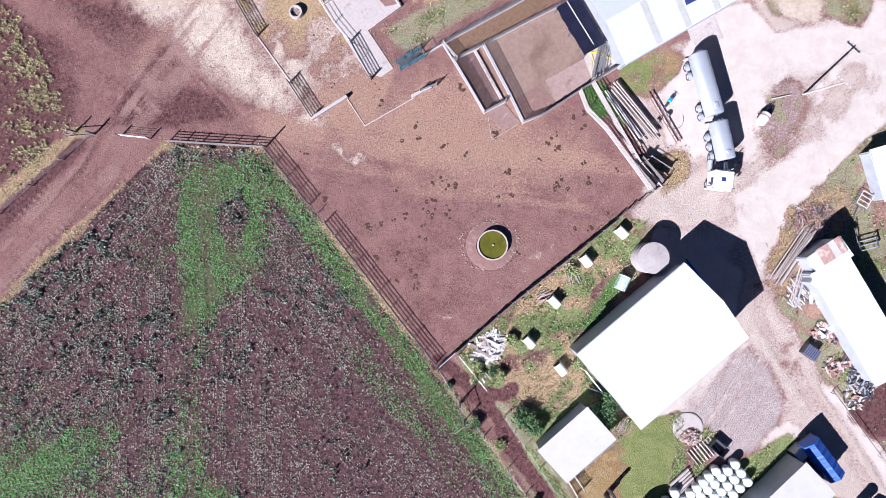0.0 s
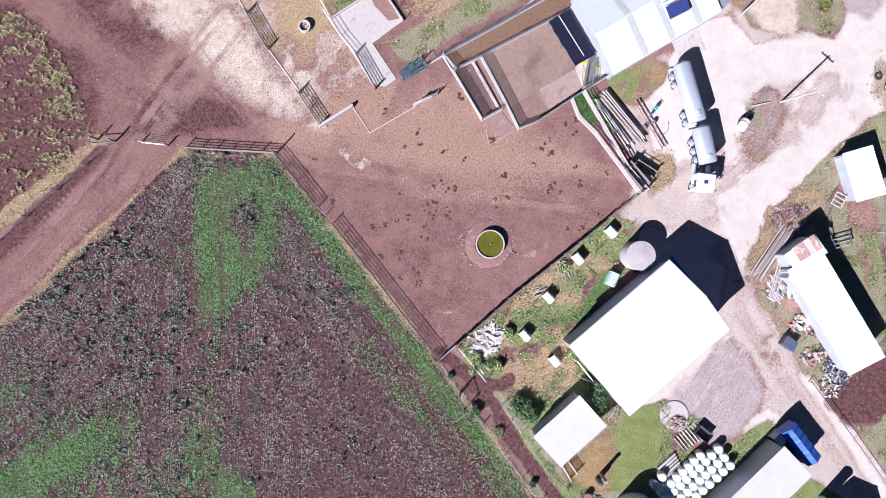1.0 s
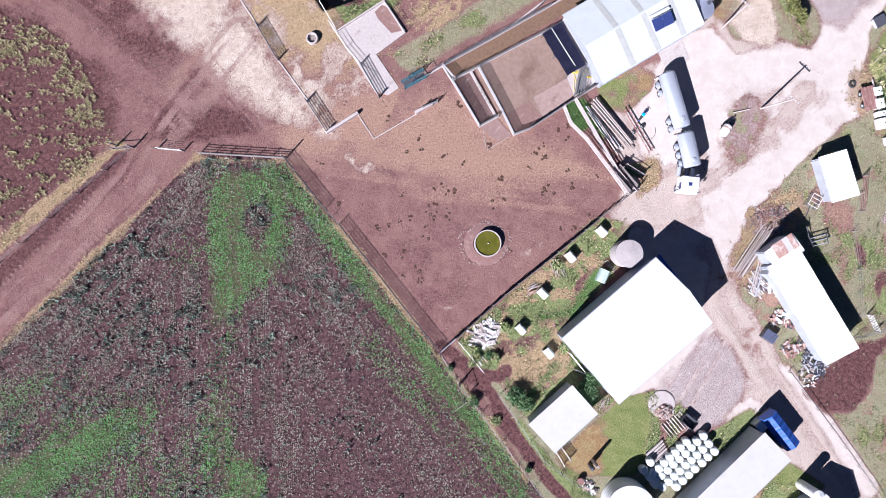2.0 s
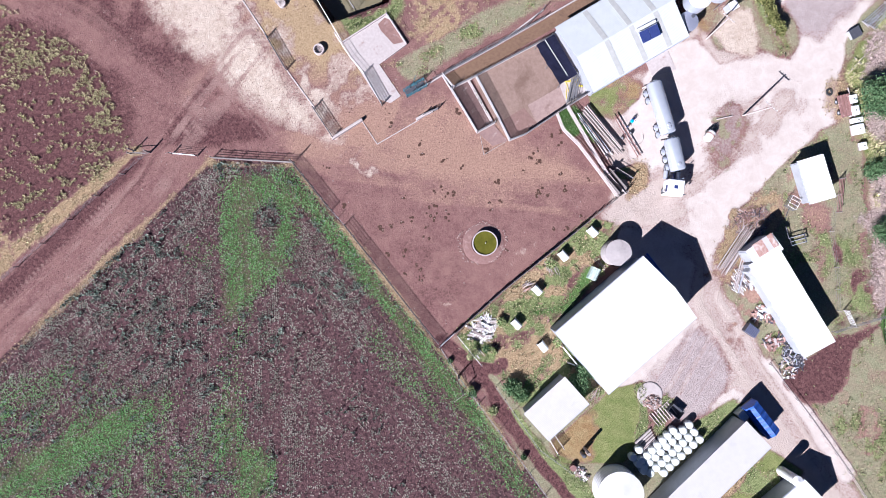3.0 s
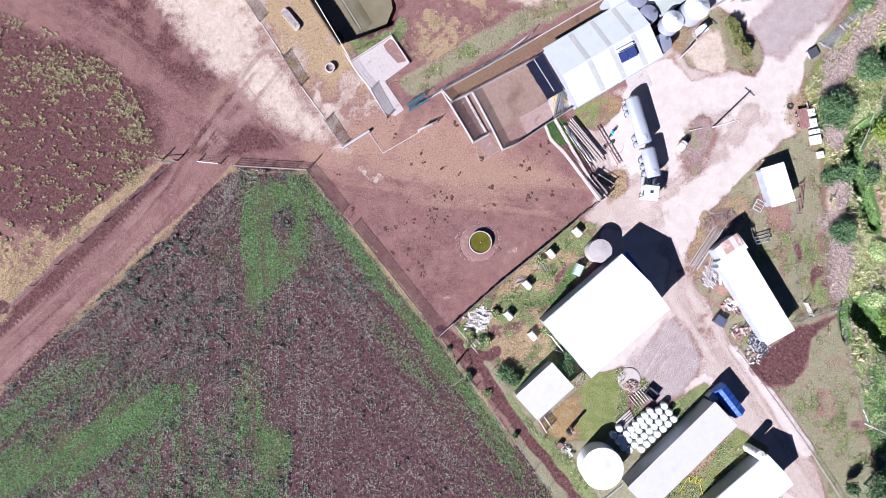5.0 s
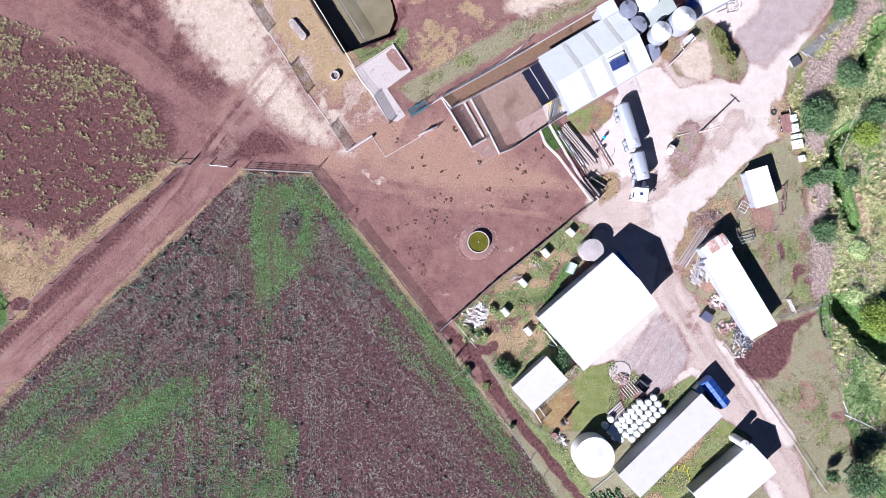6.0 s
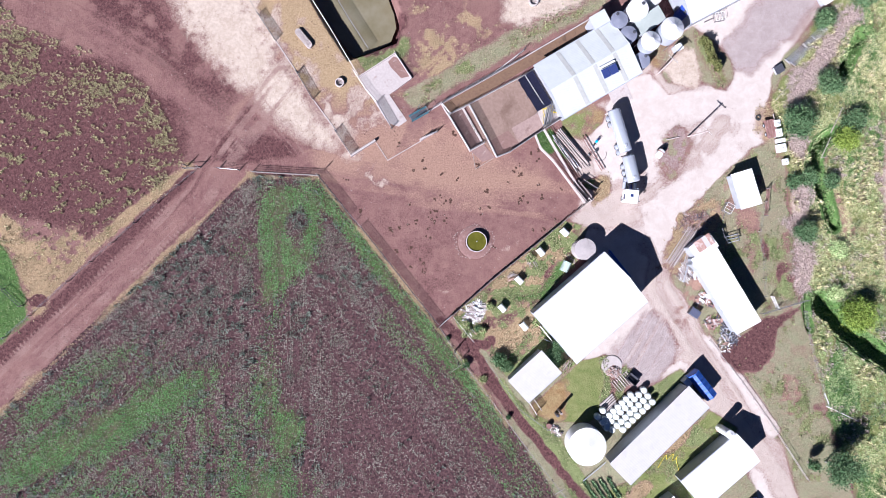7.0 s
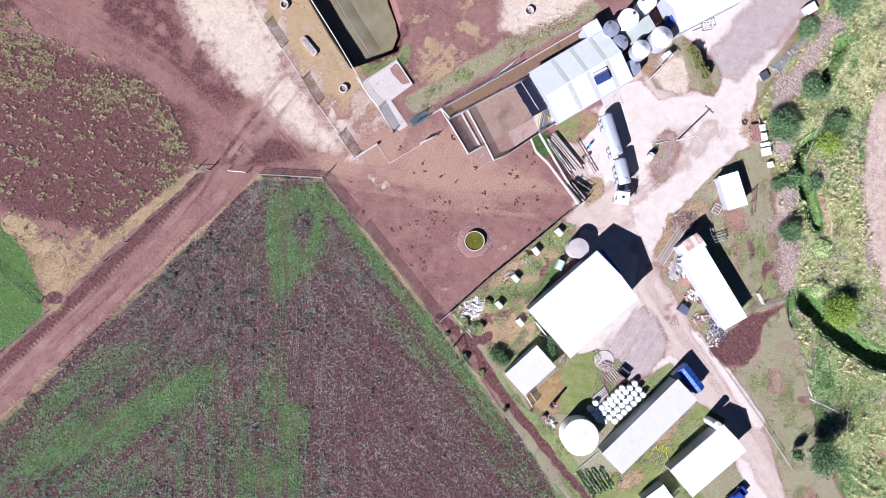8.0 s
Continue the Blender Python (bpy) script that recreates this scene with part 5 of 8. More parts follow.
def feed_silo(at, r, h, label):
    """A feed bin on legs with a conical ribbed roof and a hopper."""
    t = thing("feed_silo", (*at, 0), 20, label, "silo", "feed silos")
    bm = bmesh.new()
    lathe(bm, [(0.2, 1.2), (r, 2.8), (r, h)], 32)
    part("bin", bm, M_SILVER, t)
    bm = bmesh.new()
    lathe(bm, [(r, h - 0.02), (r + 0.06, h), (0.3, h + r * 0.55), (0.25, h + r * 0.6), (0, h + r * 0.62)], 32)
    part("cone_roof", bm, M_TANKWHITE, t, "pale conical roof with raised seams")
    for k in range(12):
        a = 6.28318 * k / 12
        bm = bmesh.new()
        tube(bm, (r * math.cos(a), r * math.sin(a), h + 0.04), (0.3 * math.cos(a), 0.3 * math.sin(a), h + r * 0.55 + 0.04), 0.04, None, 4)
        part("seam", bm, M_SILVER, t)
    for k in range(6):
        a = 6.28318 * (k + 0.5) / 6
        bm = bmesh.new()
        tube(bm, (r * math.cos(a), r * math.sin(a), 0), (r * math.cos(a), r * math.sin(a), 3.2), 0.06)
        part("leg", bm, M_PIPE, t)
    bm = bmesh.new()
    for s in (-0.2, 0.2):
        tube(bm, (r + 0.12, s, 0.3), (r + 0.12, s, h), 0.03)
    for k in range(int(h / 0.35)):
        tube(bm, (r + 0.12, -0.2, 0.4 + k * 0.35), (r + 0.12, 0.2, 0.4 + k * 0.35), 0.02)
    part("ladder", bm, M_PIPE, t)
    return t


feed_silo((38.71, 37.11), 1.75, 5.0, "silver feed silo with a conical roof")
feed_silo((42.34, 39.01), 2.05, 6.0, "tall silver feed silo with a ribbed conical roof")
round_tank("blue_tank", (46.33, 43.71), 1.3, 3.5, "dark blue plastic tank beside the white shed", M_BLUESTEEL, None, 0.3)
round_tank("small_silo", (52.89, -35.67), 0.75, 4.2, "narrow white tank standing beside the workshop", M_TANKWHITE, None, 0.3, manhole=False)
shed("vat_room", (36.19, 41.21), (40.79, 44.41), (42.54, 42.18), 3.0, 3.5, "small pale-roofed room among the milk tanks", M_VATROOF, mono=True)
shed("dairy_annex", (27.50, 41.73), (30.38, 43.37), (31.68, 41.28), 4.1, 4.3, "flat-roofed annex at the dairy's end", M_ROOF_OLD, mono=True)


def water_trough():
    t = thing("water_trough", (*(6.50, 0.52), 0), 0, "round concrete cattle trough full of green water", "trough")
    bm = bmesh.new()
    lathe(bm, [(2.02, -0.05), (2.0, 0.75), (1.84, 0.75), (1.82, 0.1), (0, 0.1)], 48)
    part("trough_wall", bm, M_KERB, t)
    water = bpy.data.materials.new("green_algae_water")
    water.use_nodes = True
    b = water.node_tree.nodes["Principled BSDF"]
    col = mix(water.node_tree, ramp(water.node_tree, noise_tex(water.node_tree, 1.2, 4), 0.35, 0.65), (0.085, 0.085, 0.012), (0.12, 0.115, 0.018))
    water.node_tree.links.new(col, b.inputs["Base Color"])
    b.inputs["Roughness"].default_value = 0.12
    bm = bmesh.new()
    lathe(bm, [(1.83, 0.58), (0, 0.58)], 48)
    part("water", bm, water, t, "opaque olive green water")
    bm = bmesh.new()
    tube(bm, (0.05, 0, 0.3), (0.05, 0, 0.72), 0.05, 0.05, 8)
    bmesh.ops.create_icosphere(bm, subdivisions=2, radius=0.1, matrix=Matrix.Translation((0.05, 0, 0.72)))
    part("float", bm, M_PLASTIC, t, "white plastic float")
    return t


water_trough()


def rock_mesh(seed, r):
    rng = random.Random(seed)
    bm = bmesh.new()
    bmesh.ops.create_icosphere(bm, subdivisions=1, radius=r)
    for v in bm.verts:
        v.co *= rng.uniform(0.7, 1.2)
        v.co.z *= 0.55
    return mesh_of("stone", bm, M_STONE)


ROCKS = [rock_mesh(k, 1.0) for k in range(5)]


def stone_ring():
    c = Vector((*(6.11, 0.52), 0))
    t = thing("stone_ring", c, 0, "uneven ring of pale stones round the cattle trough", "stones")
    for k in range(110):
        a = 6.28318 * k / 110 + random.uniform(-0.05, 0.05)
        r = 3.35 + 0.35 * math.sin(2 * a + 1) + 0.2 * math.sin(5 * a) + random.uniform(-0.25, 0.25)
        q = part("stone", ROCKS[k % 5], None, t)
        s = random.uniform(0.06, 0.14)
        q.matrix_basis = pose(r * math.cos(a), r * math.sin(a), 0.02, random.uniform(-20, 20), 0, random.uniform(0, 360)) @ Matrix.Diagonal((s, s, s * 0.9, 1))


stone_ring()
bm = bmesh.new()
lathe(bm, [(3.25, -0.02), (3.0, 0.05), (2.3, 0.12), (1.9, 0.12)], 40)
pad = new("trough_pad", mesh_of("trough_pad", bm, material("trampled_pad", (0.25, 0.15, 0.135), (0.18, 0.10, 0.092), 3.0, 0.9, 0.0, (0.36, 0.26, 0.235), 0.9, 0.56), True))
pad.location = (*(6.26, 0.45), 0)
tagged(pad, "trampled pale earth pad round the trough", "paving", kind="structure")


def ring_feeder(at, r, label):
    t = thing("ring_feeder", (*at, 0), 0, label, "feeder", "feeders in the feeding yard")
    bm = bmesh.new()
    lathe(bm, [(r, 0), (r * 1.04, 0.35), (r, 0.62), (r * 0.78, 0.62), (r * 0.74, 0.15), (0, 0.15)], 28)
    part("ring", bm, M_KERB, t)
    bm = bmesh.new()
    for k in range(60):
        a, d = random.uniform(0, 6.28), r * 0.7 * math.sqrt(random.random())
        p = Vector((d * math.cos(a), d * math.sin(a), 0.2))
        tube(bm, p, p + Vector((random.uniform(-0.3, 0.3), random.uniform(-0.3, 0.3), random.uniform(0.0, 0.15))), 0.03, 0.02, 4)
    part("hay", bm, M_LOG, t, "leftover stalks of hay")


ring_feeder((-19.32, 31.09), 0.85, "round concrete feeder holding scraps of hay")
ring_feeder((-30.88, 47.92), 0.85, "round concrete feeder at the yard's end")
ring_feeder((17.96, 46.52), 0.9, "round feeder on the straw-covered slope")


def long_trough(a, b, width, label):
    c, length, turn = axis(a, b)
    t = thing("feed_trough", (c.x, c.y, 0), turn, label, "trough")
    bm = bmesh.new()
    pts = []
    for k in range(20):
        ang = 6.28318 * k / 20
        x, y = math.cos(ang), math.sin(ang)
        pts.append((x * width / 2 + math.copysign(length / 2 - width / 2, x), y * width / 2))
    prism(bm, pts, -0.05, 0.6)
    part("trough_body", bm, M_KERB, t)
    bm = bmesh.new()
    for k in range(160):
        x, y = random.uniform(-length / 2 + 0.3, length / 2 - 0.3), random.uniform(-0.42, 0.42) * width
        tube(bm, (x, y, 0.6), (x + random.uniform(-0.3, 0.3), y + random.uniform(-0.3, 0.3), 0.62 + random.uniform(0, 0.1)), 0.04, 0.02, 4)
    part("hay", bm, M_LOG, t, "grey leftover hay")


long_trough((-27.46, 41.26), (-24.69, 37.86), 1.25, "long rounded concrete trough with old hay")

# pond water in its sunken basin
pond = bpy.data.materials.new("murky_pond_water")
pond.use_nodes = True
pb = pond.node_tree.nodes["Principled BSDF"]
pc = mix(pond.node_tree, ramp(pond.node_tree, noise_tex(pond.node_tree, 0.25, 5), 0.35, 0.65), (0.17, 0.15, 0.09), (0.22, 0.20, 0.14))
pond.node_tree.links.new(pc, pb.inputs["Base Color"])
pb.inputs["Roughness"].default_value = 0.2
bm = bmesh.new()
o = Vector((-14.49, 44.45))
prism(bm, [(p[0] - o.x, p[1] - o.y) for p in [(-29.04, 56.52), (-25.04, 49.02), (-21.04, 42.44), (-17.03, 36.99), (-13.19, 38.10), (-9.79, 39.90), (-8.63, 42.84), (-9.06, 45.57), (-10.61, 49.66), (-11.68, 56.48)]], -4.3, -3.1)
pw = new("water_1", mesh_of("water_1", bm, pond))
pw.location = (o.x, o.y, 0)
tagged(pw, "still murky grey-green effluent pond", "pond", kind="structure")
fence("pond_rail", [(-21.38, 50.60), (-17.79, 44.41), (-14.09, 38.57)], "pale double pipe rail along the pond's edge", 1.0, 3, 3.0, 0.04, 0.06, 0.4, M_PIPE, M_PIPE).location.z = -2.2


# ---- bales, hutches ----
def bale():
    t = thing("silage_bale", (0, 0, 0), 0, "round silage bale in white plastic wrap", "bale", "wrapped bales beside the hay shed")
    bm = bmesh.new()
    lathe(bm, [(0, -0.02), (0.52, -0.02), (0.6, 0.08), (0.63, 0.35), (0.63, 0.85), (0.6, 1.1), (0.5, 1.2), (0.25, 1.22), (0, 1.2)], 20)
    for v in bm.verts:
        v.co += Vector((noise.noise(v.co * 3), noise.noise(v.co * 3 + Vector((9, 0, 0))), noise.noise(v.co * 4 + Vector((0, 7, 0))))) * 0.03
    part("wrap", bm, M_WRAP, t, "", True)
    bm = bmesh.new()
    for k in range(5):
        a = 1.2566 * k + 0.3
        box(bm, (0.5, 0.09, 0.012), (0.25 * math.cos(a), 0.25 * math.sin(a), 1.215), Matrix.Identity(4), 0)
    part("wrap_fold", bm, M_PLASTIC, t)
    return t


first = bale()
first.matrix_basis = pose(*(39.68, -30.33), 0)
BALE_ROWS = [((39.68, -30.33), (33.99, -35.43), 7, 1), ((38.84, -29.23), (31.97, -35.50), 9, 0), ((38.04, -28.10), (30.93, -34.61), 9, 0), ((35.53, -28.93), (30.62, -33.48), 7, 0),
             ((30.26, -31.87), (29.25, -32.99), 2, 0), ((30.13, -34.04), (30.85, -35.17), 2, 0)]
for a, b, n, skip in BALE_ROWS:
    for k in range(skip, n):
        p = Vector(a).lerp(Vector(b), k / (n - 1))
        copy_thing(first, pose(p.x + random.uniform(-0.05, 0.05), p.y + random.uniform(-0.05, 0.05), 0, 0, 0, random.uniform(0, 360)))


def hutch(at, turn, label, size=(1.55, 1.15, 1.25), mat=None):
    t = thing("calf_hutch", (*at, 0), turn, label, "hutch", "calf hutches in the grass")
    l, w, h = size
    bm = bmesh.new()
    prof = [(-w / 2, 0), (-w / 2 * 0.92, h * 0.7), (-w / 2 * 0.6, h * 0.95), (0, h), (w / 2 * 0.6, h * 0.95), (w / 2 * 0.92, h * 0.7), (w / 2, 0)]
    rings = [[bm.verts.new((x, y, z)) for y, z in prof] for x in (-l / 2, -l / 4, 0, l / 4, l / 2)]
    for a, b in zip(rings, rings[1:]):
        for k in range(len(prof) - 1):
            bm.faces.new((a[k], a[k + 1], b[k + 1], b[k]))
    bm.faces.new(rings[0])
    part("shell", bm, mat or M_PLASTIC, t)
    for x in (-l / 3, 0, l / 3):
        bm = bmesh.new()
        for (y0, z0), (y1, z1) in zip(prof, prof[1:]):
            tube(bm, (x, y0 * 1.01, z0), (x, y1 * 1.01, z1 + 0.01), 0.03, None, 4)
        part("rib", bm, mat or M_PLASTIC, t)
    bm = bmesh.new()
    for (y0, z0), (y1, z1) in zip(prof, prof[1:]):
        tube(bm, (l / 2, y0, z0), (l / 2, y1, z1), 0.05, None, 5)
    part("door_rim", bm, mat or M_PLASTIC, t)
    return t


for at in ((23.40, 2.20), (18.78, -1.54), (14.59, -6.89), (11.29, -12.17), (15.40, -15.70)):
    hutch(at, 130 + random.uniform(-8, 8), "white moulded plastic calf hutch in rough grass")
M_HUTCHGREEN = material("pale_green_steel", (0.52, 0.62, 0.58), (0.44, 0.54, 0.50), 2.0, 0.45, ribs=0.12)
hutch((23.48, -4.46), 65, "pale green corrugated hutch beside the concrete tank", (1.9, 1.5, 1.4), M_HUTCHGREEN)


# ---- plants ----
def leaf_material(name, dark, light, dry, dry_amount=0.25, rough=0.7):
    """Leaves coloured dark to light by the stored tone, set for each plant or by height in a crown, and varied from
    leaf to leaf.
    """
    m = bpy.data.materials.new(name)
    m.use_nodes = True
    nt = m.node_tree
    b = nt.nodes["Principled BSDF"]
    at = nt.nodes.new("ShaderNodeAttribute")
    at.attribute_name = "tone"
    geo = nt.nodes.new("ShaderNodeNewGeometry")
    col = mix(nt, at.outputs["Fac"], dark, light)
    col = mix(nt, ramp(nt, geo.outputs["Random Per Island"], 1 - dry_amount, 1 - dry_amount * 0.6), col, dry)
    col = mix(nt, 1.0, col, mix(nt, geo.outputs["Random Per Island"], (0.82, 0.82, 0.82), (1.15, 1.15, 1.15)), "MULTIPLY")
    nt.links.new(col, b.inputs["Base Color"])
    b.inputs["Roughness"].default_value = rough
    b.inputs["Specular IOR Level"].default_value = 0.2
    return m


def scatter(name, pts, size, height, mat, label, blades=6, width=0.3, droop=0.5, seed=0, category="grass", z=None, jitter=0.35, drift=0.0, rise=1.0):
    """One mesh of many small plants; each has narrow leaves that spread from its foot."""
    rng = np.random.RandomState(seed)
    pts = np.asarray(pts, float)
    n = len(pts)
    s = size * rng.uniform(1 - jitter, 1 + jitter, n)
    h = height * rng.uniform(1 - jitter, 1 + jitter, n) * rise
    tone = np.clip((1 - drift) * rng.rand(n) + drift * (2.4 * value_noise(pts[:, 0], pts[:, 1], 2.2, seed + 300, 3) - 0.7), 0, 1)
    base_z = np.zeros(n) if z is None else z
    ang = rng.uniform(0, 6.283, (n, blades))
    reach = s[:, None] * rng.uniform(0.5, 1.0, (n, blades))
    dx, dy = np.cos(ang), np.sin(ang)
    w = width * s[:, None] * rng.uniform(0.7, 1.3, (n, blades))
    up = h[:, None] * rng.uniform(0.6, 1.0, (n, blades))
    ox, oy = pts[:, 0:1], pts[:, 1:2]
    zero = np.zeros((n, blades))
    foot = np.stack([ox + dx * 0.05 * reach, oy + dy * 0.05 * reach, base_z[:, None] + zero - 0.02], -1)
    left = np.stack([ox + dx * 0.5 * reach - dy * w / 2, oy + dy * 0.5 * reach + dx * w / 2, base_z[:, None] + up], -1)
    right = np.stack([ox + dx * 0.5 * reach + dy * w / 2, oy + dy * 0.5 * reach - dx * w / 2, base_z[:, None] + up], -1)
    tip = np.stack([ox + dx * reach, oy + dy * reach, base_z[:, None] + up * (1 - droop)], -1)
    co = np.stack([foot, right, tip, left], 2).reshape(-1, 3)
    faces = len(co) // 4
    me = bpy.data.meshes.new(name)
    me.vertices.add(len(co))
    me.vertices.foreach_set("co", co.ravel())
    me.loops.add(len(co))
    me.loops.foreach_set("vertex_index", np.arange(len(co)))
    me.polygons.add(faces)
    me.polygons.foreach_set("loop_start", np.arange(0, len(co), 4))
    me.polygons.foreach_set("loop_total", np.full(faces, 4))
    me.update()
    at = me.attributes.new("tone", "FLOAT", "POINT")
    at.data.foreach_set("value", np.repeat(tone, blades * 4).astype(np.float32))
    me.materials.append(mat)
    return tagged(new(name, me), label, category, kind="stuff")


M_CROP = leaf_material("grey_green_crop", (0.135, 0.175, 0.115), (0.38, 0.43, 0.345), (0.42, 0.31, 0.295), 0.36)
M_TEAL_CROP = leaf_material("blue_green_crop", (0.085, 0.130, 0.10), (0.27, 0.345, 0.285), (0.34, 0.31, 0.28), 0.2)
M_LUSH = leaf_material("lush_green_leaves", (0.09, 0.27, 0.06), (0.20, 0.48, 0.14), (0.30, 0.44, 0.21), 0.3)
M_VERDANT = leaf_material("dark_green_grass", (0.07, 0.16, 0.045), (0.20, 0.35, 0.12), (0.34, 0.36, 0.19), 0.25)
M_GRASS = leaf_material("rough_grass", (0.06, 0.105, 0.03), (0.33, 0.41, 0.17), (0.54, 0.46, 0.30), 0.28)
M_PASTURE = leaf_material("grazed_pasture", (0.15, 0.165, 0.08), (0.35, 0.36, 0.20), (0.48, 0.42, 0.28), 0.3)
M_DRY = leaf_material("dry_grass", (0.32, 0.25, 0.14), (0.58, 0.47, 0.30), (0.20, 0.15, 0.09), 0.2)
M_WEED = leaf_material("yellow_green_weeds", (0.27, 0.27, 0.12), (0.50, 0.47, 0.25), (0.55, 0.46, 0.31), 0.3)
M_REED = leaf_material("bleached_reeds", (0.50, 0.50, 0.21), (0.76, 0.74, 0.40), (0.74, 0.64, 0.46), 0.3)
M_BANKGRASS = leaf_material("bank_grass", (0.22, 0.36, 0.12), (0.48, 0.62, 0.28), (0.66, 0.66, 0.38), 0.25)
M_BRUSH = leaf_material("grey_brush", (0.46, 0.36, 0.335), (0.74, 0.61, 0.57), (0.36, 0.27, 0.25), 0.25)
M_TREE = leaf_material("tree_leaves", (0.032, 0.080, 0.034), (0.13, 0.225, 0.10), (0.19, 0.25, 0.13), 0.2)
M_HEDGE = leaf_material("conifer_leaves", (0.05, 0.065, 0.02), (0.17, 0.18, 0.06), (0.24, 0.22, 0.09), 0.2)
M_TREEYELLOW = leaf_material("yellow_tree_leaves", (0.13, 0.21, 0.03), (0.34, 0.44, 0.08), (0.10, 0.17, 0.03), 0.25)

rng = np.random.RandomState(11)
NPTS = 420000
sx, sy = rng.uniform(GX0 + 2, GX1 - 2, NPTS), rng.uniform(GY0 + 2, GY1 - 2, NPTS)
cov = cover(sx, sy)
roll = rng.rand(NPTS)
patchy = value_noise(sx, sy, 4.0, 55, 4)
speck = value_noise(sx * 0.8 + sy * 0.5, sy * 1.2 - sx * 0.3, 0.9, 66, 2)
vary = value_noise(sx, sy, 14.0, 57, 3)
ground_z = np.zeros(NPTS)
in_pit = inside(sx, sy, PIT) > -0.4
for path, wide in CREEK:
    in_pit |= near_line(sx, sy, path) < wide + 0.3
for poly in PAVED + FOOTPRINTS + [FEED_YARD]:
    in_pit |= inside(sx, sy, poly) > -0.1
in_feed = inside(sx, sy, FEED_YARD) > 0.3


def pick(weight, share):
    return np.stack([sx, sy], 1)[(weight * share > roll) & ~in_pit]


field_d = inside(sx, sy, FIELD)


def rows_in_field():
    """Points along the drill rows: parallel to the eastern fence near it, north to south elsewhere."""
    r = np.random.RandomState(77)
    step_row, step_plant = 0.31, 0.21
    east = [(-23.41, 13.30), (-0.60, -15.76), (12.97, -35.06), (30.80, -58.71)]
    west_edge = [(-36.29, 13.96), (-50.67, 0.48), (-87.34, -33.68), (-96.15, -41.31)]
    a, b = np.meshgrid(np.arange(-130, 130, step_row), np.arange(-130, 130, step_plant))
    a, b = a.ravel(), b.ravel()
    keep = []
    for k, (ux, uy) in enumerate(((0.617, -0.787), (-0.728, -0.685), (0.0, 1.0))):
        p, q = a + r.normal(0, 0.045, a.size), b + r.uniform(-0.12, 0.12, a.size)
        px, py = p * -uy + q * ux, p * ux + q * uy
        d = [near_line(px, py, east), near_line(px, py, west_edge) * 1.15, 5.0 + 1.3 * near_line(px, py, [(-31.61, 11.78), (-32.84, -5.07), (-34.07, -20.76), (-32.06, -52.08)])]
        ok = (d[k] <= np.minimum(d[(k + 1) % 3], d[(k + 2) % 3])) & (px > GX0 + 2) & (px < GX1) & (py > GY0 + 2) & (py < GY1)
        streak = value_noise(p[ok] * 3.2, q[ok] * 0.32, 3.0, 91 + k, 3)
        keep.append(np.stack([px[ok], py[ok], streak], 1))
    p = np.concatenate(keep)
    return p[inside(p[:, 0], p[:, 1], FIELD) > 0.5]


crop = rows_in_field()
cc = cover(crop[:, 0], crop[:, 1])
chance = np.random.RandomState(78).rand(len(crop))
streak = np.clip((crop[:, 2] - 0.5) * 3.6, -0.7, 0.7)
thin = np.clip((value_noise(crop[:, 0], crop[:, 1], 5.0, 55, 4) - 0.16) * 2.6 + streak * 2.0, 0.1, 1)
clump = value_noise(crop[:, 0], crop[:, 1], 0.85, 61, 2)
sparse = np.clip((crop[:, 0] + 29.67) / 14, 0, 1) * np.clip((-9.60 - crop[:, 1]) / 12, 0, 1)
thin = np.clip(0.3 + 0.7 * thin, 0, 1) * np.clip((clump - 0.40 + 0.20 * streak) * 8, 0.26 + 0.28 * np.clip((-18 - crop[:, 0]) / 20, 0, 1), 1) * (1 - 0.48 * sparse)
verge = np.clip(1.25 - near_line(crop[:, 0], crop[:, 1], [(-23.41, 13.30), (-0.60, -15.76), (12.97, -35.06), (30.80, -58.71)]) / 3.2, 0, 0.9)
rich = np.clip(np.maximum(cc["green"] * 2.0, verge), 0, 1)
lush = np.clip(rich * (1.0 + 1.3 * streak + 0.9 * (value_noise(crop[:, 0], crop[:, 1], 1.6, 59, 3) - 0.4)), 0, 1)
mound = np.clip(0.45 + 3.0 * (clump - 0.42), 0.35, 1.5) * (1 - 0.35 * sparse)
stand = chance < thin * (1 - 0.75 * lush)
scatter("crop_plants", crop[stand], 0.185, 0.21, M_CROP, "young grey-green crop in red-brown soil", 6, 0.42, 0.4, 1, "crop", jitter=0.3, drift=0.6, rise=mound[stand])
bold = np.clip((value_noise(crop[:, 0], crop[:, 1], 7.0, 73, 3) - 0.38) * 4, 0, 1) * np.clip((clump - 0.50) * 10, 0, 1) * (1 - rich) * (1 - 0.8 * sparse)
scatter("crop_clumps", crop[np.random.RandomState(81).rand(len(crop)) < 0.4 * bold], 0.32, 0.50, M_TEAL_CROP, "taller blue-green clumps standing in the crop", 6, 0.40, 0.4, 16, "crop", jitter=0.4)
fine = np.repeat(crop, 2, 0)[:, :2] + np.random.RandomState(79).normal(0, 0.1, (2 * len(crop), 2))
fine_lush = np.repeat(lush * (0.55 + 0.45 * np.clip((clump - 0.34) * 6, 0, 1)), 2)
scatter("green_crop", fine[np.random.RandomState(80).rand(len(fine)) * 0.95 + 0.03 < fine_lush], 0.17, 0.17, M_LUSH, "lush green patches in the young crop", 6, 0.30, 0.4, 2, "crop", jitter=0.4, drift=0.6)
# pale drill lines left along the fence side of the field
lane = [(-21.9, 10.2), (-11.6, -3.2), (-2.0, -16.0), (8.4, -30.4), (20.0, -46.0)]
run, side = along(crop[:, 0], crop[:, 1], lane)
drill = np.zeros(len(crop), bool)
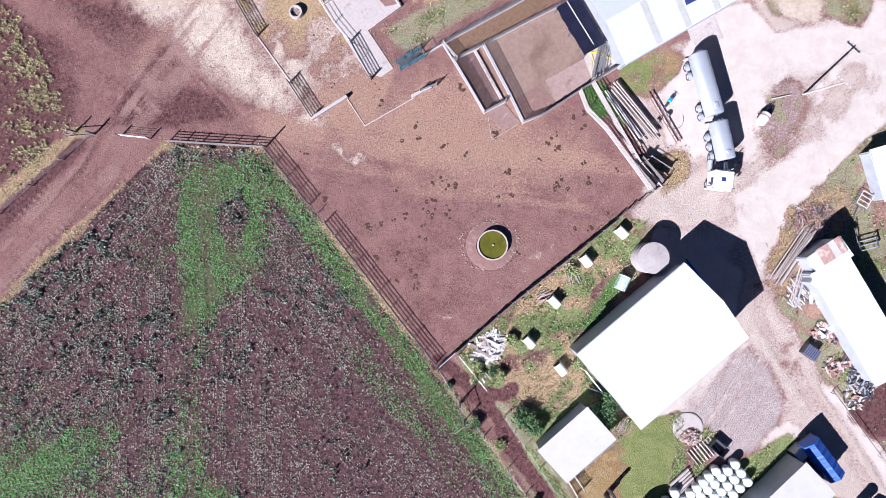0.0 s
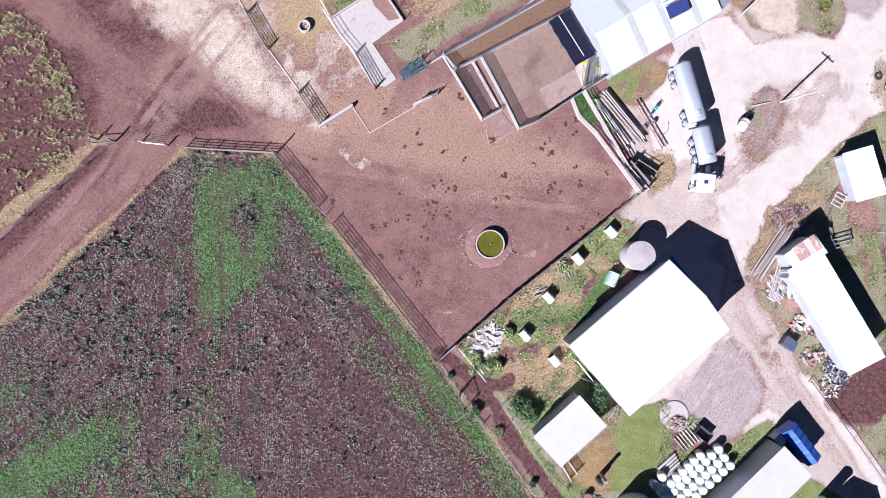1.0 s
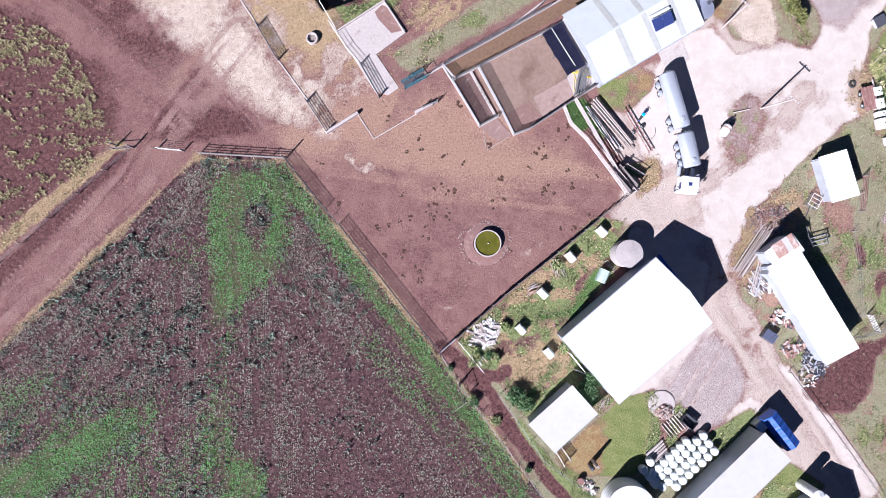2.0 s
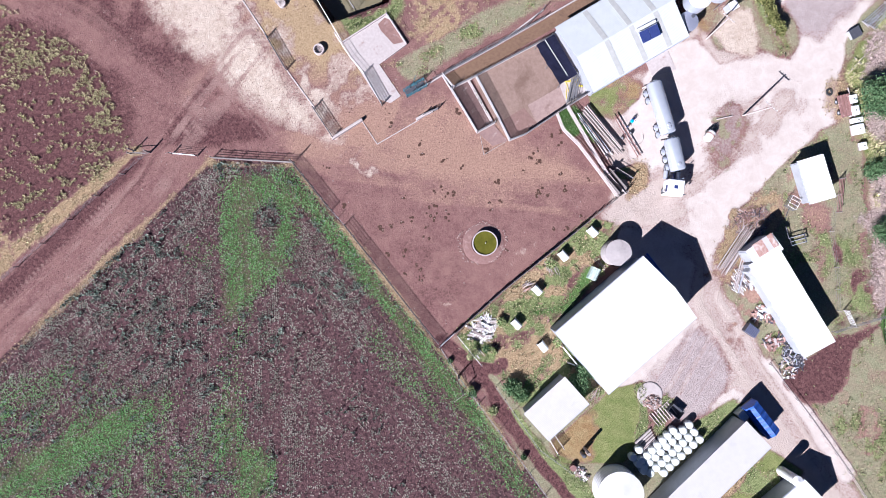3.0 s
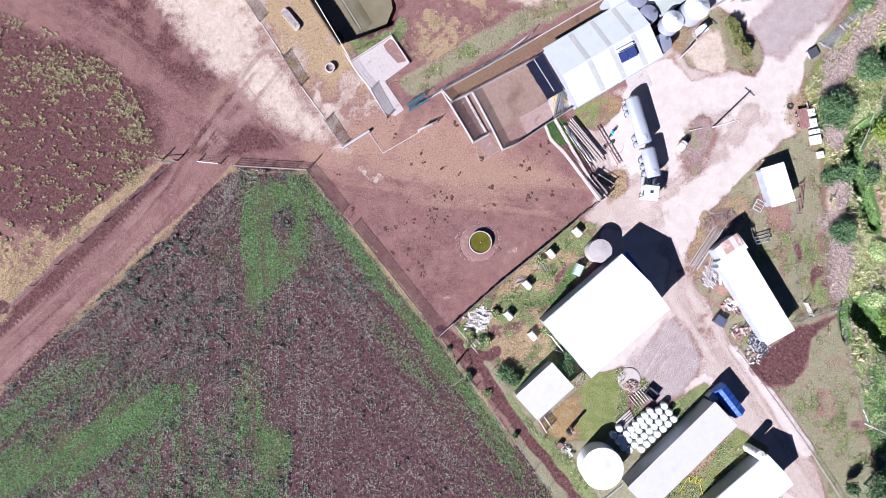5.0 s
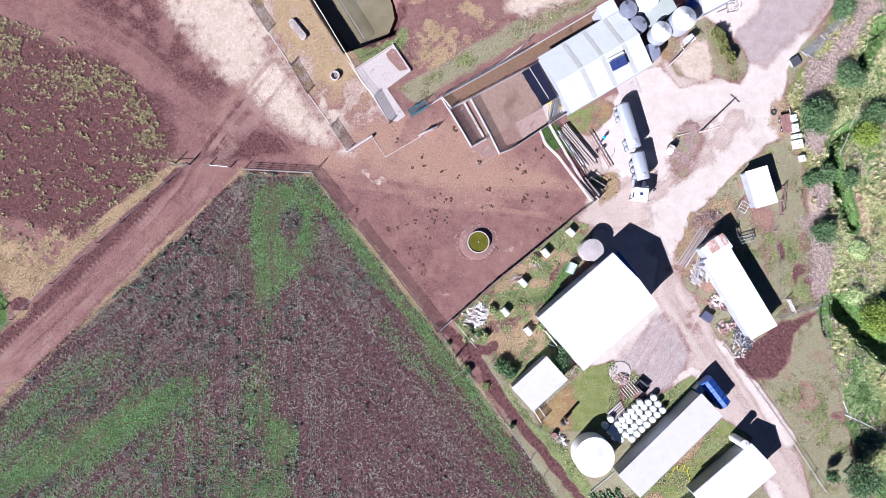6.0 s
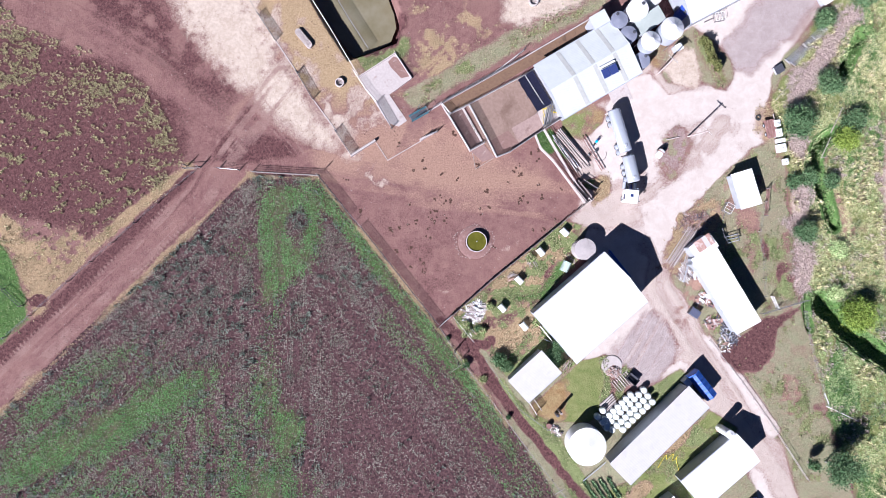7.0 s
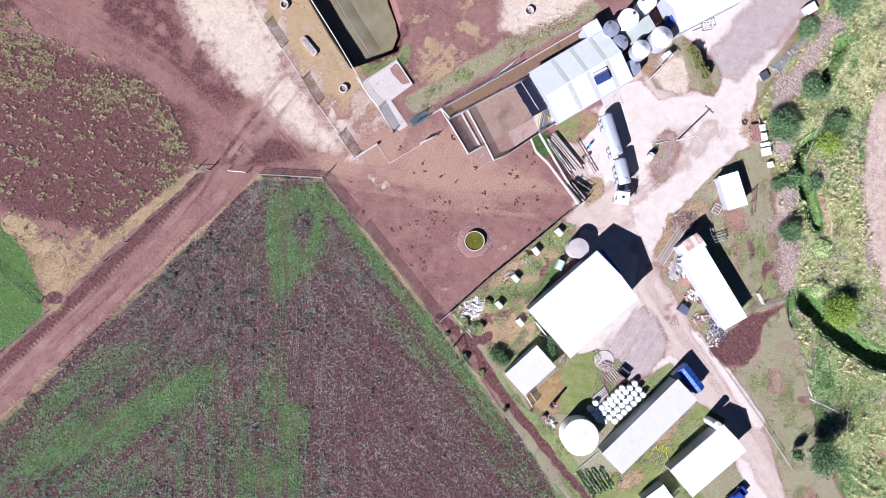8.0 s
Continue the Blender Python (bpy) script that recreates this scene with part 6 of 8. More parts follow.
for off in (-1.6, -0.5, 0.7, 1.9, 3.0):
    drill |= np.abs(side - off - 0.12 * np.sin(run * 0.2 + off)) < 0.14
drill &= np.random.RandomState(82).rand(len(crop)) < 0.75
scatter("drill_stubble", crop[drill], 0.17, 0.26, M_DRY, "pale stubble lines along the drill rows", 5, 0.2, 0.4, 18, "stubble")
outside = field_d <= 0
scatter("green_grass", pick(np.where(outside, cov["green"], 0), 0.5), 0.24, 0.2, M_VERDANT, "lush green grass at the field edges", 6, 0.2, 0.4, 3)
scatter("rough_grass", pick(cov["grass"] * np.clip(patchy * 3 - 0.8, 0.1, 1), 0.95), 0.25, 0.24, M_GRASS, "rough green grass round the farm buildings", 6, 0.17, 0.4, 4, jitter=0.6, drift=0.6)
scatter("pasture_grass", pick(cov["pasture"] * np.clip(patchy * 3 - 0.8, 0.1, 1), 0.7), 0.17, 0.08, M_PASTURE, "short grazed olive pasture", 6, 0.16, 0.4, 17)
scatter("dry_grass", pick(cov["straw"] * np.clip(patchy * 3 - 0.7, 0.1, 1), 0.75), 0.28, 0.2, M_DRY, "dry straw-coloured grass", 6, 0.15, 0.4, 5)

ditch_z = np.zeros(NPTS)
for path, wide in CREEK:
    ditch_z = ditch_z - 4.2 * np.clip((wide + (value_noise(sx, sy, 3.0, 41, 2) - 0.5) * 1.6 - near_line(sx, sy, path)) / 0.7, 0, 1)
ditch = ditch_z < -0.1
scatter("ditch_sedge", np.stack([sx, sy], 1)[ditch], 0.5, 0.6, M_BANKGRASS, "rank sedge on the sides of the creek bed", 9, 0.12, 0.4, 15, "sedge", z=ditch_z[ditch] - 0.05)

# weeds in the western paddock: loose tufts that thicken into patches
west = [(-93.74, 53.73), (-85.99, 53.71), (-80.49, 42.44), (-64.96, 36.75), (-54.97, 29.95), (-51.44, 22.61), (-48.91, 16.41), (-53.96, 10.27), (-65.12, 0.84), (-80.64, -3.48), (-93.84, 12.27)]
patch = np.zeros(NPTS)
for cx, cy, rx, ry in ((*(-63.87, 30.56), 9.0, 3.6), (*(-53.87, 26.57), 4.0, 4.0), (*(-52.78, 21.50), 4.6, 4.6), (*(-82.71, 39.64), 7.0, 4.0), (*(-60.54, 29.42), 3.6, 2.4), (*(-54.49, 13.64), 1.8, 3.4), (*(-83.80, 44.70), 5.0, 2.0), (*(-81.62, 33.46), 5.0, 2.0)):
    patch = np.maximum(patch, np.clip(1.4 - np.hypot((sx - cx) / rx, (sy - cy) / ry), 0, 1))
in_west = inside(sx, sy, west) > 0
weeds = np.where(in_west, np.maximum(patch * (speck > 0.42), 0.7 * (speck > 0.665)), 0)
scatter("paddock_weeds", pick(weeds, 0.95), 0.31, 0.34, M_WEED, "tufts of yellow-green weeds on bare earth", 9, 0.15, 0.4, 6, "weeds")

# the creek bank: reeds, brush and rank grass
south = np.clip((-13.0 - sy) / 5, 0, 1)
on_bank = (inside(sx, sy, BANK) > 0.5) & (inside(sx, sy, FAR_PLOUGH) < 0)
brush_w = np.zeros(NPTS)
for path, wide in BRUSH:
    brush_w = np.maximum(brush_w, np.clip(1.0 - (near_line(sx, sy, path) - wide + (patchy - 0.5) * 6.0) / 0.8, 0, 1))
on_bank &= brush_w < 0.25 + 0.5 * roll
clumped = np.clip((value_noise(sx * 0.75 + sy * 0.3, sy * 0.75 - sx * 0.3, 1.5, 93, 3) - 0.30) * 5, 0.25, 1)
scatter("bank_reeds", pick(np.where(on_bank, clumped * np.clip((vary - 0.28) * 4, 0, 1) * (1 - 0.6 * south), 0), 0.95), 0.42, 0.22, M_REED, "tall yellow-green reeds on the creek bank", 9, 0.065, 0.35, 7, "reeds", jitter=0.5, drift=0.65)
scatter("bank_grass", pick(np.where(on_bank, clumped * np.clip((0.66 - vary) * 4 + south, 0, 1), 0), 0.9), 0.38, 0.2, M_BANKGRASS, "rank green grass on the creek bank", 8, 0.07, 0.4, 8, jitter=0.5, drift=0.65)
scatter("tall_reeds", pick(np.where(on_bank, np.clip((patchy - 0.5) * 6, 0, 1), 0), 0.06), 0.8, 1.1, M_REED, "tall tussocks of bleached reeds", 12, 0.08, 0.35, 12, "reeds")
scatter("dark_sedge", pick(np.where(on_bank, np.clip((0.46 - patchy) * 8, 0, 1), 0), 0.12), 0.5, 0.5, M_TREE, "dark green sedge on the creek bank", 10, 0.1, 0.4, 13, "sedge")
scatter("pink_stalks", pick(np.where(on_bank & (speck > 0.55), np.clip((value_noise(sx, sy, 7.0, 68, 3) - 0.5) * 8, 0, 1), 0), 0.6), 0.45, 0.4, M_BRUSH, "dead pinkish stalks among the reeds", 9, 0.08, 0.3, 14, "brush")
scatter("bank_brush", pick(brush_w, 0.95), 0.5, 0.34, M_BRUSH, "dead grey-pink brush along the paddock edge", 11, 0.06, 0.3, 9, "brush")
scatter("dry_stalks", pick(np.where(inside(sx, sy, FAR_PLOUGH) > 0, 0.25, 0), 1.0), 0.4, 0.15, M_BRUSH, "dry stubble on pale ploughed ground", 5, 0.15, 0.3, 10, "stubble")


def stone_scatter(name, pts, size, mat, label, seed, category, flat=0.5):
    """One mesh of many small uneven lumps."""
    r = np.random.RandomState(seed)
    v0 = np.array([[1, 0, 0], [0.3, 0.95, 0], [-0.8, 0.6, 0], [-0.8, -0.6, 0], [0.3, -0.95, 0], [0.1, 0.05, 1]], float)
    f0 = np.array([[0, 1, 5], [1, 2, 5], [2, 3, 5], [3, 4, 5], [4, 0, 5]])
    n = len(pts)
    s = size * r.uniform(0.4, 1.5, n) ** 1.3
    a = r.uniform(0, 6.283, n)
    v = v0[None] * r.uniform(0.75, 1.25, (n, 6, 1)) * s[:, None, None]
    co = np.stack([v[..., 0] * np.cos(a)[:, None] - v[..., 1] * np.sin(a)[:, None] + pts[:, 0:1], v[..., 0] * np.sin(a)[:, None] + v[..., 1] * np.cos(a)[:, None] + pts[:, 1:2], v[..., 2] * flat - 0.02], -1).reshape(-1, 3)
    fa = (f0[None] + 6 * np.arange(n)[:, None, None]).reshape(-1, 3)
    me = bpy.data.meshes.new(name)
    me.from_pydata(co.tolist(), [], fa.tolist())
    me.materials.append(mat)
    return tagged(new(name, me), label, category, kind="stuff")


bare = np.clip(1 - sum(cov[k] for k in SMALL if k != "tracks"), 0, 1)
M_CLOD = material("dry_earth_clod", (0.21, 0.125, 0.115), (0.14, 0.08, 0.075), 5.0, 0.95)
M_DUNG = material("dried_dung", (0.048, 0.022, 0.014), (0.080, 0.040, 0.026), 6.0, 0.9)
stone_scatter("earth_clods", pick((bare + 0.6 * cov["mud_and_shade"]) * np.clip(patchy * 3 - 0.9, 0.05, 1), 0.22), 0.055, M_CLOD, "clods of dry red-brown earth", 21, "soil", 0.7)
stone_scatter("field_clods", pick(np.where(field_d > 0.5, 1, 0), 0.14), 0.09, M_CLOD, "clods of soil between the crop", 22, "soil", 0.7)
stone_scatter("pale_stones", pick(bare + cov["field"] * 0.4 + np.where(in_west, 3.0, 0), 0.010), 0.08, M_STONE, "scattered pale stones on the earth", 23, "stones", 0.6)
yard = [(-22.65, 14.23), (-16.69, 16.84), (4.17, 22.43), (17.59, 20.57), (26.53, 7.90), (1.19, -12.59)]
pats = pick(np.where(inside(sx, sy, yard) > 0, np.clip((patchy - 0.42) * 5, 0.06, 1), 0), 0.010)
pats = np.concatenate([pats + np.random.RandomState(200 + k).normal(0, 0.07 + 0.06 * k, pats.shape) for k in range(5)])
stone_scatter("dung_pats", pats, 0.17, M_DUNG, "dark trodden dung pats across the yard", 24, "dung", 0.07)
stone_scatter("dung_specks", np.stack([sx, sy], 1)[in_feed & (roll < 0.05 * patchy)], 0.075, M_DUNG, "dark dung specks on the feeding yard", 25, "dung", 0.15)


def tree(name, at, height, spread, label, mat=None, leaves=1500, trunk=0.16, low=0.25, seed=0, leaf=0.21, z0=0.0, round_top=1.0):
    """A tapered trunk with limbs and a crown of many leaf sprays round the limbs' ends."""
    r = random.Random(seed)
    t = thing(name, (*at, z0), r.uniform(0, 360), label, "tree" if height > 2.2 else "shrub")
    bm = bmesh.new()
    tube(bm, (0, 0, -0.2), (0.1, 0.05, height * 0.6), trunk, trunk * 0.5, 8)
    ends = []
    for k in range(11):
        a, e = 6.28318 * k / 11 + r.uniform(-0.3, 0.3), r.uniform(0.25, 1.15)
        p = Vector((0.05, 0.03, height * r.uniform(low, 0.55)))
        q = p + Vector((math.cos(a) * math.cos(e) * spread * 0.75, math.sin(a) * math.cos(e) * spread * 0.75, math.sin(e) * height * 0.42))
        q.z = min(q.z, height * 0.95)
        tube(bm, p, q, trunk * 0.4, trunk * 0.12, 5)
        ends += [p.lerp(q, 0.6), q]
    part("trunk", bm, M_POST, t)
    ng = np.random.RandomState(seed + 5)
    ends = np.array([list(e) for e in ends])
    leaves *= 2
    which = ng.randint(0, len(ends), leaves)
    c = ends[which] + ng.normal(0, 1, (leaves, 3)) * spread * np.array([0.24, 0.24, 0.2])
    c[:, 2] = np.maximum(c[:, 2], 0.15)
    d = ng.normal(0, 1, (leaves, 3))
    d /= np.linalg.norm(d, axis=1)[:, None]
    side = np.cross(d, ng.normal(0, 1, (leaves, 3)))
    side /= np.linalg.norm(side, axis=1)[:, None]
    ln, wd = leaf * ng.uniform(0.6, 1.4, (leaves, 1)), leaf * 0.38 * ng.uniform(0.6, 1.3, (leaves, 1))
    co = np.stack([c - d * ln, c + side * wd, c + d * ln, c - side * wd], 1).reshape(-1, 3)
    me = bpy.data.meshes.new("crown")
    me.from_pydata(co.tolist(), [], np.arange(len(co)).reshape(-1, 4).tolist())
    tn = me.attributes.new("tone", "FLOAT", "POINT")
    # crown shading put into the colour: leaves darken towards the ground
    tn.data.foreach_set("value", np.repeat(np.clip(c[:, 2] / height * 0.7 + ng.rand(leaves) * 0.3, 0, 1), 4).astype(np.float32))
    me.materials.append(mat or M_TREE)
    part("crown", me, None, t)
    return t


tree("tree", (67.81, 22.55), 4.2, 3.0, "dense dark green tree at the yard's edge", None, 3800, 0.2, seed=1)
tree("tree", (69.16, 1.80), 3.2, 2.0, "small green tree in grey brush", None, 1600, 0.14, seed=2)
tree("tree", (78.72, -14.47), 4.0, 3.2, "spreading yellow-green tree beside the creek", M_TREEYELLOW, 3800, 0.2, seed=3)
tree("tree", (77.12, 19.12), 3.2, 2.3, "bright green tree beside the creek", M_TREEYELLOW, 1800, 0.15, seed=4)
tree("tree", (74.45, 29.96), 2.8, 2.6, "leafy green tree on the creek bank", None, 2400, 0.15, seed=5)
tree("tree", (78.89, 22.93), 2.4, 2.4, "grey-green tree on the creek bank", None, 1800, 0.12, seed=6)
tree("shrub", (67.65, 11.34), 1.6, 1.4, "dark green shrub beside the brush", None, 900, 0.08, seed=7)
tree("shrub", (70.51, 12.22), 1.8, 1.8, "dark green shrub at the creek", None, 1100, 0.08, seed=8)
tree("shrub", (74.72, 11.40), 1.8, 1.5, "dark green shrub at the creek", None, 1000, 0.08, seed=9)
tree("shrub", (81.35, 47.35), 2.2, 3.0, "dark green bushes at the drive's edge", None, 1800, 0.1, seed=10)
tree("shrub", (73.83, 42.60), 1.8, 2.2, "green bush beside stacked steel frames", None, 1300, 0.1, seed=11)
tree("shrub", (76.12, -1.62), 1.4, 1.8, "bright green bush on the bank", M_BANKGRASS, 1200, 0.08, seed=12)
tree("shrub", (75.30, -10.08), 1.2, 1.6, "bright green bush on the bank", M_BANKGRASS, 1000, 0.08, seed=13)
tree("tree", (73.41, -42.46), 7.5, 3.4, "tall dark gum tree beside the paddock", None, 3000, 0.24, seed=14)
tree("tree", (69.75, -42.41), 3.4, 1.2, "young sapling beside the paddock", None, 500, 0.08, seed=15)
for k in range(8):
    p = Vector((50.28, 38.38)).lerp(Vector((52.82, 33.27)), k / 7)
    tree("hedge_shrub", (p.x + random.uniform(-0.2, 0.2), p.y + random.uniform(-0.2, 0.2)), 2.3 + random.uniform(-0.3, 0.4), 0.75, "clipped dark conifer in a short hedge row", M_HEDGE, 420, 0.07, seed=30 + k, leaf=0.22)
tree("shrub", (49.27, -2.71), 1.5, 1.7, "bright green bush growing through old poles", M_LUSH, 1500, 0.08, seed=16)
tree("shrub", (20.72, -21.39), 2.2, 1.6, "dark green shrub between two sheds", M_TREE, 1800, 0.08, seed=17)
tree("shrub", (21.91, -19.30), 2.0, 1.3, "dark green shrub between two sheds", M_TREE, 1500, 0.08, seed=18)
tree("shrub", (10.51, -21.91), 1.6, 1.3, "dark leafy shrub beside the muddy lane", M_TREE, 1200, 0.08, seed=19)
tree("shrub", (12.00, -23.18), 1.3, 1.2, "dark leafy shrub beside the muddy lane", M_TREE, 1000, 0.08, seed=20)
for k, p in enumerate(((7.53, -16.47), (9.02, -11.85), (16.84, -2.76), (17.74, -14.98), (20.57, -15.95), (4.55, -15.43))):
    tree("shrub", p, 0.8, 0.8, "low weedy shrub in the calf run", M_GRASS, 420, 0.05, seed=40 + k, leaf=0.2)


# ---- poles and wires ----
def power_pole(at, height, label, lean=(0.0, 0.0), arm_turn=45.0, arms=1):
    t = thing("power_pole", (*at, 0), 0, label, "pole")
    top = Vector((lean[0], lean[1], height))
    bm = bmesh.new()
    tube(bm, (0, 0, -0.2), top, 0.15, 0.11, 10)
    part("pole", bm, M_LOG, t)
    for k in range(arms):
        bm = bmesh.new()
        z = height - 0.35 - 0.7 * k
        m = Matrix.Translation((lean[0] * z / height, lean[1] * z / height, z)) @ Matrix.Rotation(radians(arm_turn), 4, "Z")
        box(bm, (2.2, 0.09, 0.12), (0, 0.14, 0), m, 0.01)
        arm = part("crossarm", bm, M_POST, t)
        for x in (-0.95, -0.4, 0.4, 0.95):
            bm = bmesh.new()
            lathe(bm, [(0.03, 0.05), (0.06, 0.1), (0.03, 0.16), (0.06, 0.2), (0, 0.24)], 8)
            bmesh.ops.transform(bm, matrix=m @ Matrix.Translation((x, 0.14, 0)), verts=bm.verts)
            part("insulator", bm, M_PLASTIC, arm, "white porcelain insulator")
    return t


power_pole((47.54, 20.42), 7.2, "weathered timber power pole leaning over gravel", (0.5, -0.5), -42)
power_pole((41.95, 32.61), 6.5, "timber power pole beside the dairy tanks", (0.3, 0.7), -40)


def lying_log(name, a, b, r, label, mat=None, z=0.0):
    c, length, turn = axis(a, b)
    bm = bmesh.new()
    tube(bm, (-length / 2, 0, r), (length / 2, 0, r * 0.95), r, r * 0.8, 8)
    for v in bm.verts:
        v.co.y += math.sin(v.co.x * 1.3) * 0.05
    ob = new(name, mesh_of(name, bm, mat or M_LOG))
    ob.matrix_basis = pose(c.x, c.y, z, 0, 0, turn)
    return tagged(ob, label, "log")


lying_log("timber_pole", (43.30, 19.82), (45.83, 20.27), 0.1, "pale timber pole lying in dry grass", M_KERB)
fence("strainer_post", [(2.16, -20.27), (2.83, -22.65)], "tall timber strainer posts with a stay", 2.4, 2, 3.0, 0.05, 0.12, 1.0)
lying_log("stay_rail", (1.42, -24.37), (3.35, -23.10), 0.06, "pale stay rail lying across the fence line", M_KERB)
lying_log("stay_rail", (21.08, -47.88), (23.02, -46.90), 0.07, "pale stay rail at a fence strainer", M_KERB)
tall = new("corner_post", post_mesh(2.9, 0.11, M_POST))
tall.location = (*(-23.40, 13.41), 0)
tagged(tall, "tall grey timber corner post of the yard", "post")
for p in ((-48.35, 15.40), (-45.90, 15.15)):
    tall = new("corner_post", post_mesh(2.2, 0.11, M_POST))
    tall.location = (*p, 0)
    tagged(tall, "grey timber gate post beside the track", "post")


# ---- stacked poles, loading ramp, machinery by the race ----
def pole_stack(name, runs, label, mats, r=(0.07, 0.12), layers=1):
    """Long poles lying side by side; each is a part."""
    o = Vector((*runs[0][0], 0))
    t = thing(name, o, 0, label, "timber stack")
    for a, b, n, width in runs:
        a, b = Vector((*a, 0)) - o, Vector((*b, 0)) - o
        side = (b - a).normalized().cross(Vector((0, 0, 1)))
        for k in range(n):
            rr = random.uniform(*r)
            off = side * width * ((k + 0.5) / n - 0.5)
            e = random.uniform(-0.5, 0.5) * (b - a).normalized()
            lift = Vector((0, 0, rr + (0.22 if k % 3 == 1 and layers > 1 else 0.0)))
            bm = bmesh.new()
            tube(bm, a + off + e + lift + side * random.uniform(-0.1, 0.1), b + off + e + lift + side * random.uniform(-0.15, 0.15), rr, rr * 0.85, 7)
            part("pole", bm, random.choice(mats), t)
    return t


pole_stack("pole_stack", [((22.43, 21.46), (27.87, 14.75), 7, 1.5)], "stack of long pale grey poles beside the race", [M_LOG, M_KERB, M_LOG], (0.09, 0.15), 2).location.z = 0.35
pole_stack("pole_stack", [((21.68, 20.57), (26.16, 14.23), 4, 1.0)], "stack of long pale grey pipes beside the race", [M_KERB, M_SILVER, M_LOG], (0.08, 0.12), 2).location.z = 0.2
for k in range(3):
    p = Vector((22.95, 20.57)).lerp(Vector((26.98, 15.28)), k / 2)
    lying_log("bearer", (p.x - 1.2, p.y - 0.9), (p.x + 1.0, p.y + 0.7), 0.1, "short timber bearer under stacked poles")


def loading_ramp():
    c, length, turn = axis((25.63, 11.25), (28.02, 7.90))
    t = thing("loading_ramp", (c.x, c.y, 0), turn, "timber cattle loading ramp with solid sides", "ramp")
    bm = bmesh.new()
    v = [bm.verts.new(p) for p in ((-length / 2, -0.6, 0.1), (length / 2, -0.6, 1.2), (length / 2, 0.6, 1.2), (-length / 2, 0.6, 0.1), (-length / 2, -0.6, 0), (length / 2, -0.6, 0), (length / 2, 0.6, 0), (-length / 2, 0.6, 0))]
    for f in ((0, 1, 2, 3), (4, 5, 6, 7), (0, 1, 5, 4), (1, 2, 6, 5), (2, 3, 7, 6), (3, 0, 4, 7)):
        bm.faces.new([v[i] for i in f])
    part("deck", bm, M_LOG, t)
    for s in (-0.66, 0.66):
        bm = bmesh.new()
        box(bm, (length, 0.06, 1.3), (0, s, 1.55), Matrix.Rotation(-math.atan2(1.1, length), 4, "Y"))
        part("side_board", bm, M_RAIL, t)
    for k in range(9):
        bm = bmesh.new()
        x = -length / 2 + (k + 0.5) * length / 9
        box(bm, (0.06, 1.15, 0.05), (x, 0, 0.15 + 1.1 * (x / length + 0.5)))
        part("cleat", bm, M_POST, t)
    for s in (-0.7, 0.7):
        for x in (-length / 2 + 0.2, 0, length / 2 - 0.1):
            q = part("post", post_mesh(2.3, 0.07, M_POST), None, t)
            q.matrix_basis = pose(x, s, 0)
    return t


loading_ramp()
gate("pipe_gate", (27.12, 12.00), (29.51, 10.51), "rusty pipe gate leaning beside the ramp", 1.4, 4)


def old_harrow():
    c, length, turn = axis((27.12, 20.49), (30.93, 13.93))
    t = thing("old_harrow", (c.x, c.y, 0), turn, "rusty steel harrow frame on two small wheels", "machinery")
    for y in (-0.28, 0.28):
        bm = bmesh.new()
        box(bm, (length, 0.1, 0.12), (0, y, 0.45))
        part("beam", bm, M_REDSTEEL, t)
    for k in range(9):
        bm = bmesh.new()
        box(bm, (0.07, 0.7, 0.07), (-length / 2 + 0.3 + k * (length - 0.6) / 8, 0, 0.47))
        part("crossbar", bm, M_REDSTEEL, t)
        bm = bmesh.new()
        tube(bm, (-length / 2 + 0.3 + k * (length - 0.6) / 8, 0.3, 0.4), (-length / 2 + 0.45 + k * (length - 0.6) / 8, 0.5, 0.0), 0.02)
        part("tine", bm, M_REDSTEEL, t)
    for s in (-0.75, 0.75):
        wheel(t, -0.1, s, 0.34, 0.16)
    bm = bmesh.new()
    for k in range(10):
        a0, a1 = radians(-80 + 16 * k), radians(-64 + 16 * k)
        tube(bm, (0.6 + 1.5 * math.cos(a0), 1.2 + 1.3 * math.sin(a0), 0.03), (0.6 + 1.5 * math.cos(a1), 1.2 + 1.3 * math.sin(a1), 0.03), 0.025)
    part("draw_chain", bm, M_STEELDARK, t, "slack draw chain lying on the ground")


old_harrow()


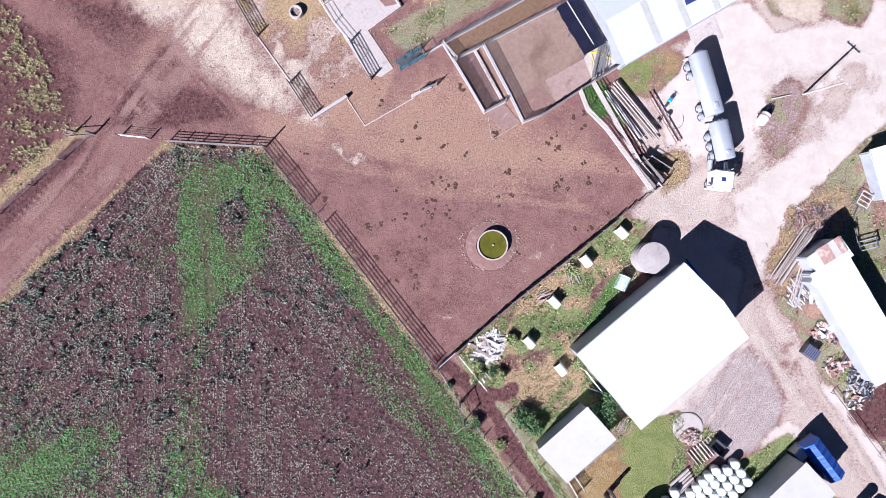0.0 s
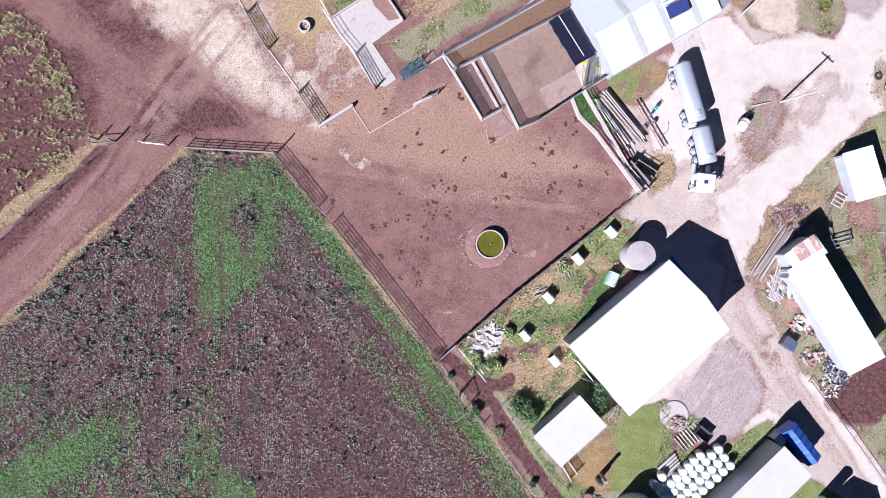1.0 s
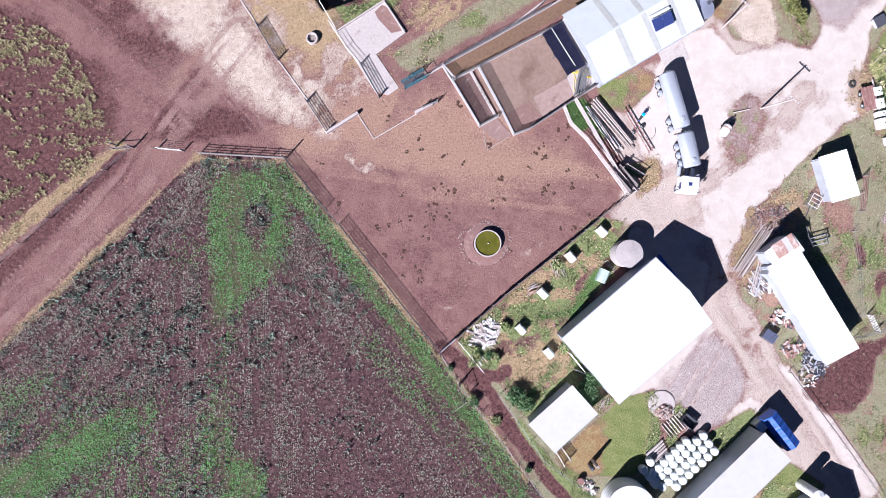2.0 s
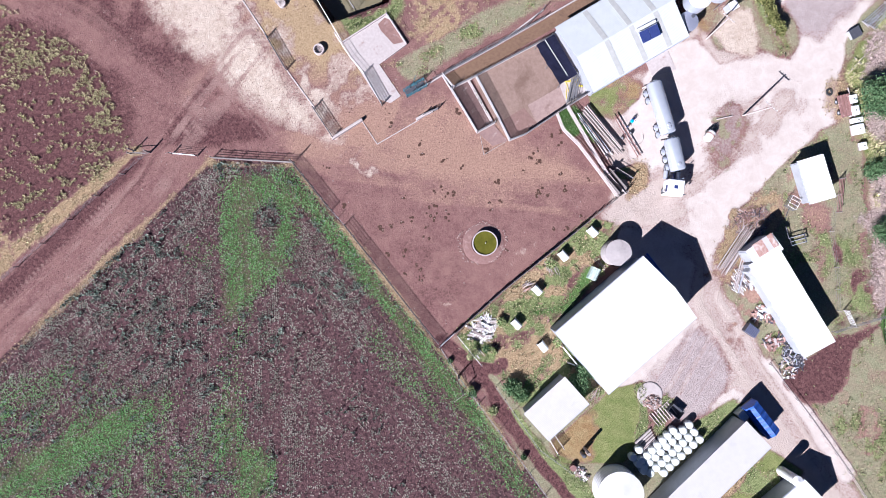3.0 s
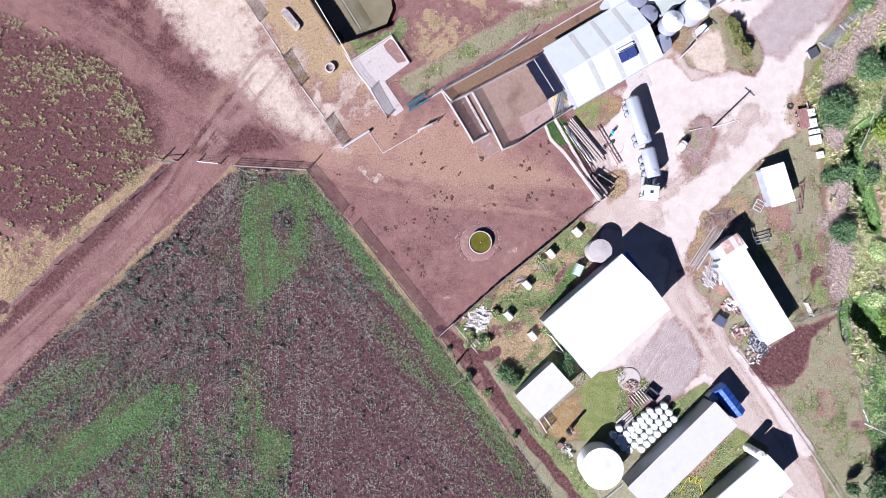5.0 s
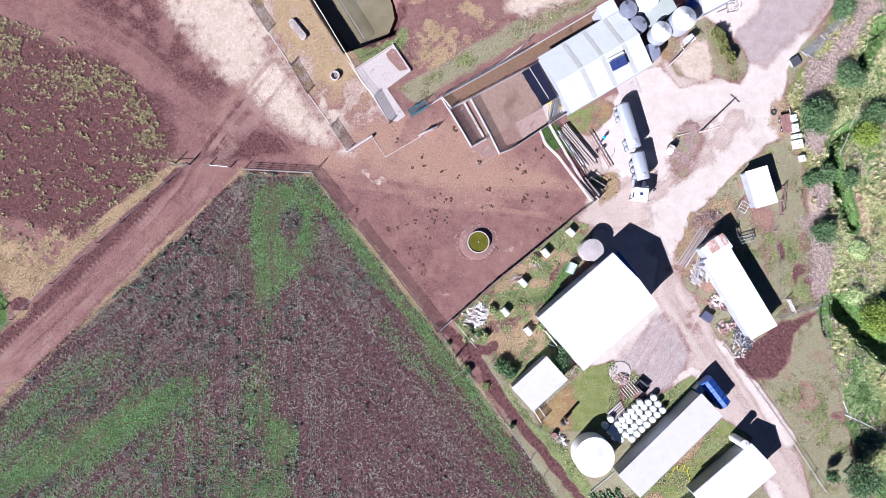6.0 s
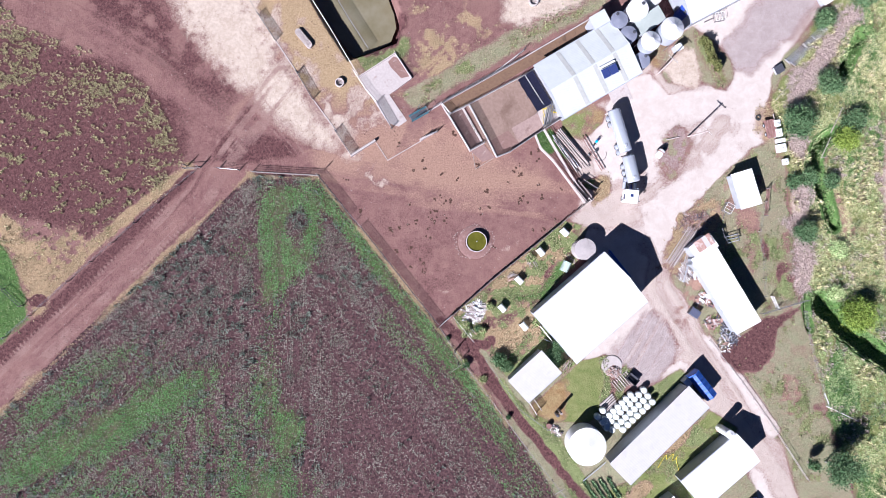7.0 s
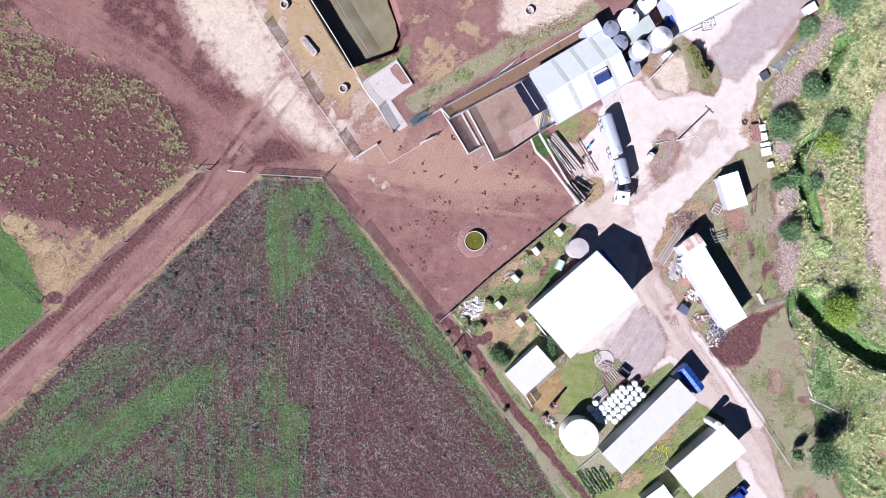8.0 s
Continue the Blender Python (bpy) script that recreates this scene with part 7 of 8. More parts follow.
def motorbike():
    t = thing("farm_motorbike", (*(29.57, 19.30), 0), 52, "dark farm motorbike with bright blue tank panels", "motorbike")
    for x in (-0.62, 0.66):
        wheel(t, x, 0, 0.33, 0.14)
    bm = bmesh.new()
    box(bm, (0.55, 0.5, 0.35), (0.12, 0, 0.85), bevel=0.1)
    part("fuel_tank", bm, material("bright_blue_plastic", (0.02, 0.36, 0.72), (0.03, 0.42, 0.80), 3.0, 0.35), t, "bright blue tank panels")
    bm = bmesh.new()
    box(bm, (0.8, 0.32, 0.12), (-0.5, 0, 0.82), bevel=0.05)
    part("seat", bm, M_DARK, t, "black vinyl seat")
    bm = bmesh.new()
    tube(bm, (0.45, -0.4, 1.05), (0.45, 0.4, 1.05), 0.025)
    tube(bm, (0.45, 0, 1.05), (0.66, 0, 0.35), 0.05)
    part("handlebar", bm, M_STEELDARK, t)
    bm = bmesh.new()
    box(bm, (0.5, 0.36, 0.4), (0.0, 0, 0.5), bevel=0.06)
    part("engine", bm, M_STEELDARK, t)
    for x, w in ((0.72, 0.2), (-0.75, 0.24)):
        bm = bmesh.new()
        box(bm, (0.5, w, 0.04), (x, 0, 0.72), bevel=0.015)
        part("mudguard", bm, M_BLUESTEEL, t, "dark blue mudguard")
    bm = bmesh.new()
    tube(bm, (0.0, -0.18, 0.4), (-0.18, -0.45, 0.0), 0.02)
    part("stand", bm, M_STEELDARK, t)


motorbike()


def lying_tank():
    c, length, turn = axis((41.22, 16.37), (43.06, 18.65))
    t = thing("fuel_tanker", (c.x, c.y, 0), turn, "small white tank on a dark steel trailer frame", "tank")
    bm = bmesh.new()
    barrel(bm, -length / 2, 0.15, 0.66, 0.62, 0.95, 20, 0.15, 2.0)
    part("tank", bm, M_PAINTWHITE, t, "", True)
    bm = bmesh.new()
    tube(bm, (-0.55, 0, 0.95), (-0.35, 0, 0.95), 0.675, None, 20)
    part("rust_band", bm, M_RUST, t, "rusty band round the tank")
    bm = bmesh.new()
    for y in (-0.4, 0.4):
        box(bm, (length, 0.08, 0.1), (0.2, y, 0.36))
    box(bm, (0.5, 0.7, 0.5), (0.75, 0, 0.62), bevel=0.05)
    tube(bm, (0.9, -0.3, 0.4), (length / 2 + 0.7, 0, 0.35), 0.05)
    tube(bm, (0.9, 0.3, 0.4), (length / 2 + 0.7, 0, 0.35), 0.05)
    part("frame", bm, M_STEELDARK, t)
    for s in (-0.62, 0.62):
        wheel(t, 0.0, s, 0.32, 0.18)


lying_tank()


def cattle_crush():
    c, length, turn = axis((-5.81, 23.99), (-2.68, 25.71))
    t = thing("cattle_crush", (c.x, c.y, 0), turn, "teal painted steel cattle crush by the trough", "machinery")
    M_TEAL = material("teal_paint", (0.04, 0.12, 0.16), (0.07, 0.18, 0.22), 3.0, 0.5, 0.0, (0.25, 0.25, 0.25), 1.4, 0.6)
    for y in (-0.55, 0.55):
        for k in range(5):
            bm = bmesh.new()
            tube(bm, (-length / 2, y, 0.25 + 0.33 * k), (length / 2, y, 0.25 + 0.33 * k), 0.035)
            part("bar", bm, M_TEAL, t)
        for x in (-length / 2, -length / 6, length / 6, length / 2):
            bm = bmesh.new()
            tube(bm, (x, y, 0), (x, y, 1.8), 0.05)
            part("upright", bm, M_TEAL, t)
    for x in (-length / 2, 0, length / 2):
        bm = bmesh.new()
        tube(bm, (x, -0.55, 1.8), (x, 0.55, 1.8), 0.04)
        part("top_bar", bm, M_TEAL, t)
    bm = bmesh.new()
    box(bm, (length * 0.95, 1.0, 0.04), (0, 0, 0.03))
    part("floor_plate", bm, M_STEELDARK, t)
    bm = bmesh.new()
    tube(bm, (-0.3, 0.2, 1.8), (0.9, 1.3, 2.1), 0.035)
    part("lever", bm, M_TEAL, t, "long operating lever")


cattle_crush()


def hose(name, pts, label, r=0.05, mat=None):
    cu = bpy.data.curves.new(name, "CURVE")
    cu.dimensions, cu.bevel_depth, cu.bevel_resolution = "3D", r, 2
    sp = cu.splines.new("NURBS")
    sp.points.add(len(pts) - 1)
    o = pts[0]
    for p, q in zip(sp.points, pts):
        p.co = (q[0] - o[0], q[1] - o[1], r + random.uniform(0, 0.04), 1)
    sp.use_endpoint_u, sp.order_u = True, 4
    cu.materials.append(mat or M_YELLOW)
    ob = new(name, cu)
    ob.location = (o[0], o[1], 0.05)
    return tagged(ob, label, "hose")


def coil(c, r, turns, squash=0.6):
    return [(c[0] + r * (1 + 0.25 * math.sin(2.3 * k)) * math.cos(k * 0.7), c[1] + squash * r * (1 + 0.25 * math.cos(1.7 * k)) * math.sin(k * 0.7)) for k in range(int(turns * 9))]


hose("yellow_hose", coil((19.82, 26.75), 1.0, 2.2, 0.9) + coil((21.91, 25.71), 0.95, 3), "yellow wash-down hose coiled on the yard", 0.075)
hose("yellow_hose", [(19.60, 24.67), (19.45, 23.55), (19.82, 22.43), (20.12, 23.92), (19.67, 25.41), (19.37, 26.01)], "yellow hose looped over the yard rail", 0.045)
hose("garden_hose", [(40.87, -43.23), (42.15, -40.88), (42.84, -40.32), (42.36, -42.01), (43.51, -40.67), (44.20, -40.34), (43.27, -42.02), (44.41, -41.59), (44.88, -40.46), (44.18, -42.03), (44.85, -42.72), (45.05, -45.20)], "yellow garden hose lying in loops on lawn", 0.05)


# ---- shade canopy, solar panels, dairy fittings ----
def shade_canopy():
    c, length, turn = axis((14.54, 30.97), (18.09, 24.82))
    t = thing("shade_canopy", (c.x, c.y, 0), turn, "navy shade cloth canopy over the dairy's entrance", "canopy")
    cloth = material("navy_shade_cloth", (0.012, 0.014, 0.045), (0.022, 0.024, 0.07), 2.5, 0.8)
    bm = bmesh.new()
    nx, ny = 24, 8
    grid = [[bm.verts.new((-length / 2 + length * i / nx, 3.2 * j / ny - 0.14 * abs(math.sin(i * 0.9 + math.sin(i * 0.7))) * (j == 0) * (i < 15), 2.2 + 0.05 * math.sin(i * 0.9) * math.cos(j * 0.7))) for j in range(ny + 1)] for i in range(nx + 1)]
    for i in range(nx):
        for j in range(ny):
            bm.faces.new((grid[i][j], grid[i + 1][j], grid[i + 1][j + 1], grid[i][j + 1]))
    bmesh.ops.solidify(bm, geom=bm.faces[:], thickness=0.015)
    part("cloth", bm, cloth, t)
    for x in (-length / 2, 0, length / 2):
        for y in (0.05, 3.1):
            q = part("post", post_mesh(2.15, 0.05, M_PIPE), None, t)
            q.matrix_basis = pose(x, y, 0)
    bm = bmesh.new()
    tube(bm, (-length / 2, 1.5, 2.32), (length / 2 - 0.6, 1.7, 2.32), 0.04)
    part("ridge_pipe", bm, M_PAINTWHITE, t, "white pipe across the cloth")


shade_canopy()


def solar_array():
    c, length, turn = axis((29.79, 31.06), (32.55, 32.47))
    t = thing("solar_panels", (c.x, c.y, 4.35), turn, "two dark blue solar panels tilted on a frame", "solar panel")
    m = Matrix.Rotation(radians(14), 4, "X")
    for k in (-1, 1):
        bm = bmesh.new()
        box(bm, (length / 2 - 0.06, 1.75, 0.05), (k * length / 4, 0, 0.3), m, 0.01)
        p = part("panel", bm, M_SOLAR, t, "dark blue glass panel")
        bm = bmesh.new()
        for y in (-0.87, 0.87):
            box(bm, (length / 2 - 0.03, 0.04, 0.06), (k * length / 4, y, 0.31), m)
        part("panel_frame", bm, M_SILVER, p)
    bm = bmesh.new()
    tube(bm, (-length / 2, 1.25, 0.35), (length / 2, 1.25, 0.35), 0.22, None, 14)
    part("header_tank", bm, M_TANKWHITE, t, "white header tank above the panels")
    for x in (-length / 2 + 0.2, length / 2 - 0.2):
        for y, h in ((-0.8, 0.2), (0.9, 0.45)):
            bm = bmesh.new()
            tube(bm, (x, y, -0.35), (x, y, h), 0.03)
            part("leg", bm, M_PIPE, t)


solar_array()


# ---- heaps and stores round the buildings ----
def heap(name, at, rx, ry, turn, n, length, thick, mats, label, height=0.5, along=None, group=""):
    """A loose heap of boards and bars; each piece is a part."""
    t = thing(name, (*at, 0), turn, label, "heap", group)
    for k in range(n):
        a, d = random.uniform(0, 6.28), math.sqrt(random.random())
        x, y = rx * d * math.cos(a), ry * d * math.sin(a)
        l, w = random.uniform(*length), random.uniform(*thick)
        yaw = random.uniform(0, 360) if along is None else along + random.gauss(0, 9)
        z = 0.06 + height * (1 - d) * random.random()
        bm = bmesh.new()
        box(bm, (l, w, max(0.03, w * random.uniform(0.25, 0.8))), (0, 0, 0))
        q = part("piece", bm, random.choice(mats), t)
        q.matrix_basis = pose(x, y, z, random.uniform(-8, 8), random.uniform(-8, 8), yaw)
    return t


heap("timber_heap", (6.11, -12.89), 2.3, 1.7, 40, 130, (0.6, 2.2), (0.08, 0.34), [M_PAINTWHITE, M_PAINTWHITE, M_LOG, M_KERB], "heap of broken white painted boards in weeds", 0.8)
pole_stack("board_stack", [((4.40, -15.57), (5.66, -17.21), 6, 1.3)], "row of pale boards lying in weeds", [M_KERB, M_LOG, M_PAINTWHITE], (0.06, 0.09))
heap("branch_heap", (16.99, -3.43), 1.6, 0.7, -35, 20, (0.8, 2.0), (0.05, 0.1), [M_LOG, M_KERB], "heap of pale dead branches by the fence", 0.4, -35)
heap("pallet_heap", (13.26, -6.26), 0.9, 0.8, 20, 16, (0.8, 1.3), (0.1, 0.15), [M_LOG, M_PINKWOOD, M_KERB], "broken pallet beside a calf hutch", 0.7, 10)
heap("branch_heap", (24.74, -2.91), 1.0, 0.5, -40, 18, (0.4, 1.0), (0.04, 0.08), [M_LOG, M_KERB], "dead sticks beside the concrete tank", 0.3)
heap("brick_heap", (16.32, -11.85), 0.35, 0.35, 0, 14, (0.22, 0.25), (0.1, 0.12), [M_REDSTEEL, M_PINKWOOD], "small heap of red bricks in the grass", 0.25)
heap("brush_heap", (23.40, -23.40), 1.1, 0.7, 30, 30, (0.6, 1.5), (0.03, 0.07), [M_LOG, M_PINKWOOD], "heap of cut sticks beside the machinery shed", 0.4, 30)
heap("firewood_heap", (32.64, -24.67), 1.6, 1.2, 0, 130, (0.3, 0.5), (0.1, 0.18), [M_PINKWOOD, M_PINKWOOD, M_KERB, M_STONE], "heap of split firewood on a round slab", 0.9)
pole_stack("split_posts", [((33.09, -26.75), (35.32, -24.52), 1, 0.2)], "split post lying on the gravel", [M_LOG])
for k in range(8):
    p = Vector((32.94, -27.65)).lerp(Vector((35.62, -25.63)), k / 7)
    lying_log("split_post", (p.x - 0.7, p.y + 1.0), (p.x + 0.8, p.y - 1.0), random.uniform(0.09, 0.14), "split grey fence post lying beside firewood", M_KERB if k % 2 else M_LOG)
for k in range(5):
    p = Vector((31.10, -29.96)).lerp(Vector((31.90, -31.52)), k / 4)
    lying_log("sawn_log", (p.x - 1.3, p.y - 1.1), (p.x + 1.2, p.y + 1.0), random.uniform(0.16, 0.24), "thick pale sawn log beside the bales", M_KERB if k != 2 else M_LOG)
bm = bmesh.new()
lathe(bm, [(2.0, -0.1), (1.98, 0.1), (1.8, 0.13), (0, 0.13)], 36)
pad = new("round_slab", mesh_of("round_slab", bm, M_PADCONC))
pad.location = (*(32.27, -23.55), 0)
tagged(pad, "round white concrete slab beside the lawn", "paving", kind="structure")


def tub(at, label):
    t = thing("steel_skip", (*at, 0), -40, label, "bin")
    bm = bmesh.new()
    for s in (-1, 1):
        box(bm, (2.2, 0.06, 0.9), (0, s * 0.7, 0.5))
        box(bm, (0.06, 1.4, 0.9), (s * 1.1, 0, 0.5))
    box(bm, (2.2, 1.4, 0.06), (0, 0, 0.08))
    part("body", bm, M_STEELDARK, t)
    bm = bmesh.new()
    box(bm, (1.0, 0.1, 0.1), (0.6, 0.9, 0.7), bevel=0.02)
    part("lifting_bar", bm, M_PAINTWHITE, t, "white lifting bar")


tub((36.07, -26.01), "dark steel skip beside the firewood")


def small_hut(name, at, turn, size, label, roof=None):
    t = thing(name, (*at, 0), turn, label, "hut")
    l, w, h = size
    for s in (-1, 1):
        bm = bmesh.new()
        box(bm, (l, 0.05, h), (0, s * (w / 2 - 0.03), h / 2))
        part("wall", bm, M_WALL, t)
        bm = bmesh.new()
        box(bm, (0.05, w - 0.14, h), (s * (l / 2 - 0.03), 0, h / 2))
        part("end_wall", bm, M_WALL, t)
    bm = bmesh.new()
    box(bm, (l + 0.2, w + 0.2, 0.06), (0, 0, h + 0.06), Matrix.Rotation(radians(4), 4, "X"), 0.01)
    part("roof", bm, roof or M_ROOF, t)
    return t


small_hut("pump_hut", (46.37, -26.39), 45, (1.5, 1.3, 1.5), "tiny white-roofed pump hut by the hay shed")
small_hut("meter_hut", (45.28, 37.22), 30, (1.2, 1.1, 1.8), "tiny white meter hut beside a silo")


def tarped_trailer():
    c, length, turn = axis((46.95, -24.69), (50.45, -29.26))
    t = thing("covered_trailer", (c.x, c.y, 0), turn, "parked grain trailer under a bright blue tarpaulin", "trailer")
    bm = bmesh.new()
    n = 14
    prof = [(-1.1, 1.1), (-1.15, 2.5), (0.0, 3.1), (1.15, 2.5), (1.1, 1.1)]
    rings = [[bm.verts.new((-length / 2 + length * i / n, y, z - 0.1 * abs(math.sin(i * 1.9)) * (z > 2))) for y, z in prof] for i in range(n + 1)]
    for a, b in zip(rings, rings[1:]):
        for k in range(4):
            bm.faces.new((a[k], a[k + 1], b[k + 1], b[k]))
    bm.faces.new(rings[0]), bm.faces.new(rings[-1])
    part("tarpaulin", bm, M_BLUE, t, "bright blue sagging tarpaulin")
    bm = bmesh.new()
    box(bm, (length, 2.4, 0.3), (0, 0, 1.0))
    part("deck", bm, M_STEELDARK, t)
    for x in (-length / 2 + 1.2, length / 2 - 1.2, length / 2 - 2.4):
        for s in (-1.0, 1.0):
            wheel(t, x, s)
    for k in range(5):
        bm = bmesh.new()
        x = -length / 2 + 0.6 + k * (length - 1.2) / 4
        for (y0, z0), (y1, z1) in zip(prof, prof[1:]):
            tube(bm, (x, y0 * 1.02, z0), (x, y1 * 1.02, z1 + 0.02), 0.02, None, 4)
        part("strap", bm, M_STEELDARK, t)


tarped_trailer()

# beside the tractor shed
pole_stack("pole_heap", [((43.42, -3.79), (47.85, 2.86), 5, 1.0), ((44.21, -4.48), (48.87, 2.28), 5, 0.9)], "heap of long pale poles leaning over brush", [M_KERB, M_LOG, M_LOG], (0.07, 0.11), 2).location.z = 0.3
pole_stack("pole_heap", [((45.77, -7.22), (47.92, -0.43), 6, 1.2)], "long pale poles fanned over a green bush", [M_KERB, M_LOG, M_SILVER], (0.06, 0.1), 2).location.z = 0.5
heap("burn_heap", (48.66, 3.54), 3.2, 2.4, 30, 330, (0.3, 1.5), (0.03, 0.13), [M_PINKWOOD, M_PINKWOOD, M_JUNKDARK, M_LOG, M_REDSTEEL], "heap of reddish branches and scrap timber", 1.0)
heap("timber_heap", (46.94, -5.64), 2.2, 1.4, 60, 110, (0.4, 2.0), (0.04, 0.14), [M_KERB, M_LOG, M_JUNKDARK, M_PAINTWHITE], "heap of mixed boards beside old poles", 0.7, 70)
heap("scrap_heap", (48.87, -5.89), 1.1, 1.6, 30, 50, (0.3, 1.2), (0.08, 0.25), [M_PAINTWHITE, M_JUNKDARK, M_KERB, M_PLASTIC], "scrap metal and boards along a shed wall", 0.7)
heap("scrap_heap", (49.83, -10.89), 1.3, 1.1, 30, 60, (0.2, 1.2), (0.08, 0.4), [M_PAINTWHITE, M_JUNKDARK, M_PINKWOOD, M_PLASTIC, M_REDSTEEL], "mixed scrap under a white sheet", 0.8)
heap("scrap_heap", (51.43, -11.36), 1.0, 1.4, 30, 34, (0.3, 1.0), (0.1, 0.3), [M_PINKWOOD, M_REDSTEEL, M_JUNKDARK], "rusty scrap along the shed wall", 0.5)
heap("scrap_heap", (51.95, -15.34), 1.7, 1.3, 30, 60, (0.2, 1.3), (0.08, 0.4), [M_REDSTEEL, M_PINKWOOD, M_JUNKDARK, M_KERB], "rusty sheet iron and scrap on dry grass", 0.6)
heap("scrap_heap", (55.00, -17.53), 1.6, 2.4, 30, 150, (0.3, 1.4), (0.06, 0.25), [M_JUNKDARK, M_JUNKDARK, M_STEELDARK, M_KERB, M_SILVER], "dark scrap metal piled at the shed's end", 0.9)
heap("scrap_heap", (54.28, -19.78), 1.4, 1.8, 30, 50, (0.3, 1.0), (0.06, 0.2), [M_JUNKDARK, M_KERB, M_PAINTWHITE, M_PINKWOOD], "loose scrap along the drive fence", 0.4)


def blue_bin(at, turn, label):
    t = thing("ribbed_bin", (*at, 0), turn, label, "bin")
    bm = bmesh.new()
    box(bm, (2.0, 1.5, 1.0), (0, 0, 0.5), bevel=0.05)
    part("body", bm, M_STEELDARK, t)
    for k in range(7):
        bm = bmesh.new()
        box(bm, (0.12, 1.52, 0.08), (-0.85 + k * 0.285, 0, 1.02), bevel=0.02)
        part("rib", bm, material("slate_blue_paint", (0.12, 0.14, 0.26), (0.16, 0.18, 0.32), 3.0, 0.5) if k == 0 and "slate_blue_paint" not in bpy.data.materials else bpy.data.materials["slate_blue_paint"], t)


blue_bin((48.09, -13.48), -35, "slate blue ribbed crate beside scrap")


def cage(at, turn, label):
    t = thing("wire_cage", (*at, 0), turn, label, "cage")
    for z in (0.1, 0.6, 1.1):
        for s in (-0.75, 0.75):
            for a, b in (((-0.9, s, z), (0.9, s, z)), ((s * 1.2, -0.75, z), (s * 1.2, 0.75, z))):
                bm = bmesh.new()
                tube(bm, a, b, 0.035)
                part("bar", bm, M_PAINTWHITE if z > 1 else M_PIPE, t)
    for x in (-0.9, 0, 0.9):
        for y in (-0.75, 0.75):
            bm = bmesh.new()
            tube(bm, (x, y, 0), (x, y, 1.12), 0.035)
            part("upright", bm, M_PIPE, t)
    for k in range(4):
        bm = bmesh.new()
        tube(bm, (-0.9 + 0.6 * k, -0.75, 1.1), (-0.9 + 0.6 * k, 0.75, 1.1), 0.03)
        part("top_bar", bm, M_PAINTWHITE, t)
    bm = bmesh.new()
    tube(bm, (-0.9, 0, 0.4), (-2.9, -0.4, 0.2), 0.05)
    part("drawbar", bm, M_STEELDARK, t)


cage((54.90, 6.44), 60, "small white wire cage trailer on grass")
cage((53.66, 43.29), 10, "small steel cage beside the white shed")


def loader_frame():
    t = thing("loader_frame", (*(55.48, 0.63), 0), 15, "pale steel loader frame beside the lean-to", "machinery")
    for y in (-0.6, 0.0, 0.6):
        bm = bmesh.new()
        box(bm, (2.6, 0.1, 0.12), (0, y, 0.9))
        part("arm", bm, M_SILVER, t)
    for x in (-1.2, 1.2):
        bm = bmesh.new()
        box(bm, (0.12, 1.5, 0.12), (x, 0, 0.9))
        part("crossbeam", bm, M_STEELDARK, t)
        for y in (-0.6, 0.6):
            bm = bmesh.new()
            tube(bm, (x, y, 0), (x, y, 0.9), 0.05)
            part("leg", bm, M_STEELDARK, t)
    bm = bmesh.new()
    tube(bm, (-1.4, 0.6, 1.0), (-1.7, 2.6, 1.6), 0.06)
    part("boom", bm, M_STEELDARK, t)


loader_frame()
small_hut("side_porch", (47.85, -4.03), 57, (1.6, 1.6, 2.4), "small grey porch joining the tractor shed", M_ROOF_GREY)
rusty = thing("rusty_roof_panel", (*(48.54, -0.29), 4.12), 32, "patch of rusty corrugated iron on the lean-to", "roofing")
for k in range(4):
    bm = bmesh.new()
    box(bm, (0.85, 2.2, 0.03), (-1.3 + k * 0.87, 0.1, 0.02 * (k % 2)))
    part("sheet", bm, M_RUST if k != 2 else M_ROOF_GREY, rusty)

# along the eastern paddock
gate("pipe_gate", (63.11, -10.58), (64.22, -12.98), "white pipe gate standing open in the paddock", 1.3, 5, M_PAINTWHITE, r=0.025)
fence("pipe_fence", [(61.12, -13.85), (64.11, -12.97), (67.91, -11.88), (69.98, -11.33)], "galvanised pipe fence across the muddy pen", 1.3, 4, 2.6, 0.03, 0.05, 0.3, M_PIPE, M_PIPE)
fence("wire_fence", [(62.11, 7.63), (61.00, 1.95), (61.72, -3.75), (61.97, -10.57)], "sagging wire fence across the paddock", 1.1, 3, 4.0, 0.012, 0.06, mat=M_PIPE)
fence("wire_fence", [(51.21, -18.95), (57.38, -27.30), (63.54, -36.10), (69.70, -45.80)], "low pale rail fence along the drive", 0.9, 2, 4.0, 0.035, 0.06, mat=M_KERB)
fence("wire_fence", [(69.61, -13.49), (70.66, -19.75), (73.14, -29.99), (73.81, -31.82)], "post and wire fence along the creek bank", 1.1, 4, 4.0, 0.012, 0.06, mat=M_PIPE)
lying_log("white_rail", (73.58, -31.81), (79.85, -34.73), 0.1, "long white rail lying in the grass", M_PAINTWHITE)
lying_log("white_rail", (73.38, -29.32), (74.15, -31.48), 0.1, "short white rail lying in the grass", M_PAINTWHITE)
gate("leaning_gate", (62.67, 10.14), (62.15, 5.05), "rusty gate frame beside the pump shed", 1.2, 4, M_REDSTEEL)
lying_log("fallen_branch", (77.68, 25.79), (75.30, 20.88), 0.12, "grey fallen branch over the creek", M_LOG)
lying_log("fallen_branch", (75.29, 20.08), (73.39, 16.10), 0.08, "bleached pale fallen branch in the creek", M_KERB)
lying_log("fallen_branch", (73.39, 16.10), (75.00, 16.31), 0.05, "bleached pale fallen branch in the creek", M_KERB)


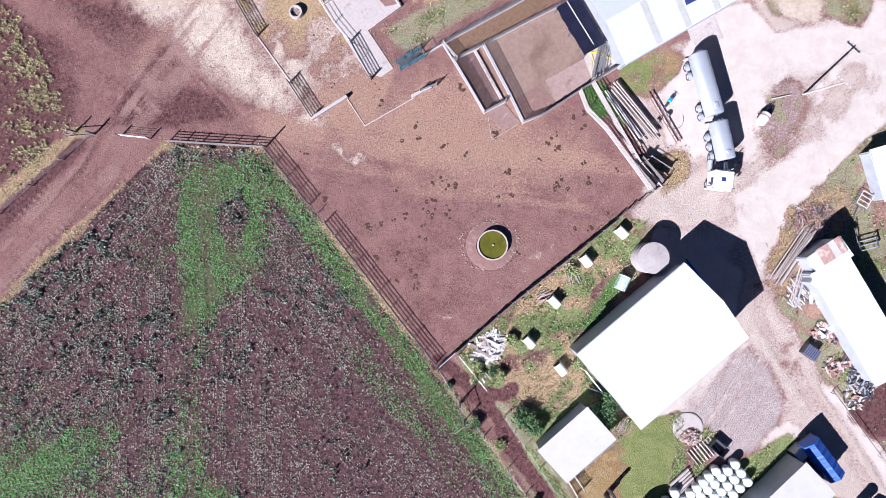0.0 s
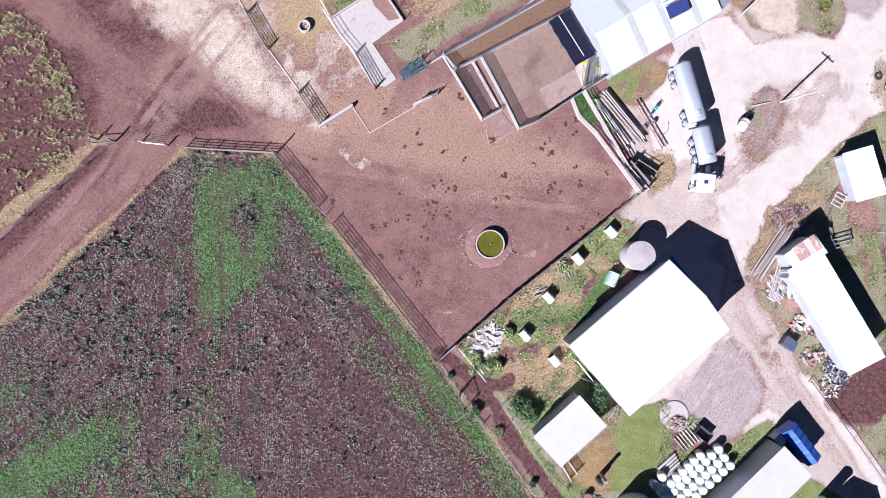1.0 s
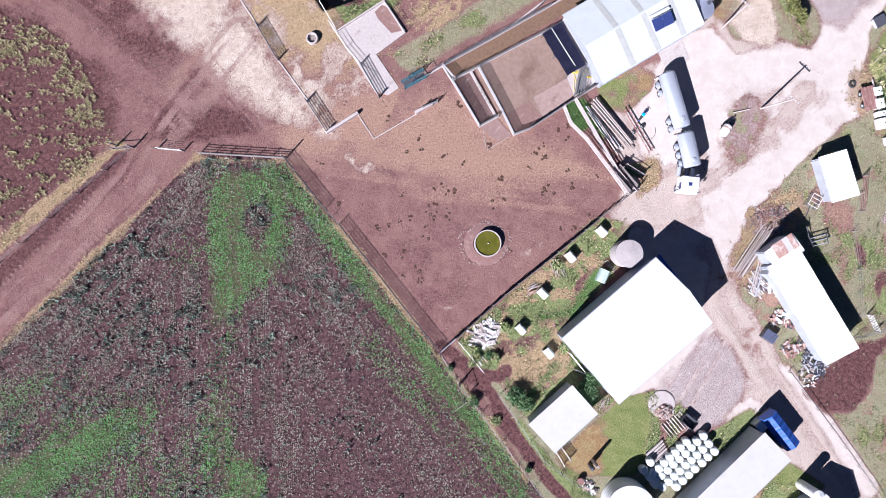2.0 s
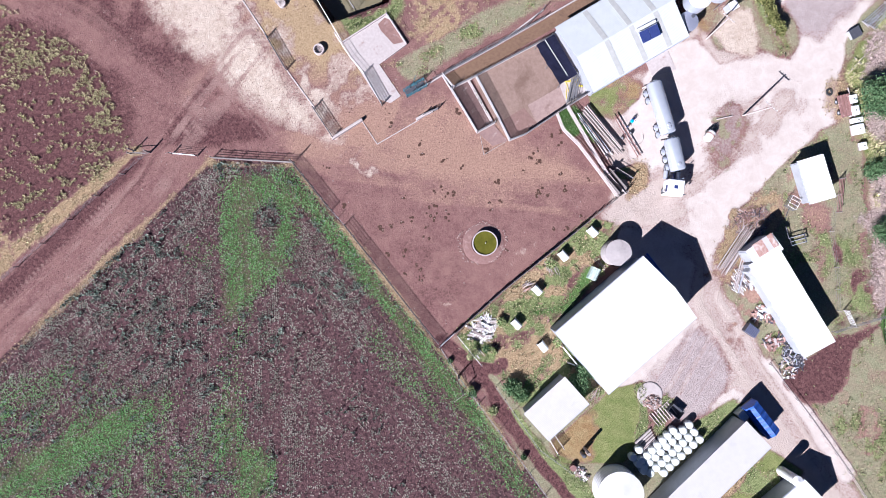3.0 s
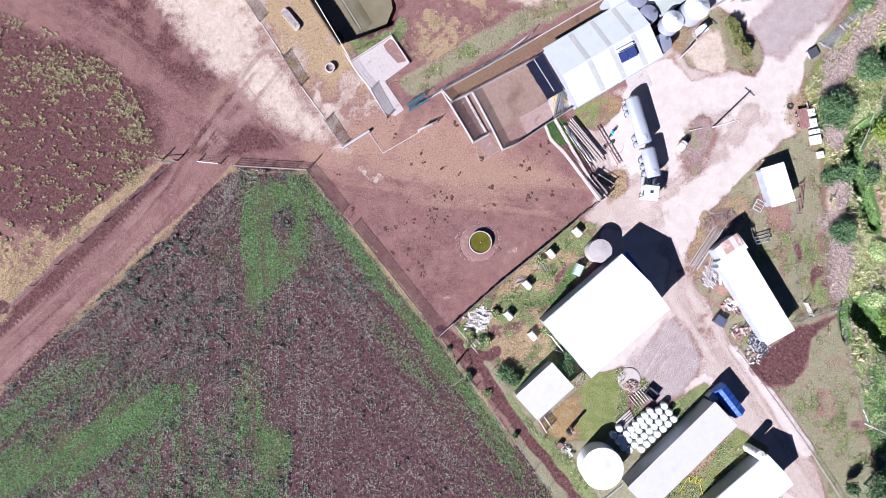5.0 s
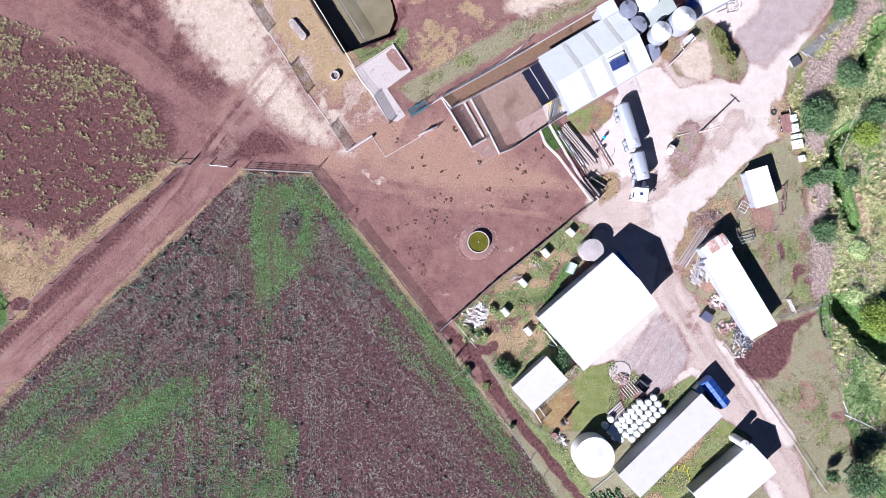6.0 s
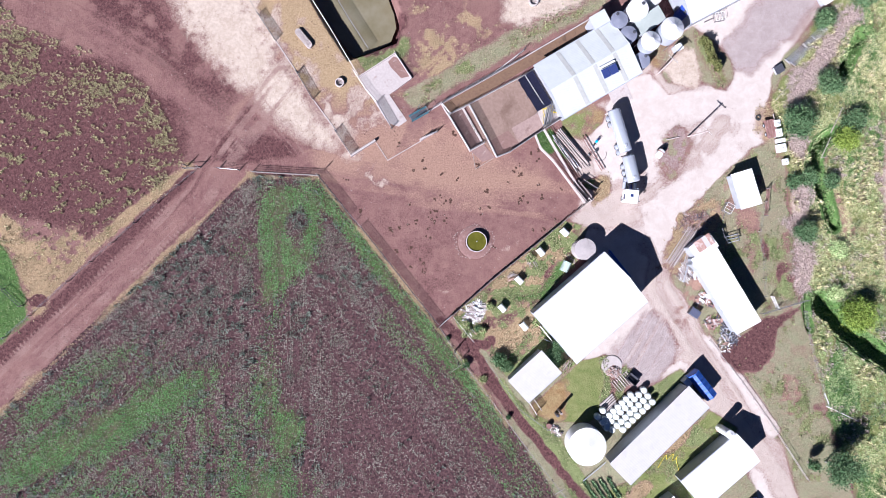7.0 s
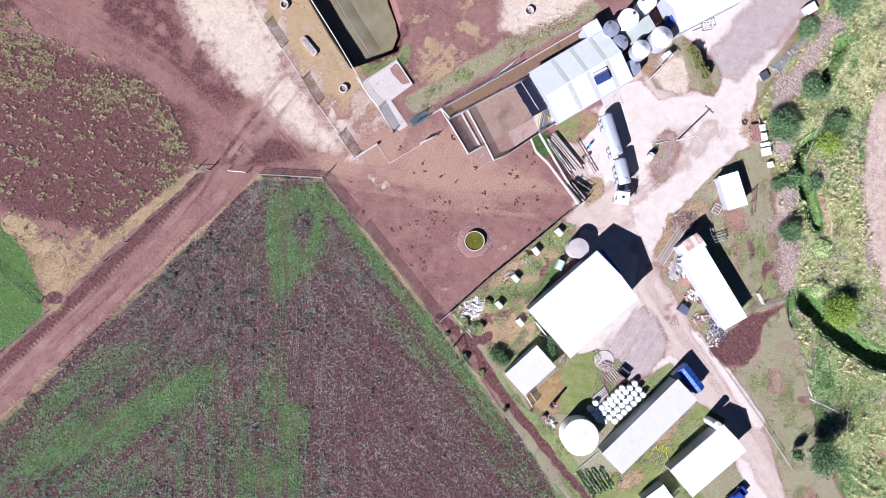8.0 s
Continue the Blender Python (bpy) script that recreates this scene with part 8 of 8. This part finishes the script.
def flatbed(a, b):
    c, length, turn = axis(a, b)
    t = thing("flatbed_trailer", (c.x, c.y, 0), turn, "old red-brown flatbed trailer with steel beams", "trailer")
    for k in range(4):
        bm = bmesh.new()
        box(bm, (length, 0.42, 0.12), (0, -0.75 + 0.5 * k, 0.85), bevel=0.02)
        part("deck_board", bm, M_REDSTEEL, t)
    bm = bmesh.new()
    box(bm, (length + 1.2, 0.14, 0.14), (0.3, -1.25, 0.6))
    part("side_beam", bm, M_KERB, t, "pale side beam")
    bm = bmesh.new()
    for y in (-0.5, 0.5):
        box(bm, (length, 0.12, 0.2), (0, y, 0.66))
    part("chassis", bm, M_STEELDARK, t)
    for x in (-length / 4, length / 4):
        for s in (-0.85, 0.85):
            wheel(t, x, s, 0.4, 0.22)


flatbed((63.55, 19.93), (62.80, 23.36))


def tote(at, turn, size, label):
    t = thing("tote_tank", (*at, 0), turn, label, "tank", "white totes beside the trailer")
    l, w, h = size
    bm = bmesh.new()
    box(bm, (l, w, h), (0, 0, 0.15 + h / 2), bevel=0.08)
    part("bottle", bm, M_PLASTIC, t)
    bm = bmesh.new()
    box(bm, (l, w, 0.12), (0, 0, 0.07))
    part("pallet", bm, M_LOG, t)
    bm = bmesh.new()
    lathe(bm, [(0.1, h + 0.14), (0.1, h + 0.2), (0, h + 0.2)], 10)
    part("cap", bm, M_DARK, t)


for at, size in (((64.40, 22.68), (1.3, 1.2, 1.0)), ((64.71, 20.86), (1.5, 1.2, 1.0)), ((65.15, 19.39), (0.8, 1.6, 0.9)), ((65.24, 17.92), (1.6, 1.5, 1.1)), ((66.11, 15.31), (1.2, 0.9, 0.8))):
    tote(at, 100, size, "white plastic tote tank beside the flatbed trailer")
tyre = thing("discarded_tyre", (*(61.20, 23.94), 0), 0, "old black tyre lying on bare ground", "tyre")
bm = bmesh.new()
lathe(bm, [(0.28, 0.03), (0.5, 0.0), (0.58, 0.12), (0.5, 0.25), (0.28, 0.22), (0.28, 0.03)], 20)
part("tread", bm, M_DARK, tyre)
for k, (a, b) in enumerate((((66.54, 35.23), (70.03, 38.19)), ((67.45, 34.77), (70.96, 38.42)), ((70.03, 38.19), (73.08, 41.39)), ((70.96, 38.65), (73.77, 41.61)))):
    g = gate("yard_gate", a, b, "pale steel yard gate lying among bushes", 1.2, 4, M_SILVER)
    g.matrix_basis = g.matrix_basis @ pose(0, 0, 0.25, 82, 0, 0)
small_hut("water_box", (74.33, 46.60), 30, (2.2, 1.6, 1.2), "white box shed at the drive's edge")
lying_log("timber_rail", (64.23, 26.78), (67.97, 30.99), 0.07, "pale rails lying beside the drive", M_KERB)
lying_log("timber_rail", (65.30, 29.52), (66.43, 28.37), 0.07, "pale rails lying beside the drive", M_KERB)
crate = small_hut("open_crate", (65.12, 33.22), 30, (1.6, 1.4, 0.6), "dark open crate beside the drive", M_STEELDARK)


# ---- south of the yards ----
heap("stone_heap", (21.44, -35.85), 1.7, 0.9, -35, 60, (0.2, 0.5), (0.15, 0.35), [M_PAINTWHITE, M_STONE, M_KERB, M_JUNKDARK], "heap of white rubble beside the lane", 0.4)
round_tank("rusty_drum", (19.96, -34.73), 0.45, 0.75, "rusty red drum beside white rubble", M_REDSTEEL, None, 0.03, 1, category="drum", manhole=False)
pen = gate("calf_pen_panel", (16.15, -30.01), (17.55, -32.37), "white pipe pen at the calf shed's end", 1.1, 5, M_PAINTWHITE)
gate("calf_pen_panel", (17.11, -29.57), (18.43, -31.48), "white pipe pen at the calf shed's end", 1.1, 5, M_PAINTWHITE)
gate("wall_frame", (18.46, -15.74), (20.44, -18.31), "white steel frame leaning beside the machinery shed", 1.6, 4, M_PAINTWHITE)
gate("wall_frame", (19.41, -18.31), (22.13, -19.41), "white steel rail beside the machinery shed", 0.8, 2, M_PAINTWHITE)
post = new("short_post", post_mesh(3.0, 0.28, M_POST))
post.location = (*(21.91, -31.82), 0)
tagged(post, "thick timber stump standing on the lawn", "post")
tall = thing("gas_bottle", (*(21.48, -32.47), 0), 0, "dark upright tank standing on dry lawn", "tank")
bm = bmesh.new()
lathe(bm, [(0.32, 0), (0.35, 0.1), (0.35, 1.7), (0.2, 1.95), (0, 2.0)], 16)
part("bottle", bm, M_STEELDARK, tall)
for k in range(4):
    a, b = Vector((26.65, -45.71)).lerp(Vector((31.19, -45.00)), k / 3), Vector((29.77, -50.26)).lerp(Vector((33.41, -48.86)), k / 3)
    n = 16
    pts = [a.lerp(b, i / (n - 1)) for i in range(n)]
    scatter("vegetable_row", np.array([[p.x + random.uniform(-0.1, 0.1), p.y + random.uniform(-0.1, 0.1)] for p in pts for _ in range(3)]), 0.45, 0.4, M_TREE, "row of dark green vegetables", 8, 0.4, 0.4, 90 + k, "vegetables")
lying_log("tank_pipe", (26.43, -45.37), (30.78, -41.84), 0.09, "grey pipe running down from the water tank", M_SILVER, 0.3)
for k in range(7):
    p = Vector((46.89, -43.77)).lerp(Vector((54.03, -37.89)), k / 6)
    tree("shrub", (p.x, p.y), 1.1, 0.8, "dark shrub against the workshop wall", M_TREE, 320, 0.05, seed=60 + k, leaf=0.18)
heap("scrap_heap", (53.59, -36.75), 0.8, 1.6, 45, 26, (0.3, 0.9), (0.1, 0.3), [M_PAINTWHITE, M_JUNKDARK, M_PINKWOOD], "odds and ends beside the workshop tank", 0.5)


def parked_car(at, turn, label, mat):
    t = thing("utility_vehicle", (*at, 0), turn, label, "car")
    bm = bmesh.new()
    box(bm, (4.6, 1.8, 0.7), (0, 0, 0.75), bevel=0.12)
    part("body", bm, mat, t)
    bm = bmesh.new()
    box(bm, (1.9, 1.6, 0.65), (0.1, 0, 1.4), bevel=0.18)
    part("cabin", bm, mat, t)
    bm = bmesh.new()
    box(bm, (0.04, 1.4, 0.5), (1.08, 0, 1.38), Matrix.Identity(4))
    part("windscreen", bm, M_SOLAR, t, "dark windscreen")
    for x in (-1.45, 1.45):
        for s in (-0.85, 0.85):
            wheel(t, x, s, 0.37, 0.24)


parked_car((58.19, -50.82), 40, "dark blue utility parked beside the drive", M_BLUESTEEL)
small_hut("garden_shed", (41.96, -50.64), 35, (5.0, 4.0, 2.2), "small white-roofed garden shed on the lawn")
gate("garden_rail", (44.32, -48.57), (45.88, -51.08), "dark garden rail beside the shed", 1.2, 5, M_STEELDARK)
slab("yard_patch", [(9.17, 19.67), (12.89, 21.83), (14.98, 19.23), (12.97, 17.74), (10.73, 16.92)], "older reddish slab of the collecting yard", material("reddish_slab", (0.25, 0.155, 0.135), (0.19, 0.115, 0.10), 2.0, 0.85, 0.0, (0.32, 0.23, 0.21), 0.6, 0.6), 0.046)
pole_stack("blue_pipe_stack", [((32.04, -1.56), (36.07, -6.78), 4, 0.7)], "long blue pipes lying along the shed wall", [M_BLUESTEEL, M_BLUE], (0.06, 0.09))
for k, p in enumerate(((1.12, -18.11), (4.32, -22.43), (4.77, -22.80), (7.53, -26.16), (12.21, -32.57), (4.02, -16.92), (6.41, -15.95), (4.62, -16.47))):
    tree("shrub", (p[0] + random.uniform(-0.5, 0.3), p[1] + random.uniform(-0.4, 0.4)), 0.5 + 0.3 * (k % 3), 0.4 + 0.12 * (k % 4), "tall weedy clump along the muddy lane", M_GRASS if k % 2 else M_TREE, 380, 0.04, seed=80 + k, leaf=0.17)
bm = bmesh.new()
for k in range(26):
    tube(bm, (random.uniform(-0.25, 0.25), -2.3 + k * 0.18, 0.02), (random.uniform(-0.3, 0.3), -2.3 + k * 0.18 + random.uniform(-0.1, 0.1), 0.15 + random.uniform(0.05, 0.2)), 0.04, 0.01, 4)
weeds_wall = new("wall_weeds", mesh_of("wall_weeds", bm, M_TREE))
wc, wl, wt = axis((4.25, 26.01), (7.75, 19.67))
weeds_wall.matrix_basis = pose(wc.x, wc.y, 0.2, 0, 0, wt - 90)
tagged(weeds_wall, "green weeds along a concrete wall top", "weeds", kind="stuff")
slab("pad_mud", [(-9.03, 36.16), (-8.02, 35.81), (-6.02, 32.29), (-7.60, 31.96), (-9.61, 34.12), (-10.06, 35.14)], "dried mud caked on the concrete pad", material("caked_mud", (0.27, 0.165, 0.145), (0.19, 0.11, 0.10), 3.0, 0.95, 0.0, (0.40, 0.32, 0.30), 0.9, 0.55), 0.058)
fence("wire_fence", [(-91.66, -1.14), (-86.82, -4.31), (-82.86, -7.59), (-79.56, -10.85)], "rail fence at the corner of the green pasture", 1.1, 2, 3.6, 0.05, 0.09, mat=M_STEELDARK)
